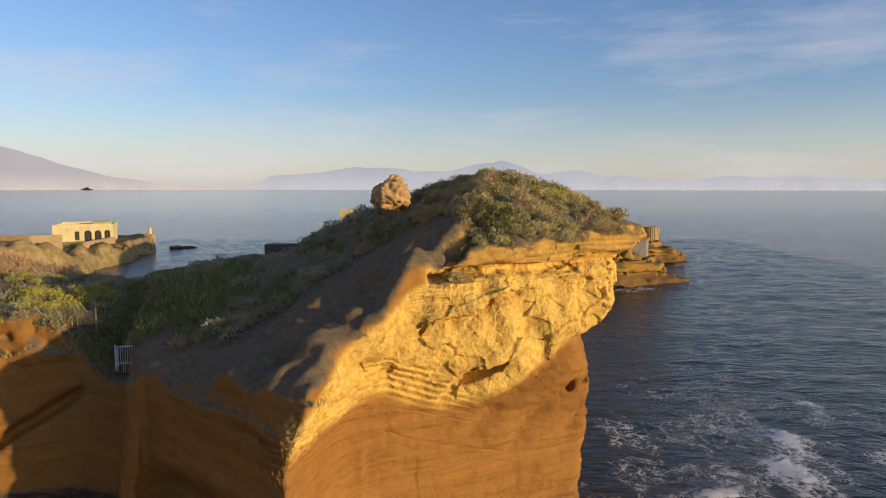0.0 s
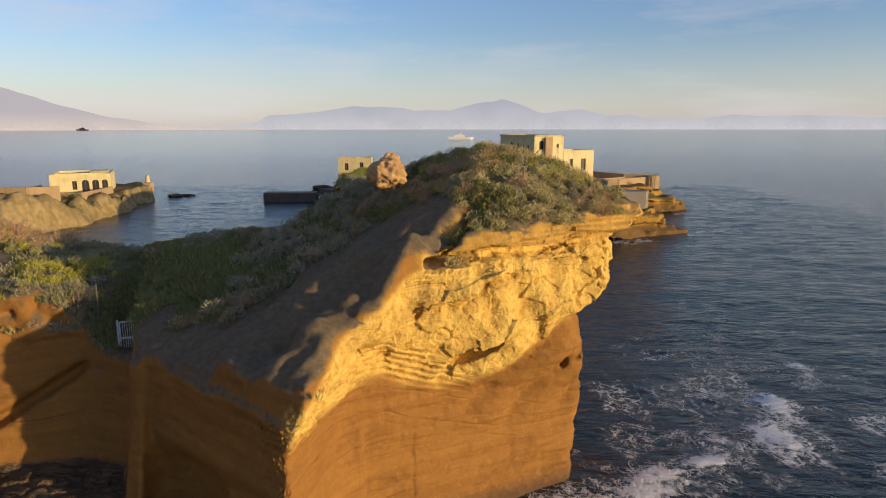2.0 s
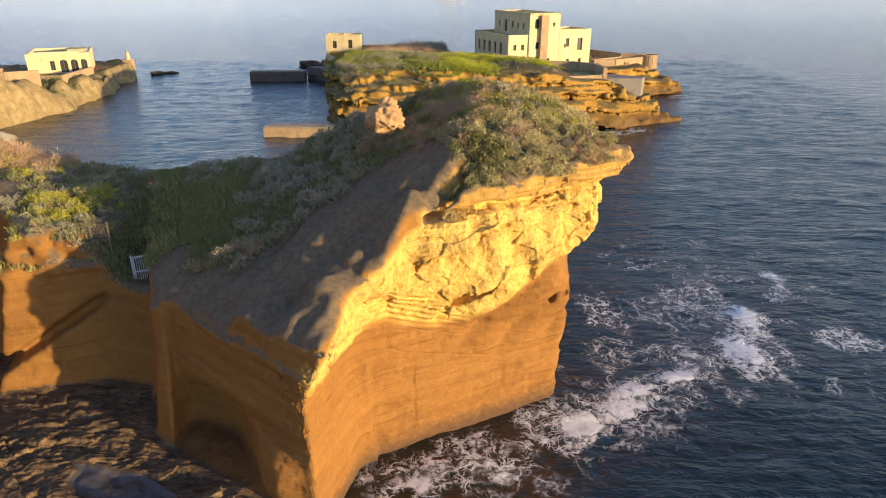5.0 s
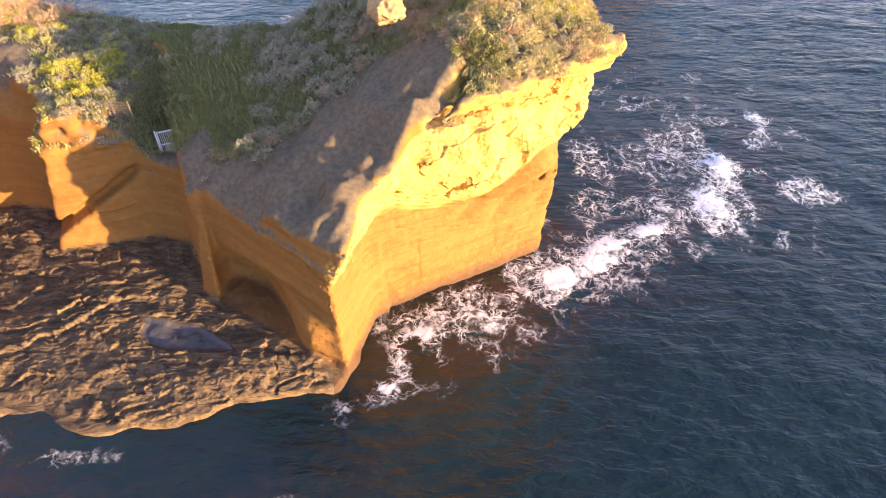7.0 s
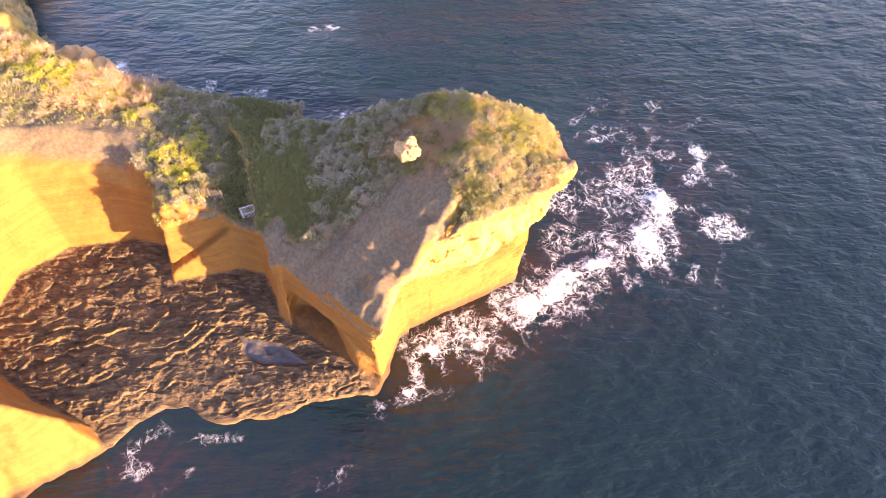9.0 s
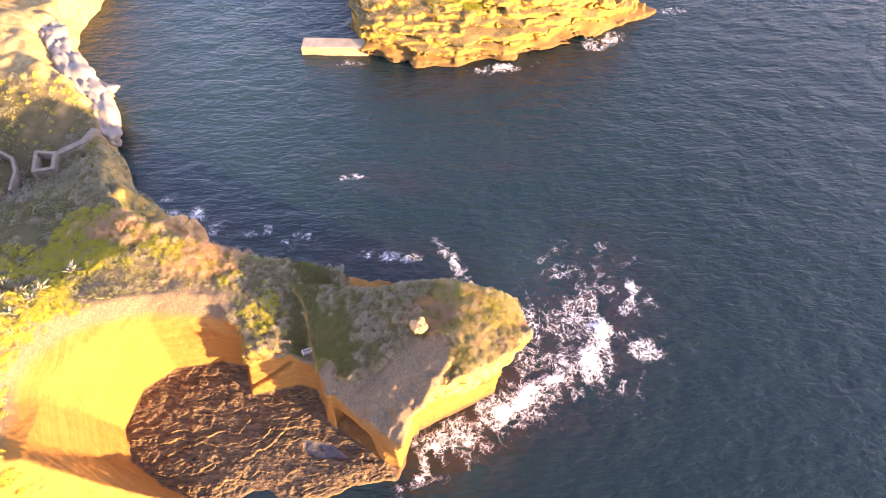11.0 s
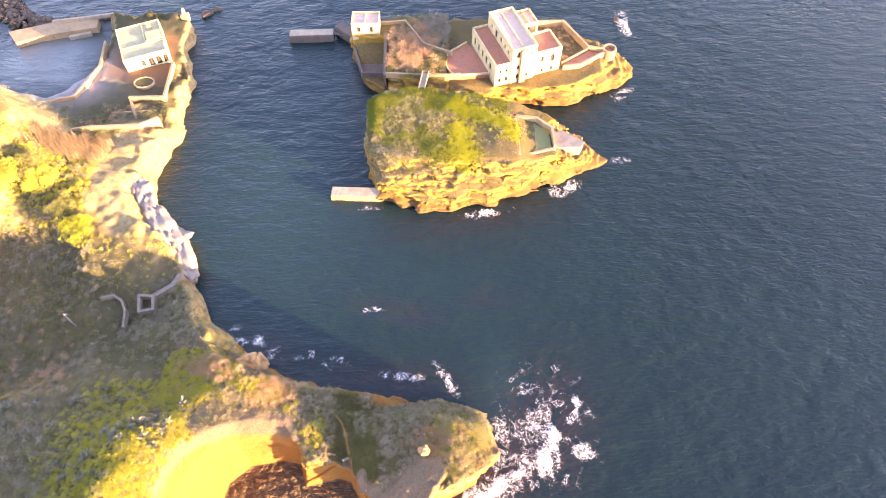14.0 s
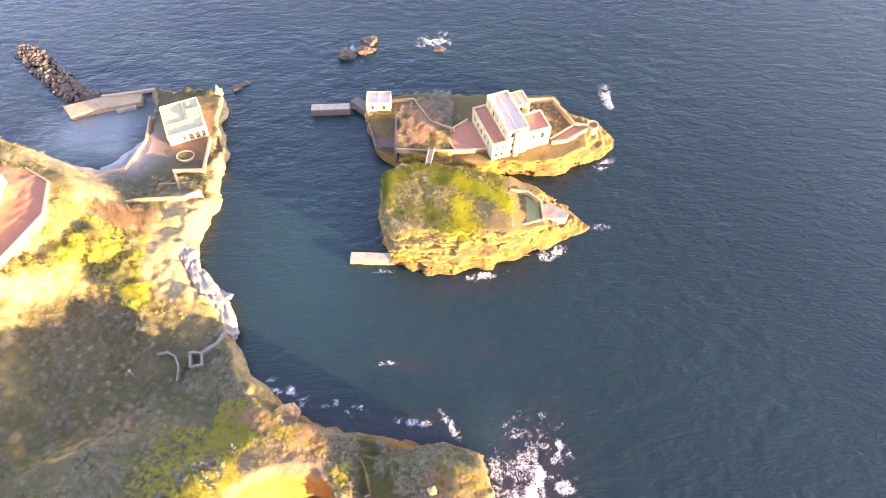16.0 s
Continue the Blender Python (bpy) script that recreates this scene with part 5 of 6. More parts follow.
def corner_tower():
    t = thing("corner_tower", "square pale plastered tower with an open roof", "tower", pose(-26.4, 163.2, 0))
    for mm, w, holes in ((pose(0, 0, 0), 8.4, [(1.6, 2.6, 8.8, 10.6), (5.4, 6.4, 8.8, 10.8)]), (pose(8.4, 0.36, 0, 0, 0, 90), 5.0, []),
                         (pose(8.4, 5.72, 0, 0, 0, 180), 8.4, []), (pose(0, 5.36, 0, 0, 0, -90), 5.0, [(1.8, 2.6, 9.0, 10.4)])):
        bm = pierced(w, 2.0, 12.0, 0.36, holes)
        bm.transform(mm)
        wl_ = part("wall", bm, M_WHITE, t)
        for h in holes:
            window_fill(wl_, mm, h, 0.36, M_WOODGREY)
    part("roof", box(0.37, 8.03, 0.37, 5.35, 11.2, 11.4), M_GREY_ROOF, t)
    part("roof_divider", box(4.0, 4.3, 0.5, 5.2, 11.4, 12.0), M_WHITE, t)
    y = thing("landing_yard", "dark brown walled landing yard above the water", "yard")
    part("paving", prism([(-25.6, 162.6), (-16.6, 162.6), (-15.6, 151.0), (-22.6, 150.6)], 1.0, 2.9), M_DARKSTONE, y)
    part("yard_wall", wall_run([(-26.4, 163.0), (-22.8, 150.6), (-16.0, 150.4)], 0.5, 4.4, 0.5), M_DARKSTONE, y)
    part("retaining_wall", wall_run([(-15.8, 145.2), (-16.2, 163.0)], 0.0, 8.6, 0.8), M_DARKSTONE, y)
    g = thing("garden_wall", "low old garden wall on the islet", "wall")
    part("wall_run", wall_run([(-18.0, 167.6), (-10.4, 168.4), (-4.4, 157.7), (3.6, 153.9)], 7.6, 9.2, 0.5), M_STONE, g)
    part("wall_run", wall_run([(-15.2, 145.4), (-5.0, 144.6), (3.0, 144.6), (6.0, 145.0)], 7.0, 8.9, 0.5), M_STONE, g)


corner_tower()


def bridge():
    b = thing("foot_bridge", "narrow stone foot bridge between two islets", "bridge", look((-5.2, 136.0, 9.6), (-3.9, 144.4, 9.3)) @ pose(0, 0, 0, -90, 0, 0))
    n = 8.6
    deck = bmesh.new()
    for i in range(12):
        a, c = n * i / 12, n * (i + 1) / 12
        sag = lambda s: -0.9 * (2 * s / n - 1) ** 2
        vs = [deck.verts.new(p) for p in ((-0.8, a, 0), (0.8, a, 0), (0.8, c, 0), (-0.8, c, 0), (-0.8, a, sag(a) - 0.5), (0.8, a, sag(a) - 0.5), (0.8, c, sag(c) - 0.5), (-0.8, c, sag(c) - 0.5))]
        for f in ((0, 1, 2, 3), (7, 6, 5, 4), (0, 3, 7, 4), (1, 5, 6, 2)):
            deck.faces.new([vs[k] for k in f])
    bmesh.ops.remove_doubles(deck, verts=deck.verts, dist=0.001)
    part("deck", deck, M_CONCRETE, b)
    part("parapet", box(-0.95, -0.75, -0.3, n + 0.3, -0.1, 0.75), M_CONCRETE, b)
    part("parapet", box(0.75, 0.95, -0.3, n + 0.3, -0.1, 0.75), M_CONCRETE, b)


bridge()


def mole(name, label, line, half, z1, mat, cap):
    """A straight landing mole with battered sides and a worn top."""
    (ax, ay), (bx, by) = line
    length = math.hypot(bx - ax, by - ay)
    t = thing(name, label, "pier", pose(ax, ay, 0, 0, 0, math.degrees(math.atan2(by - ay, bx - ax))))
    bm = bmesh.new()
    n = 10
    rings = []
    for i in range(n + 1):
        x = length * i / n
        wob = 0.12 * math.sin(7.1 * i) + 0.08 * math.sin(3.3 * i)
        rings.append([bm.verts.new(p) for p in ((x, -half - 0.25 + wob, -1.2), (x, half + 0.25 - wob, -1.2), (x, half - 0.03, z1 - 0.15), (x, half - 0.2, z1), (x, -half + 0.2, z1), (x, -half + 0.03, z1 - 0.15))])
    for p, q in zip(rings, rings[1:]):
        for k in range(6):
            bm.faces.new((p[k], p[(k + 1) % 6], q[(k + 1) % 6], q[k]))
    bm.faces.new(rings[0][::-1])
    bm.faces.new(rings[-1])
    part("body", bm, mat, t)
    part("top_slab", box(0.15, length - 0.15, -half + 0.25, half - 0.25, z1 + 0.002, z1 + 0.14), cap, t)
    return t


mole("landing_mole", "low sunlit concrete mole at the foot of the islet", ((-28.6, 107.9), (-15.0, 107.4)), 1.7, 1.5, M_STONE, M_CONCRETE)
mole("outer_mole", "dark concrete landing mole standing off the islet", ((-47.6, 171.0), (-33.6, 171.6)), 1.7, 2.4, M_DARKSTONE, M_CONCRETE)
w = thing("gangway", "short gangway from the mole to the islet", "gangway")
part("deck", wall_run([(-33.4, 171.8), (-26.5, 170.6)], 1.5, 1.75, 1.1), M_WOODGREY, w)
part("landing", wall_run([(-31.0, 173.6), (-26.0, 169.0)], -1.0, 3.2, 3.4), M_DARKSTONE, w)


# ---- walls on the near islet ----
def islet_walls():
    t = thing("roofless_ruin", "roofless stone room with pale wall tops", "ruin")
    part("wall_run", wall_run([(20.8, 113.6), (20.4, 127.4)], 7.6, 9.9, 0.9), M_STONE, t)
    part("wall_run", wall_run([(20.4, 127.4), (26.4, 126.4), (30.2, 122.8), (30.4, 116.6)], 7.0, 9.9, 0.7), M_STONE, t)
    part("wall_run", wall_run([(29.8, 116.6), (25.6, 115.2), (21.2, 113.8)], 7.0, 8.7, 0.6), M_STONE, t)
    g = prism([(21, 114.5), (29.6, 117.2), (29.4, 122.4), (26, 125.6), (21, 126.6)], 7.0, 8.35)
    part("grass_floor", g, M_GRASS, t, "green grass inside the walls")
    s = thing("low_wall", "broken low wall on the islet top", "wall")
    part("wall_run", wall_run([(12.5, 114.6), (14.5, 116.4), (17.0, 115.4), (18.6, 116.8)], 8.0, 9.8, 0.45), M_CONCRETE, s)
    q = thing("stone_slab", "flat pale slab at the tip of the islet", "slab")
    part("slab", prism([(31, 117.5), (37.6, 117.6), (38.6, 119.4), (33, 123.8), (31, 122.6)], 4.5, 7.9), M_PALE_ROCK, q)


islet_walls()


# ---- house by the cove ----
def cove_house():
    m = pose(-92.5, 150.8, 0, 0, 0, 23.5)
    h = thing("cove_house", "low cream house with three arched doors and a flat roof", "house", m)
    wdt, dep, z0, z1 = 12.9, 15.4, 3.2, 8.6
    holes = [(4.6, 5.6, 4.9, 7.0), (6.6, 8.2, 4.4, 7.2, 1), (8.8, 10.3, 4.4, 7.2, 1), (10.9, 12.2, 4.4, 7.2, 1)]
    for mm, ww, hs in ((pose(0, 0, 0), wdt, holes), (pose(wdt, 0.36, 0, 0, 0, 90), dep - 0.72, [(3, 4, 5.2, 7.0), (8, 9, 5.2, 7.0)]), (pose(wdt, dep, 0, 0, 0, 180), wdt, []),
                       (pose(0, dep - 0.36, 0, 0, 0, -90), dep - 0.72, [(5, 6, 5.2, 7.0)])):
        bm = pierced(ww, z0, z1, 0.36, hs)
        bm.transform(mm)
        q = part("wall", bm, M_PLASTER, h)
        for e in hs:
            window_fill(q, mm, e, 0.36, M_WOODGREY)
    roof = wall_material("mossy_roof", (0.44, 0.41, 0.23), (0.33, 0.30, 0.17))
    part("roof", box(0.37, wdt - 0.37, 0.37, dep - 0.37, 7.9, 8.1), roof, h, "mossy green-grey flat roof")
    part("roof_divider", box(0.4, wdt - 0.4, 5.4, 5.65, 8.1, 8.5), M_PLASTER, h)
    part("roof_divider", box(7.4, 7.65, 5.7, dep - 0.4, 8.1, 8.5), M_PLASTER, h)
    part("roof_room", box(8.0, wdt - 0.6, 6.0, 10.0, 8.1, 9.0), roof, h, "low raised roof of the back rooms")
    part("roof_tank", box(9.0, 10.2, 12.2, 13.4, 8.1, 8.9), M_WHITE, h)
    part("mast", box(12.5, 12.58, 0.3, 0.38, 8.6, 11.4, 0.0), M_METAL, h, "thin metal aerial")


cove_house()


M_RUBBLE = wall_material("rubble_walling", (0.24, 0.20, 0.145), (0.13, 0.105, 0.075), 3.0)


def cove_walls():
    a = thing("terrace_wall", "sunlit yellow masonry walls round the yard", "wall")
    for line, z0, z1, th in (([(-103.0, 164.0), (-101.6, 153.5), (-105.2, 140.2), (-114.6, 137.6)], 1.2, 5.0, 0.6), ([(-88.9, 139.4), (-84.5, 130.5), (-81.6, 126.2)], 2.5, 5.2, 0.6),
                             ([(-88.6, 139.2), (-79.0, 139.4), (-79.6, 153.6)], 2.5, 5.6, 0.7), ([(-103.6, 123.4), (-95.7, 125.3), (-81.8, 126.2), (-77.4, 128.8)], 2.5, 8.0, 0.6),
                             ([(-92.6, 134.0), (-80.5, 134.8)], 2.0, 4.6, 0.5)):
        part("wall_run", wall_run(line, z0, z1, th), M_STONE, a)
    q = thing("quay", "broad sunlit concrete quay that shelters the cove", "quay")
    edge = [(-137.4, 172.2), (-133.2, 167.0), (-126.0, 170.2), (-118.0, 172.4), (-109.8, 174.4), (-110.6, 178.6), (-124.0, 177.2)]
    part("quay_body", prism(edge, -1.2, 2.1), M_STONE, q)
    part("quay_wall", wall_run([(-124, 176.6), (-112, 178.8), (-106, 180.2)], 2.0, 3.1, 0.7), M_CONCRETE, q)
    part("steps", prism([(-118, 170.6), (-111.5, 172.6), (-111.9, 173.6), (-118.3, 171.8)], -1.0, 1.2), M_CONCRETE, q)
    p = thing("beacon_pillar", "small white beacon on the rocks", "beacon", pose(-81.7, 177.6, 0))
    part("base", box(-1.1, 1.1, -1.1, 1.1, 2.0, 4.6), M_STONE, p)
    bm = bmesh.new()
    bmesh.ops.create_cone(bm, cap_ends=True, segments=14, radius1=0.65, radius2=0.45, depth=1.8, matrix=Matrix.Translation((0, 0, 5.5)))
    part("shaft", bm, M_WHITE, p)
    bm = bmesh.new()
    bmesh.ops.create_uvsphere(bm, u_segments=12, v_segments=8, radius=0.4, matrix=Matrix.Translation((0, 0, 6.5)))
    part("lamp_cap", bm, M_CONCRETE, p)
    c = thing("flower_bed", "raised stone ring with dry shrubs in the yard", "flower bed", pose(-86.5, 146.0, 0))
    ring = [(2.9 * math.cos(radians(a)), 2.2 * math.sin(radians(a))) for a in range(0, 360, 30)]
    part("kerb", wall_run(ring, 3.6, 4.9, 0.35, True), M_STONE, c)
    part("soil", prism([(0.94 * x, 0.94 * y) for x, y in ring], 3.5, 4.7), M_GROUND, c)
    k = thing("old_sheepfold", "low pale stone walls of a roofless hut", "ruin")
    part("wall_run", wall_run([(-69.2, 74.2), (-66.0, 74.0), (-65.2, 70.6), (-68.2, 70.0)], 3.2, 6.0, 0.6, True), M_RUBBLE, k)
    part("path_wall", wall_run([(-78.0, 73.8), (-75.4, 74.4), (-73.2, 73.2), (-71.6, 70.4), (-71.0, 66.4)], 3.0, 5.6, 0.5), M_RUBBLE, k)
    part("ruined_corner", wall_run([(-65.6, 74.8), (-62.4, 77.2), (-61.4, 79.8)], 1.5, 5.4, 1.1), M_RUBBLE, k)
    l = thing("lamp_post", "thin metal lamp post on the slope", "lamp post", pose(-82.6, 67.4, float(ground_at(np.array(-82.6), np.array(67.4)))))
    part("post", box(-0.06, 0.06, -0.06, 0.06, -0.3, 6.0, 0.0), M_METAL, l)
    part("lamp_head", box(-0.1, 0.7, -0.12, 0.12, 5.9, 6.05), M_METAL, l)
    s = thing("terrace_building", "pale building edge above a brick-red terrace", "house", pose(-128, 100, 0))
    part("wall", box(-12, 4, -4, 18, 22, 28), M_PLASTER, s)
    part("roof", box(-12.2, 4.2, -4.2, 18.2, 28.002, 28.4), M_WHITE, s)
    f = thing("terrace_parapet", "low wall round the brick-red terrace", "wall")
    part("wall_run", wall_run([(-121, 123.6), (-113.2, 118.8), (-110.8, 107), (-117, 92.4), (-125, 90.4)], 22, 24.9, 0.4), M_STONE, f)


cove_walls()


# ---- gate and fence on the cliff path ----
def gate():
    g = thing("gate", "weathered white metal gate closing the cliff path", "gate", pose(-18.85, 36.15, 6.45, 0, 0, 22))
    fr = bmesh.new()
    for b in ((0, 0.07, 0, 2.0), (1.13, 1.2, 0, 2.0), (0.07, 1.13, 0, 0.07), (0.07, 1.13, 1.93, 2.0), (0.07, 1.13, 0.95, 1.02)):
        add_box(fr, b[0], b[1], -0.03, 0.03, b[2], b[3])
    part("gate_frame", fr, M_HULL, g, "white tubular frame")
    for i in range(8):
        x = 0.17 + 0.12 * i
        part("bar", box(x, x + 0.03, -0.015, 0.015, 0.07, 1.93, 0.0), M_HULL, g)
    part("post", box(-0.12, -0.02, -0.05, 0.05, -0.8, 2.1, 0.01), M_HULL, g)
    f = thing("wire_fence", "rusty wire fence along the cliff edge", "fence")
    pts = [(-24.2, 36.6), (-22.8, 36.9), (-21.4, 36.8), (-20.2, 36.6)]
    for x, y in pts:
        part("post", box(x - 0.03, x + 0.03, y - 0.03, y + 0.03, 8.6, 10.6, 0.0), M_WOODGREY, f)
    for a, b in zip(pts, pts[1:]):
        bm = bmesh.new()
        for k in range(6):
            z = 9.4 + 0.2 * k
            v0, v1 = Vector((a[0], a[1], z)), Vector((b[0], b[1], z + 0.02))
            up = Vector((0, 0, 0.012))
            sd = Vector((0, 0.012, 0))
            c = [bm.verts.new(p) for p in (v0 - up - sd, v0 + up - sd, v0 + up + sd, v0 - up + sd, v1 - up - sd, v1 + up - sd, v1 + up + sd, v1 - up + sd)]
            for fc in ((0, 1, 5, 4), (1, 2, 6, 5), (2, 3, 7, 6), (3, 0, 4, 7)):
                bm.faces.new([c[i] for i in fc])
        for k in range(7):
            u = (k + 0.5) / 7
            x, y = a[0] + u * (b[0] - a[0]), a[1] + u * (b[1] - a[1])
            add_box(bm, x - 0.01, x + 0.01, y - 0.01, y + 0.01, 9.3, 10.45)
        part("wire_mesh", bm, M_WOODGREY, f)


gate()


# ---- rocks ----
M_ORANGE = wall_material("orange_tuff", (0.50, 0.31, 0.14), (0.28, 0.16, 0.07), 3.0)
M_SEAROCK = wall_material("wet_rock", (0.13, 0.095, 0.065), (0.07, 0.052, 0.04))


def boulder_mesh(name, seed, mat, flat=0.7, rough=0.28, sub=3):
    bm = bmesh.new()
    bmesh.ops.create_icosphere(bm, subdivisions=sub, radius=1.0)
    co = np.array([v.co[:] for v in bm.verts])
    co = co / np.maximum(np.abs(co).max(1, keepdims=True), 1e-6) * 0.35 + co * 0.65
    for v, c in zip(bm.verts, co):
        v.co = c
    n = 1 + rough * fbm(co[:, 0], co[:, 1], co[:, 2], 0.9, 5, seed, 0.6) - 0.35 * rough * np.abs(fbm(co[:, 0], co[:, 1], co[:, 2], 2.2, 3, seed + 9))
    if sub > 4:
        n = n + 0.05 * fbm(co[:, 0], co[:, 1], co[:, 2], 4.5, 3, seed + 50, 0.6)
    if sub > 3:
        n = n + 0.20 * rough * blocks(co[:, 0], co[:, 1], co[:, 2] * 1.5, 0.8, seed + 60)
    for v, s in zip(bm.verts, n):
        v.co = v.co * s
        v.co.z *= flat
    me = bpy.data.meshes.new(name)
    bm.to_mesh(me)
    bm.free()
    me.materials.append(mat)
    for p in me.polygons:
        p.use_smooth = sub > 2
    return me


ROCKS = [boulder_mesh("boulder", s, M_BOULDER, 0.75, 0.3, 2) for s in range(5)]
rng = np.random.default_rng(11)
spine = [(-166, 206), (-158, 200), (-150, 192.5), (-143, 186), (-136, 180), (-128, 179), (-118, 180.5), (-108, 182)]
wide = [3.0, 4.2, 4.6, 4.6, 4.0, 2.2, 1.6, 1.4]
for i in range(230):
    u = rng.random() ** 0.8 * 6.99
    k = int(u)
    s = u - k
    cx, cy = (spine[k][j] * (1 - s) + spine[k + 1][j] * s for j in (0, 1))
    ww = wide[k] * (1 - s) + wide[k + 1] * s
    off = rng.uniform(-1, 1)
    size = rng.uniform(0.6, 1.25) * (1.0 if u < 5 else 0.7)
    ob = new("boulder", ROCKS[i % 5])
    ob.matrix_world = pose(cx + off * ww * 0.6, cy + off * ww * 0.75, 1.2 * (1 - off * off) * (1 if u < 5 else 0.4) - 0.1, *rng.uniform(0, 360, 3)) @ Matrix.Scale(size, 4)
    tagged(ob, "dark grey breakwater boulder piled off the quay", "boulder", "breakwater boulders")

# smaller rubble between the boulders
rub = bmesh.new()
bmesh.ops.create_icosphere(rub, subdivisions=1, radius=1.0)
rub.verts.ensure_lookup_table()
rub_v = np.array([v.co[:] for v in rub.verts])
rub_f = np.array([[v.index for v in f.verts] for f in rub.faces])
rub.free()
vs, fs = [], []
for i in range(520):
    u = rng.random() * 6.99
    k = int(u)
    s = u - k
    cx, cy = (spine[k][j] * (1 - s) + spine[k + 1][j] * s for j in (0, 1))
    ww = wide[k] * (1 - s) + wide[k + 1] * s
    off = rng.uniform(-1.15, 1.15)
    lump = rub_v * (1 + 0.3 * rng.normal(size=(len(rub_v), 1))) * rng.uniform(0.4, 0.85) * rng.uniform(0.7, 1.2, 3)
    fs.append(rub_f + len(vs) * len(rub_v))
    vs.append(lump + np.array([cx + off * ww * 0.6, cy + off * ww * 0.75, 1.0 * max(0.0, 1 - off * off) * (1 if u < 5 else 0.4) + rng.uniform(-0.2, 0.3)]))
tagged(new("breakwater_rubble", mesh_of("breakwater_rubble", np.concatenate(vs), np.concatenate(fs), [M_BOULDER], False)), "small dark grey rubble between the breakwater boulders", "rubble", kind="stuff")

crag = boulder_mesh("crag", 31, M_PALE_ROCK, 0.8, 0.5, 4)
slab, slab_b = boulder_mesh("rock_slab", 33, M_PALE_ROCK, 0.9, 0.32, 4), boulder_mesh("rock_slab", 52, M_PALE_ROCK, 0.9, 0.34, 4)
tall_rock = boulder_mesh("boulder", 47, M_ORANGE, 0.9, 0.34, 4)
crag_y = boulder_mesh("sea_rock", 37, M_SEAROCK, 0.6, 0.5, 4)
head_rock_me = boulder_mesh("boulder", 41, M_ORANGE, 0.9, 0.40, 5)
for x, y, z, sx, sy, sz, turn, me, lab in (
        (-61.6, 83.4, 1.7, 4.4, 2.25, 2.73, 122, slab, "pale grey slanting slab of the sea cliff"), (-63.8, 88.2, 2.9, 6, 2.55, 3.57, 118, slab_b, "pale grey slanting slab of the sea cliff"),
        (-67.6, 91, 3.5, 5.4, 3, 3.99, 138, slab, "pale grey slanting slab of the sea cliff"), (-66, 93, 1.7, 3.6, 2.4, 2.73, 150, crag, "pale grey slanting slab of the sea cliff"),
        (-71.6, 96.6, 3.7, 6.4, 3.3, 4.41, 128, slab_b, "pale grey slanting slab of the sea cliff"), (-75.6, 102.2, 3.9, 5, 2.7, 4.2, 112, slab, "pale grey slanting slab of the sea cliff"),
        (-73.2, 100.4, 1.5, 3.4, 1.95, 2.31, 104, slab_b, "pale grey slanting slab of the sea cliff"), (-78.8, 106.6, 4.3, 4.6, 3, 3.78, 130, slab_b, "pale grey slanting slab of the sea cliff"),
        (-37.5, 201.5, 0.4, 3.6, 2.6, 2.6, 10, crag_y, "square brown rock awash in surf"), (-30.8, 204.0, 0.4, 4.0, 2.0, 2.6, 5, crag_y, "square brown rock awash in surf"),
        (-29.0, 209.5, 0.4, 3.2, 2.6, 2.4, 60, crag_y, "square brown rock awash in surf"), (-1.5, 205.5, -0.2, 2.6, 1.6, 1.3, 0, crag_y, "low brown rock awash in surf"),
        (58.5, 180.5, -0.2, 1.4, 1.2, 1.0, 0, crag_y, "low brown rock awash in surf"), (-74.0, 186.0, 0.0, 1.6, 1.0, 1.0, 15, crag_y, "low dark rock off the point"),
        (-77.0, 183.5, 0.1, 2.2, 1.4, 1.6, 40, crag_y, "low dark rock off the point"), (-17.0, 58.8, -0.48, 2.2, 1.1, 0.7, 10, crag_y, "low dark rock off the headland"),
        (-22.8, 60.6, -0.40, 3.0, 1.5, 0.8, 15, crag_y, "low dark rock off the headland"),
        (-40.9, 57.2, 7.0, 2.2, 1.5, 3.0, 20, tall_rock, "tall yellow boulder on the cliff edge"), (-39.2, 58.0, 4.6, 1.9, 1.4, 3.2, 60, tall_rock, "grey-brown boulder on the cliff edge"),
        (-2.75, 35.5, 17.2, 0.95, 0.85, 0.95, 20, head_rock_me, "rough orange boulder on the headland slope")):
    ob = new(me.name, me)
    ob.matrix_world = pose(x, y, z, 0, 0, turn) @ pose(0, 0, 0, 24 if "slab" in lab else 0) @ Matrix.Diagonal((sx, sy, sz, 1))
    tagged(ob, lab, "rock")


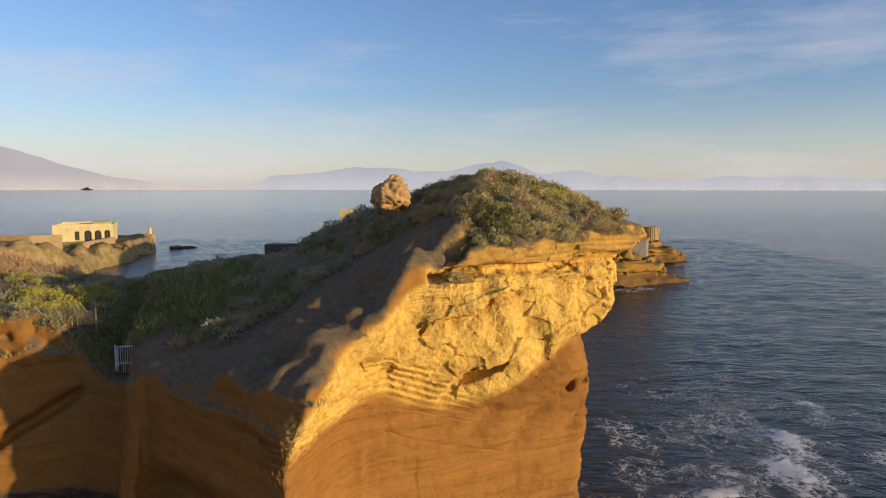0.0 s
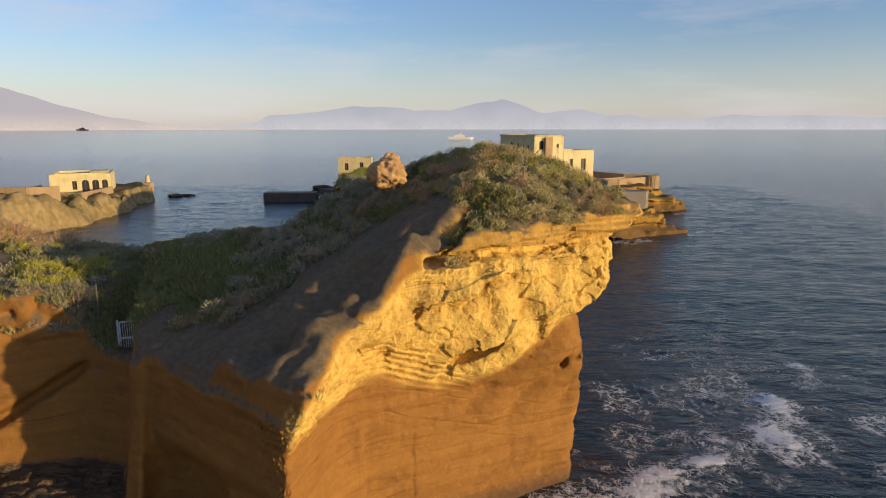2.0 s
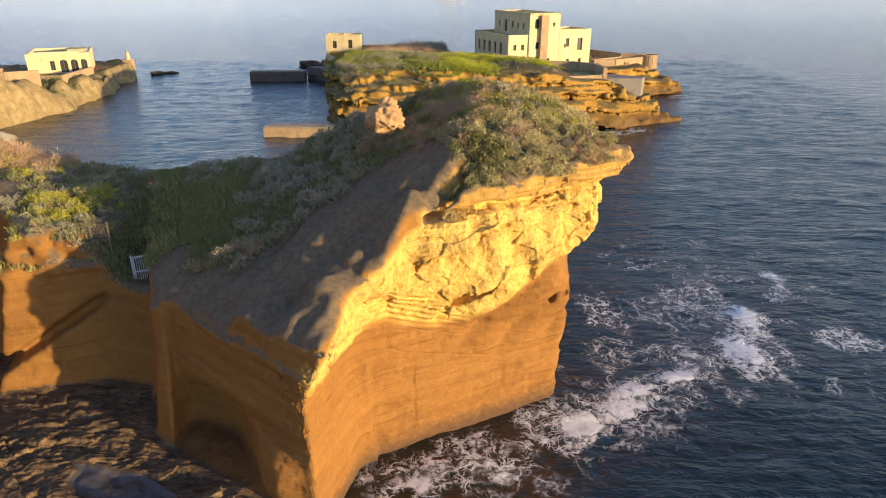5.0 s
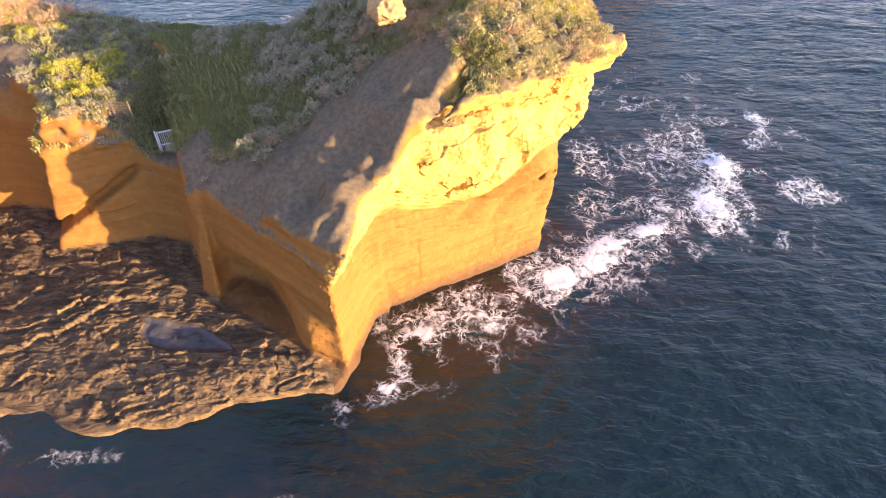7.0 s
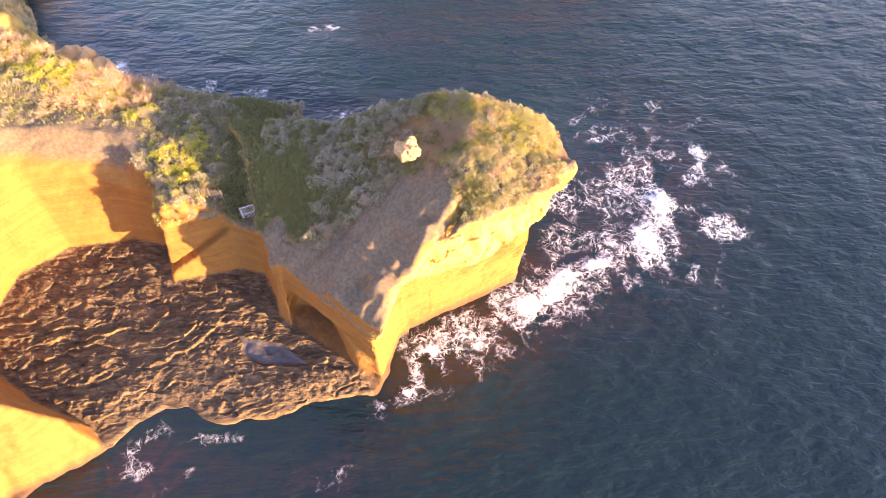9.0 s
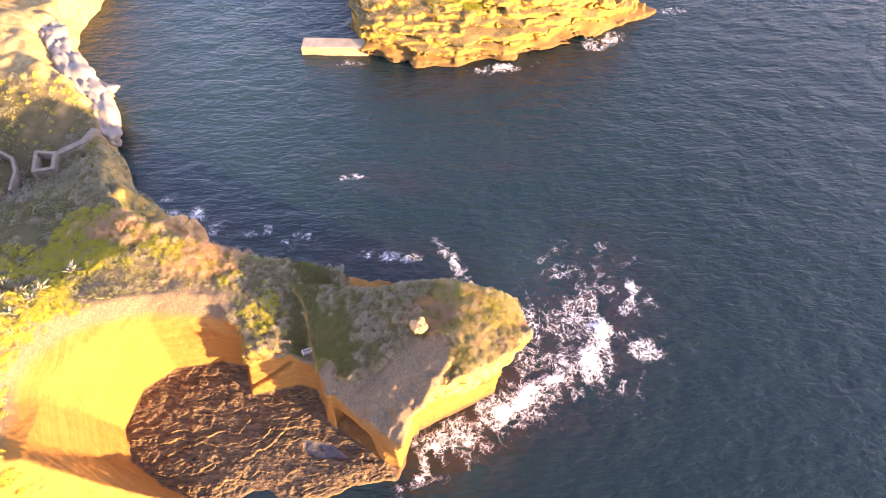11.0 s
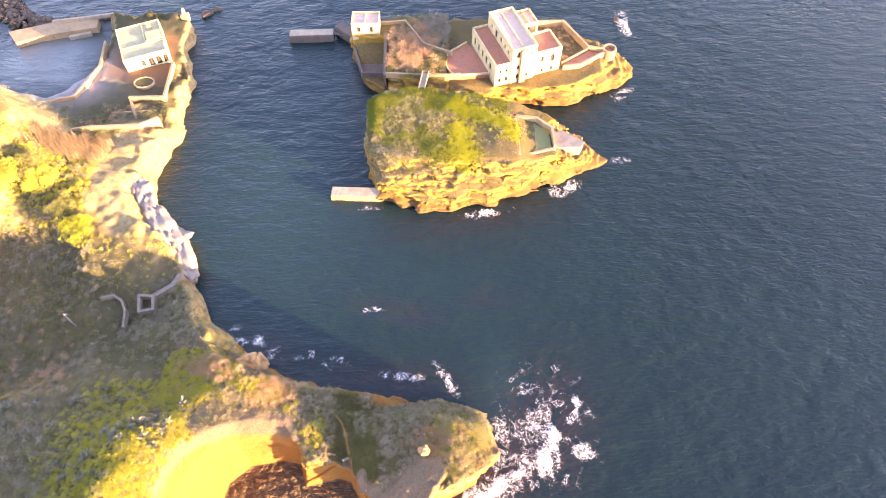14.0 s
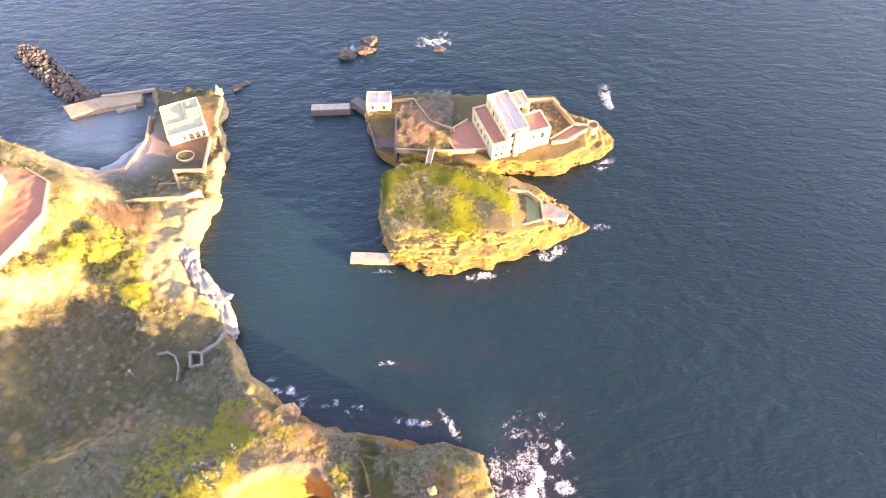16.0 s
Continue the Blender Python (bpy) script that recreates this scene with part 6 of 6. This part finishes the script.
# ---- plants ----
M_LEAF_BROWN = leaf_material("brown_scrub_leaves", (0.27, 0.235, 0.17), (0.44, 0.39, 0.30), (0.24, 0.23, 0.13))
M_LEAF_OLIVE = leaf_material("olive_leaves", (0.40, 0.34, 0.15), (0.57, 0.48, 0.23), (0.40, 0.36, 0.14))
def leaf_cloud(n, seed, kind):
    """One plant as an array of leaf quads, unit size, standing at the origin."""
    r = np.random.default_rng(seed)
    if kind in ("shrub", "clump"):
        u, v = r.random(n), r.random(n)
        th, ph = 2 * np.pi * u, np.arccos(1 - 1.0 * v)
        rad = 0.5 * (0.55 + 0.45 * r.random(n) ** 0.5) * (1 + 0.35 * np.sin(3 * th + seed) * np.sin(2 * ph))
        c = np.stack([rad * np.sin(ph) * np.cos(th), rad * np.sin(ph) * np.sin(th), 0.9 * rad * np.cos(ph) + 0.06], 1)
        d = c - np.array([0, 0, -0.1]) + 0.35 * r.normal(size=(n, 3))
        ln, wd = (0.14, 0.022) if kind == "shrub" else (0.14, 0.036)
    elif kind == "grass":
        c = np.stack([*(0.5 * r.normal(size=(2, n)) * 0.5), 0.0 * r.random(n)], 1)
        d = np.stack([*(0.45 * r.normal(size=(2, n))), np.ones(n)], 1)
        ln, wd = 0.42, 0.045
    elif kind == "twigs":
        th = 2 * np.pi * r.random(n)
        out = 1.5 * r.random(n) ** 0.6
        d = np.stack([np.cos(th) * out, np.sin(th) * out, 0.9 - 0.35 * out], 1) + 0.25 * r.normal(size=(n, 3))
        s = 0.1 + 0.6 * r.random(n)[:, None]
        c = np.abs(d * np.array([0, 0, 1])) * s * 0.5 + d * s * np.array([0.5, 0.5, 0.3])
        ln, wd = 0.20, 0.011
    elif kind == "agave":
        th = np.arange(n) * 2.4
        ph = np.radians(15 + 70 * np.arange(n) / n)
        d = np.stack([np.cos(th) * np.sin(ph), np.sin(th) * np.sin(ph), np.cos(ph) + 0.1], 1)
        c = d * 0.05
        ln, wd = 0.75, 0.075
    else:
        c = np.stack([*(r.random((2, n)) - 0.5), 0 * r.random(n)], 1)
        d = np.stack([*(0.12 * r.normal(size=(2, n))), np.ones(n)], 1)
        ln, wd = 1.0, 0.02
    d = d / np.linalg.norm(d, axis=1, keepdims=True)
    side = np.cross(d, r.normal(size=(n, 3)))
    side = side / np.maximum(np.linalg.norm(side, axis=1, keepdims=True), 1e-6)
    k = (ln * (0.7 + 0.6 * r.random(n)))[:, None]
    s = side * wd * (0.7 + 0.6 * r.random(n))[:, None]
    droop = np.array([0, 0, -0.18]) * k * (kind == "agave")
    quad = np.stack([c, c + d * k * 0.45 + s, c + d * k + droop, c + d * k * 0.45 - s], 1)
    return quad


def scatter(places, sizes, templates, seed, squash=1.0):
    r = np.random.default_rng(seed)
    n = len(places)
    pick = r.integers(0, len(templates), n)
    turn = r.random(n) * 2 * np.pi
    out = []
    for k, t in enumerate(templates):
        m = pick == k
        c, s = np.cos(turn[m]), np.sin(turn[m])
        z = 0 * c
        rot = np.stack([np.stack([c, -s, z], 1), np.stack([s, c, z], 1), np.stack([z, z, z + squash], 1)], 1) * sizes[m][:, None, None]
        q = np.einsum("nij,lqj->nlqi", rot, t) + places[m][:, None, None, :]
        out.append(q.reshape(-1, 3))
    v = np.concatenate(out)
    return v, np.arange(len(v)).reshape(-1, 4)


def plants(name, label, places, sizes, kind, count, mat, seed, squash=1.0, category="shrubs"):
    t = [leaf_cloud(count, seed * 10 + i, kind) for i in range(5)]
    v, q = scatter(places, sizes, t, seed, squash)
    return tagged(new(name, mesh_of(name, v, q, [mat], False)), label, category, kind="stuff")


def pick_from(verts, normals, weight, n, seed):
    r = np.random.default_rng(seed)
    w = np.clip(weight, 0, None) * np.clip(normals[:, 2], 0, 1)
    i = r.choice(len(verts), size=n, p=w / w.sum())
    return verts[i] + np.concatenate([r.normal(size=(n, 2)) * 0.12, np.full((n, 1), -0.05)], 1), r


hx, hy, hz = head_v.T
# open earth on the long slope
OPEN = [(-15.4, 29.6), (-13.9, 31.5), (-9.4, 31.8), (-6.8, 33.2), (-4.4, 34.7), (-0.6, 35.7), (0.7, 35.0), (0.9, 31), (-1.3, 27), (-5, 22.5), (-9, 22)]
bare = step01(-0.5, 0.5, poly_sdf(OPEN, hx, hy) + 0.5 * fbm(hx, hy, 0, 0.6, 3, 302))
on_top = (head_n[:, 2] > 0.45) & (hz > 6.5) & (np.abs(top_height(hx, hy) - hz) < 1.8)
clear = step01(0.7, 1.5, np.hypot((hx + 14.9) / 1.4, (hy - 31.8) / 2.2))
on_top = on_top & (clear > 0.4)
grass_zone = step01(-11.0, -13.0, hx + 0.4 * np.sin(hy) + 0.12 * (hy - 36)) * (hy < 46.5) * on_top * (1 - bare)
east_zone = step01(-3.4, -1.2, hx) * (hx < 9.6) * (hy > 29.5) * (hy < 42.5) * on_top * (1 - bare)
# dry brown brow of the summit
brow = np.exp(-((hx - 0.2) / 2.0) ** 2 - ((hy - 37.0) / 1.6) ** 2)
east_green = east_zone * (1 - 0.25 * step01(0.3, 0.7, brow))
back_zone = (hz > 1.6) * (head_n[:, 2] > 0.12) * (hy > 40)
mid_zone = on_top * (hx < -1.5) * step01(-12.2, -10.8, hx) * (1 - bare)
patchy = step01(-0.25, 0.25, fbm(hx, hy, hz, 0.35, 3, 300))
rimzone = on_top * step01(0.9, 0.2, np.abs(poly_sdf(OPEN, hx, hy))) * (hx < -4) * step01(-15.5, -13.5, hx)

p, r = pick_from(head_v, head_n, grass_zone * 2.0 + 0.35 * mid_zone * (1 - patchy) + 0.25 * back_zone + 0.3 * east_zone * (1 - patchy), 13000, 1)
plants("headland_grass", "dense green grass on the headland block", p, r.uniform(0.4, 0.75, len(p)), "grass", 18, M_GRASS, 1, category="grass")
p, r = pick_from(head_v, head_n, mid_zone * (0.4 + patchy) + 0.9 * back_zone + 0.05 * grass_zone + rimzone * 0.5 + 0.2 * east_green, 720, 2)
plants("grey_scrub", "grey-leaved low scrub on the headland", p, r.uniform(0.5, 1.25, len(p)), "shrub", 380, M_LEAF_GREY, 2)
p, r = pick_from(head_v, head_n, east_green * (1.1 - patchy) + 0.25 * back_zone, 230, 3)
plants("green_scrub", "dark green low scrub on the headland", p, r.uniform(0.5, 1.15, len(p)), "shrub", 420, M_LEAF_GREEN, 3)
p, r = pick_from(head_v, head_n, east_green * (0.6 + patchy), 560, 4)
plants("olive_scrub", "dry olive-yellow scrub on the summit", p, r.uniform(0.45, 1.0, len(p)), "shrub", 340, M_LEAF_OLIVE, 4)
p, r = pick_from(head_v, head_n, east_zone * step01(3, 5.5, hz - 12.5) * (hx < 5) * 0.5 + 0.35 * east_zone * step01(6.5, 9, hx) + 0.2 * rimzone + on_top * 1.2 * brow + on_top * 1.2 * np.exp(-(((hx + 2.5) / 1.6) ** 2 + ((hy - 38.6) / 1.4) ** 2)), 380, 5)
plants("rust_scrub", "rust-brown dry scrub on the summit", p, r.uniform(0.5, 1.05, len(p)), "twigs", 420, M_LEAF_RUST, 5)

p, r = pick_from(head_v, head_n, on_top * brow ** 1.5, 70, 13)
plants("brown_scrub", "dense rust-brown scrub on the brow of the summit", p, r.uniform(0.5, 1.1, len(p)), "shrub", 380, M_LEAF_RUST, 13)
p, r = pick_from(head_v, head_n, east_green * (0.3 + patchy) * step01(34, 37, hy), 420, 11)
plants("summit_spurge", "yellow-green spurge on the sunny summit", p, r.uniform(0.4, 0.85, len(p)), "clump", 170, M_LEAF_YELLOW, 11)

bx_, by_, bz_ = bay_v.T
on_bay = ((bay_n[:, 2] > 0.5) & (bz_ > 7.0)) | ((bay_n[:, 2] > 0.2) & (by_ > 49) & (bz_ > 1.8))
far_slope = step01(-27, -33, bx_)
brink = 1 - step01(-28, -30, bx_) * step01(7.6, 5.6, -poly_sdf(BAY, bx_, by_)) * (by_ < 50)
gold = np.exp(-(((bx_ + 24.8) / 2.0) ** 2 + ((by_ - 40.2) / 2.6) ** 2)) + 1.1 * far_slope * step01(-0.25, 0.2, fbm(bx_, by_, 0, 0.12, 3, 310)) * step01(60, 55, by_)
p, r = pick_from(bay_v, bay_n, on_bay * gold * brink, 5200, 6)
plants("spurge", "yellow-green spurge cushions on the cliff top", p, r.uniform(0.45, 0.95, len(p)), "clump", 170, M_LEAF_YELLOW, 6)
p, r = pick_from(bay_v, bay_n, on_bay * brink * (0.25 + 0.6 * step01(0, 0.3, fbm(bx_, by_, 0, 0.2, 3, 311))) * (1 - 0.85 * step01(-21.5, -20.5, bx_)), 800, 7)
plants("cliff_top_scrub", "mixed grey scrub on the cliff top", p, r.uniform(0.45, 1.1, len(p)), "shrub", 190, M_LEAF_GREY, 7)
p, r = pick_from(bay_v, bay_n, on_bay * brink * (1.0 + 5.0 * step01(-21.5, -20.0, bx_) * step01(35.0, 36.5, by_)) * (1 - 0.9 * step01(-19.0, -18.0, bx_) * step01(36.0, 35.0, by_)), 8500, 8)
plants("cliff_top_grass", "rough grass on the cliff top", p, r.uniform(0.45, 0.9, len(p)), "grass", 14, M_GRASS, 8, category="grass")
p, r = pick_from(bay_v, bay_n, on_bay * (np.exp(-(((bx_ + 33.5) / 3.2) ** 2 + ((by_ - 50) / 3.0) ** 2)) + np.exp(-(((bx_ + 47) / 4.5) ** 2 + ((by_ - 54) / 2.2) ** 2))), 230, 9)
plants("dry_bushes", "pinkish dry leafless bushes on the cliff edge", p, r.uniform(0.9, 1.8, len(p)), "twigs", 480, M_LEAF_RUST, 9)

gm = (gr_z > 2.2) & (gr_steep < 2.0) & ~((gr_x > -56) & (gr_y > 7) & (gr_y < 63)) & (gr_y > 15) & (gr_y < 137) & (gr_x > -135)
gm &= ~((gr_x < -110) & (gr_y > 90) & (gr_y < 123)) & ~((gr_sho < 12) & (gr_y > 88) & (gr_y < 130))


def ground_places(n, seed, weight):
    r = np.random.default_rng(seed)
    x, y, z = gr_x[gm], gr_y[gm], gr_z[gm]
    w = np.clip(weight(x, y), 1e-9, None)
    i = r.choice(len(x), size=n, p=w / w.sum())
    return np.stack([x[i] + r.uniform(-.5, .5, n), y[i] + r.uniform(-.5, .5, n), z[i] - 0.1], 1), r


def steep_places(n, seed):
    """Plants that hang on the steep shore between the two bays."""
    r = np.random.default_rng(seed)
    m = (gr_z > 0.9) & (gr_z < 9) & (gr_x > -66) & (gr_x < -40) & (gr_y > 58) & (gr_y < 80) & (gr_sho < 9)
    i = r.integers(0, m.sum(), n)
    return np.stack([gr_x[m][i] + r.uniform(-.4, .4, n), gr_y[m][i] + r.uniform(-.4, .4, n), gr_z[m][i] - 0.1], 1), r


p, r = steep_places(420, 26)
plants("shore_scrub", "grey and cream scrub hanging over the shore", p, r.uniform(0.6, 1.4, len(p)), "shrub", 160, M_LEAF_GREY, 26)
p, r = steep_places(700, 27)
plants("shore_grass", "green grass on the steep shore", p, r.uniform(0.6, 1.1, len(p)), "grass", 14, M_GRASS, 27, category="grass")
p, r = ground_places(3400, 20, lambda x, y: 0.3 + step01(-0.1, 0.3, fbm(x, y, 0, 0.09, 3, 320)))
plants("slope_scrub", "grey-brown scrub on the shaded slope", p, r.uniform(0.7, 1.9, len(p)), "shrub", 90, M_LEAF_BROWN, 20)
p, r = ground_places(1800, 21, lambda x, y: 0.15 + step01(0.0, 0.3, fbm(x, y, 0, 0.07, 3, 321)))
plants("slope_green", "dark green scrub on the slope", p, r.uniform(0.7, 2.0, len(p)), "shrub", 90, M_LEAF_GREEN, 21)
p, r = ground_places(3200, 22, lambda x, y: 1.5 * step01(-74, -62, x) * (y < 52) + step01(90, 98, y) * step01(120, 108, y) * 1.2 + 0.4 * np.exp(-((x + 76) ** 2 + (y - 93) ** 2) / 120))
plants("slope_spurge", "yellow-green spurge and grass in the sun", p, r.uniform(0.5, 1.2, len(p)), "clump", 140, M_LEAF_YELLOW, 22)
p, r = ground_places(5000, 23, lambda x, y: 0.4 + step01(-0.2, 0.2, fbm(x, y, 0, 0.1, 3, 323)))
plants("slope_grass", "rough grass tufts on the slope", p, r.uniform(0.8, 1.6, len(p)), "grass", 8, M_GRASS, 23, category="grass")
p, r = ground_places(150, 24, lambda x, y: np.exp(-((x + 80) ** 2 + (y - 53) ** 2) / 40) + 0.5 * np.exp(-((x + 90) ** 2 + (y - 60) ** 2) / 150) + np.exp(-((x + 92) ** 2 + (y - 132) ** 2) / 40))
plants("dry_thicket", "pale leafless thicket on the slope", p, r.uniform(1.0, 2.2, len(p)), "twigs", 220, M_LEAF_RUST, 24)
p, r = ground_places(420, 25, lambda x, y: np.exp(-((x + 91) / 9) ** 4 - ((y - 115.5) / 3.2) ** 4))
plants("reed_bed", "dense bed of pale dry reeds", p, r.uniform(1.8, 3.0, len(p)), "reeds", 26, leaf_material("dry_reeds", (0.20, 0.145, 0.09), (0.30, 0.22, 0.14), (0.22, 0.16, 0.10)), 25, category="reeds")

i1 = (i1_n[:, 2] > 0.6) & (i1_v[:, 2] > 6)
ix, iy = i1_v[:, 0], i1_v[:, 1]
wig = 3.5 * fbm(ix, iy, 0, 0.15, 3, 330)
green1 = step01(13, 5, ix + wig) * step01(109, 113, iy + wig) + step01(20, 14, ix + wig) * step01(121, 126, iy + wig)
p, r = pick_from(i1_v, i1_n, i1 * green1 * (0.15 + step01(-0.35, 0.1, fbm(ix, iy, 0, 0.16, 3, 331))), 9000, 30)
plants("islet_grass", "bright green grass on the islet top", p, r.uniform(0.7, 1.3, len(p)), "grass", 12, leaf_material("bright_grass", (0.20, 0.24, 0.025), (0.32, 0.33, 0.05), (0.26, 0.27, 0.035)), 30, category="grass")
strip = np.exp(-(((ix - 9.5) * 0.42 + (iy - 128.0) * 0.91) / 2.2) ** 2) * step01(0, 4, ix) * step01(21, 18, ix) + np.exp(-((ix - 6.0 + 0.15 * (iy - 116)) / 2.6) ** 2) * step01(108, 111, iy) * step01(125, 121, iy) + 0.8 * np.exp(-((ix - 19) ** 2 + (iy - 121) ** 2) / 6)
p, r = pick_from(i1_v, i1_n, i1 * strip, 2600, 36)
plants("islet_spurge", "vivid yellow-green spurge along the islet ridge", p, r.uniform(0.6, 1.1, len(p)), "clump", 60, leaf_material("vivid_spurge", (0.34, 0.36, 0.015), (0.50, 0.50, 0.03), (0.42, 0.43, 0.02)), 36)
p, r = pick_from(i1_v, i1_n, i1 * (0.35 + step01(4, -4, ix)) * step01(106, 109, iy) * (0.2 + step01(0.1, -0.2, fbm(ix, iy, 0, 0.16, 3, 331))), 900, 31)
plants("islet_scrub", "grey-green scrub on the islet top", p, r.uniform(0.6, 1.6, len(p)), "shrub", 60, M_LEAF_GREY, 31)
i2 = (i2_n[:, 2] > 0.6) & (i2_v[:, 2] > 6)
jx, jy = i2_v[:, 0], i2_v[:, 1]
p, r = pick_from(i2_v, i2_n, i2 * step01(2, -1, jx) * step01(-15.5, -14, jx), 300, 32)
plants("garden_bushes", "overgrown green garden bushes on the islet", p, r.uniform(1.0, 2.4, len(p)), "shrub", 90, M_LEAF_GREEN, 32)
p, r = pick_from(i2_v, i2_n, i2 * np.exp(-((jx + 8) / 6) ** 2 - ((jy - 157) / 7) ** 2), 230, 33)
plants("garden_dry_bushes", "pinkish dry bushes in the islet garden", p, r.uniform(1.7, 3.6, len(p)), "twigs", 240, M_LEAF_RUST, 33)
p, r = pick_from(i2_v, i2_n, i2 * np.exp(-((jx - 0.5) / 4.5) ** 2 - ((jy - 165) / 5) ** 2), 120, 35)
plants("garden_grey_bushes", "tall grey leafless bushes behind the villa", p, r.uniform(1.6, 3.4, len(p)), "twigs", 240, M_LEAF_BROWN, 35)
p, r = pick_from(i2_v, i2_n, (i2_v[:, 2] > 4) * np.exp(-((jx - 35) / 4) ** 2 - ((jy - 161) / 6) ** 2), 130, 34)
plants("court_bushes", "dry bushes in the walled court", p, r.uniform(1.0, 2.2, len(p)), "twigs", 220, M_LEAF_RUST, 34)


# single plants that can be told apart
def tree(x, y, height, spread, seed, mat, label, name="tree"):
    z = float(ground_at(np.array(x), np.array(y))) - 0.1
    t = thing(name, label, "tree", pose(x, y, z))
    r = np.random.default_rng(seed)
    bm = bmesh.new()
    bmesh.ops.create_cone(bm, cap_ends=True, segments=8, radius1=0.05 * height, radius2=0.02 * height, depth=height * 0.6, matrix=Matrix.Translation((0, 0, height * 0.3)))
    part("trunk", bm, M_WOODGREY, t)
    tips = []
    for k in range(6):
        a = k * 1.05 + r.random()
        tip = Vector((math.cos(a) * spread * 0.55, math.sin(a) * spread * 0.55, height * r.uniform(0.55, 0.85)))
        bm = bmesh.new()
        bmesh.ops.create_cone(bm, cap_ends=True, segments=6, radius1=0.022 * height, radius2=0.008 * height, depth=1.0)
        base = Vector((0, 0, height * 0.35))
        way = tip - base
        bm.transform(Matrix.Translation((base + tip) / 2) @ way.to_track_quat("Z", "Y").to_matrix().to_4x4() @ Matrix.Diagonal((1, 1, way.length, 1)))
        part("limb", bm, M_WOODGREY, t)
        tips.append(tip)
    tips.append(Vector((0, 0, height * 0.85)))
    places = np.array([[*(tp + Vector(r.normal(size=3)) * spread * 0.18)] for tp in tips for _ in range(7)])
    v, q = scatter(places, r.uniform(0.35, 0.6, len(places)) * spread, [leaf_cloud(130, seed + i, "clump") for i in range(3)], seed)
    part_me = mesh_of("crown", v, q, [mat], False)
    ob = new("crown", part_me)
    ob.parent = t
    return t


for i, (x, y, h, s) in enumerate(((-100, 105, 4.6, 5.0), (-104.5, 99.5, 4.8, 5.5), (-110, 96, 4.5, 5.2), (-97, 101, 3.6, 4.0), (-116, 94, 4.6, 5.0))):
    tree(x, y, h, s, 400 + i, M_LEAF_YELLOW if i % 2 else M_LEAF_GREEN, "broad low evergreen tree on the hillside")
tree(-85.4, 88.8, 3.2, 4.6, 420, leaf_material("lime_leaves", (0.22, 0.26, 0.02), (0.36, 0.36, 0.04), (0.26, 0.28, 0.03)), "bright lime-green round bush on the slope", "round_bush")
tree(-90.0, 94.6, 3.0, 3.4, 421, M_LEAF_GREEN, "dark green bush beside the path", "round_bush")


def agave(x, y, z, size, seed):
    q = leaf_cloud(30, seed, "agave") * size
    v = q.reshape(-1, 3)
    me = mesh_of("agave", v, np.arange(len(v)).reshape(-1, 4), [M_LEAF_PALE], False)
    ob = new("agave", me)
    ob.matrix_world = pose(x, y, z)
    return tagged(ob, "pale grey-green agave rosette on the slope", "agave", "agaves on the slope")


rng = np.random.default_rng(77)
for i in range(46):
    cx, cy = ((-58, 38), (-62, 47), (-52, 39), (-62, 30), (-82, 45))[i % 5]
    x, y = cx + rng.normal() * 3.2, cy + rng.normal() * 2.6
    if x > -57:
        d = (bay_v[:, 0] - x) ** 2 + (bay_v[:, 1] - y) ** 2
        near = d < 0.25
        z = float(bay_v[near, 2].max()) if near.any() else float(ground_at(np.array(x), np.array(y)))
    else:
        z = float(ground_at(np.array(x), np.array(y)))
    agave(x, y, z - 0.1, rng.uniform(1.2, 2.2), 500 + i)


# ---- boats on the gulf ----
def ship(name, label, x, y, length, mats):
    t = thing(name, label, "ship", pose(x, y, 0))
    bm = bmesh.new()
    pts = [(-0.5, -0.5), (0.36, -0.5), (0.5, 0.0), (0.36, 0.5), (-0.5, 0.5)]
    lo = [bm.verts.new((px * length * 0.94, py * length * 0.15, -1)) for px, py in pts]
    hi = [bm.verts.new((px * length, py * length * 0.18, length * 0.09)) for px, py in pts]
    bm.faces.new(lo[::-1])
    bm.faces.new(hi)
    for i in range(5):
        bm.faces.new((lo[i], lo[(i + 1) % 5], hi[(i + 1) % 5], hi[i]))
    part("hull", bm, mats[0], t)
    part("cabin", box(-0.28 * length, 0.16 * length, -0.06 * length, 0.06 * length, length * 0.09 + 0.01, length * 0.17), mats[1], t)
    part("bridge_deck", box(-0.12 * length, 0.08 * length, -0.05 * length, 0.05 * length, length * 0.17 + 0.01, length * 0.22), mats[1], t)
    part("mast", box(-0.02 * length, 0.0, -0.01 * length, 0.01 * length, length * 0.22, length * 0.32, 0.0), mats[1], t)


ship("motor_yacht", "white motor yacht out on the gulf", 28, 1010, 40, (M_HULL, M_HULL))
ship("freighter", "dark low freighter near the far coast", -2080, 3750, 70, (M_DARKHULL, M_DARKHULL))
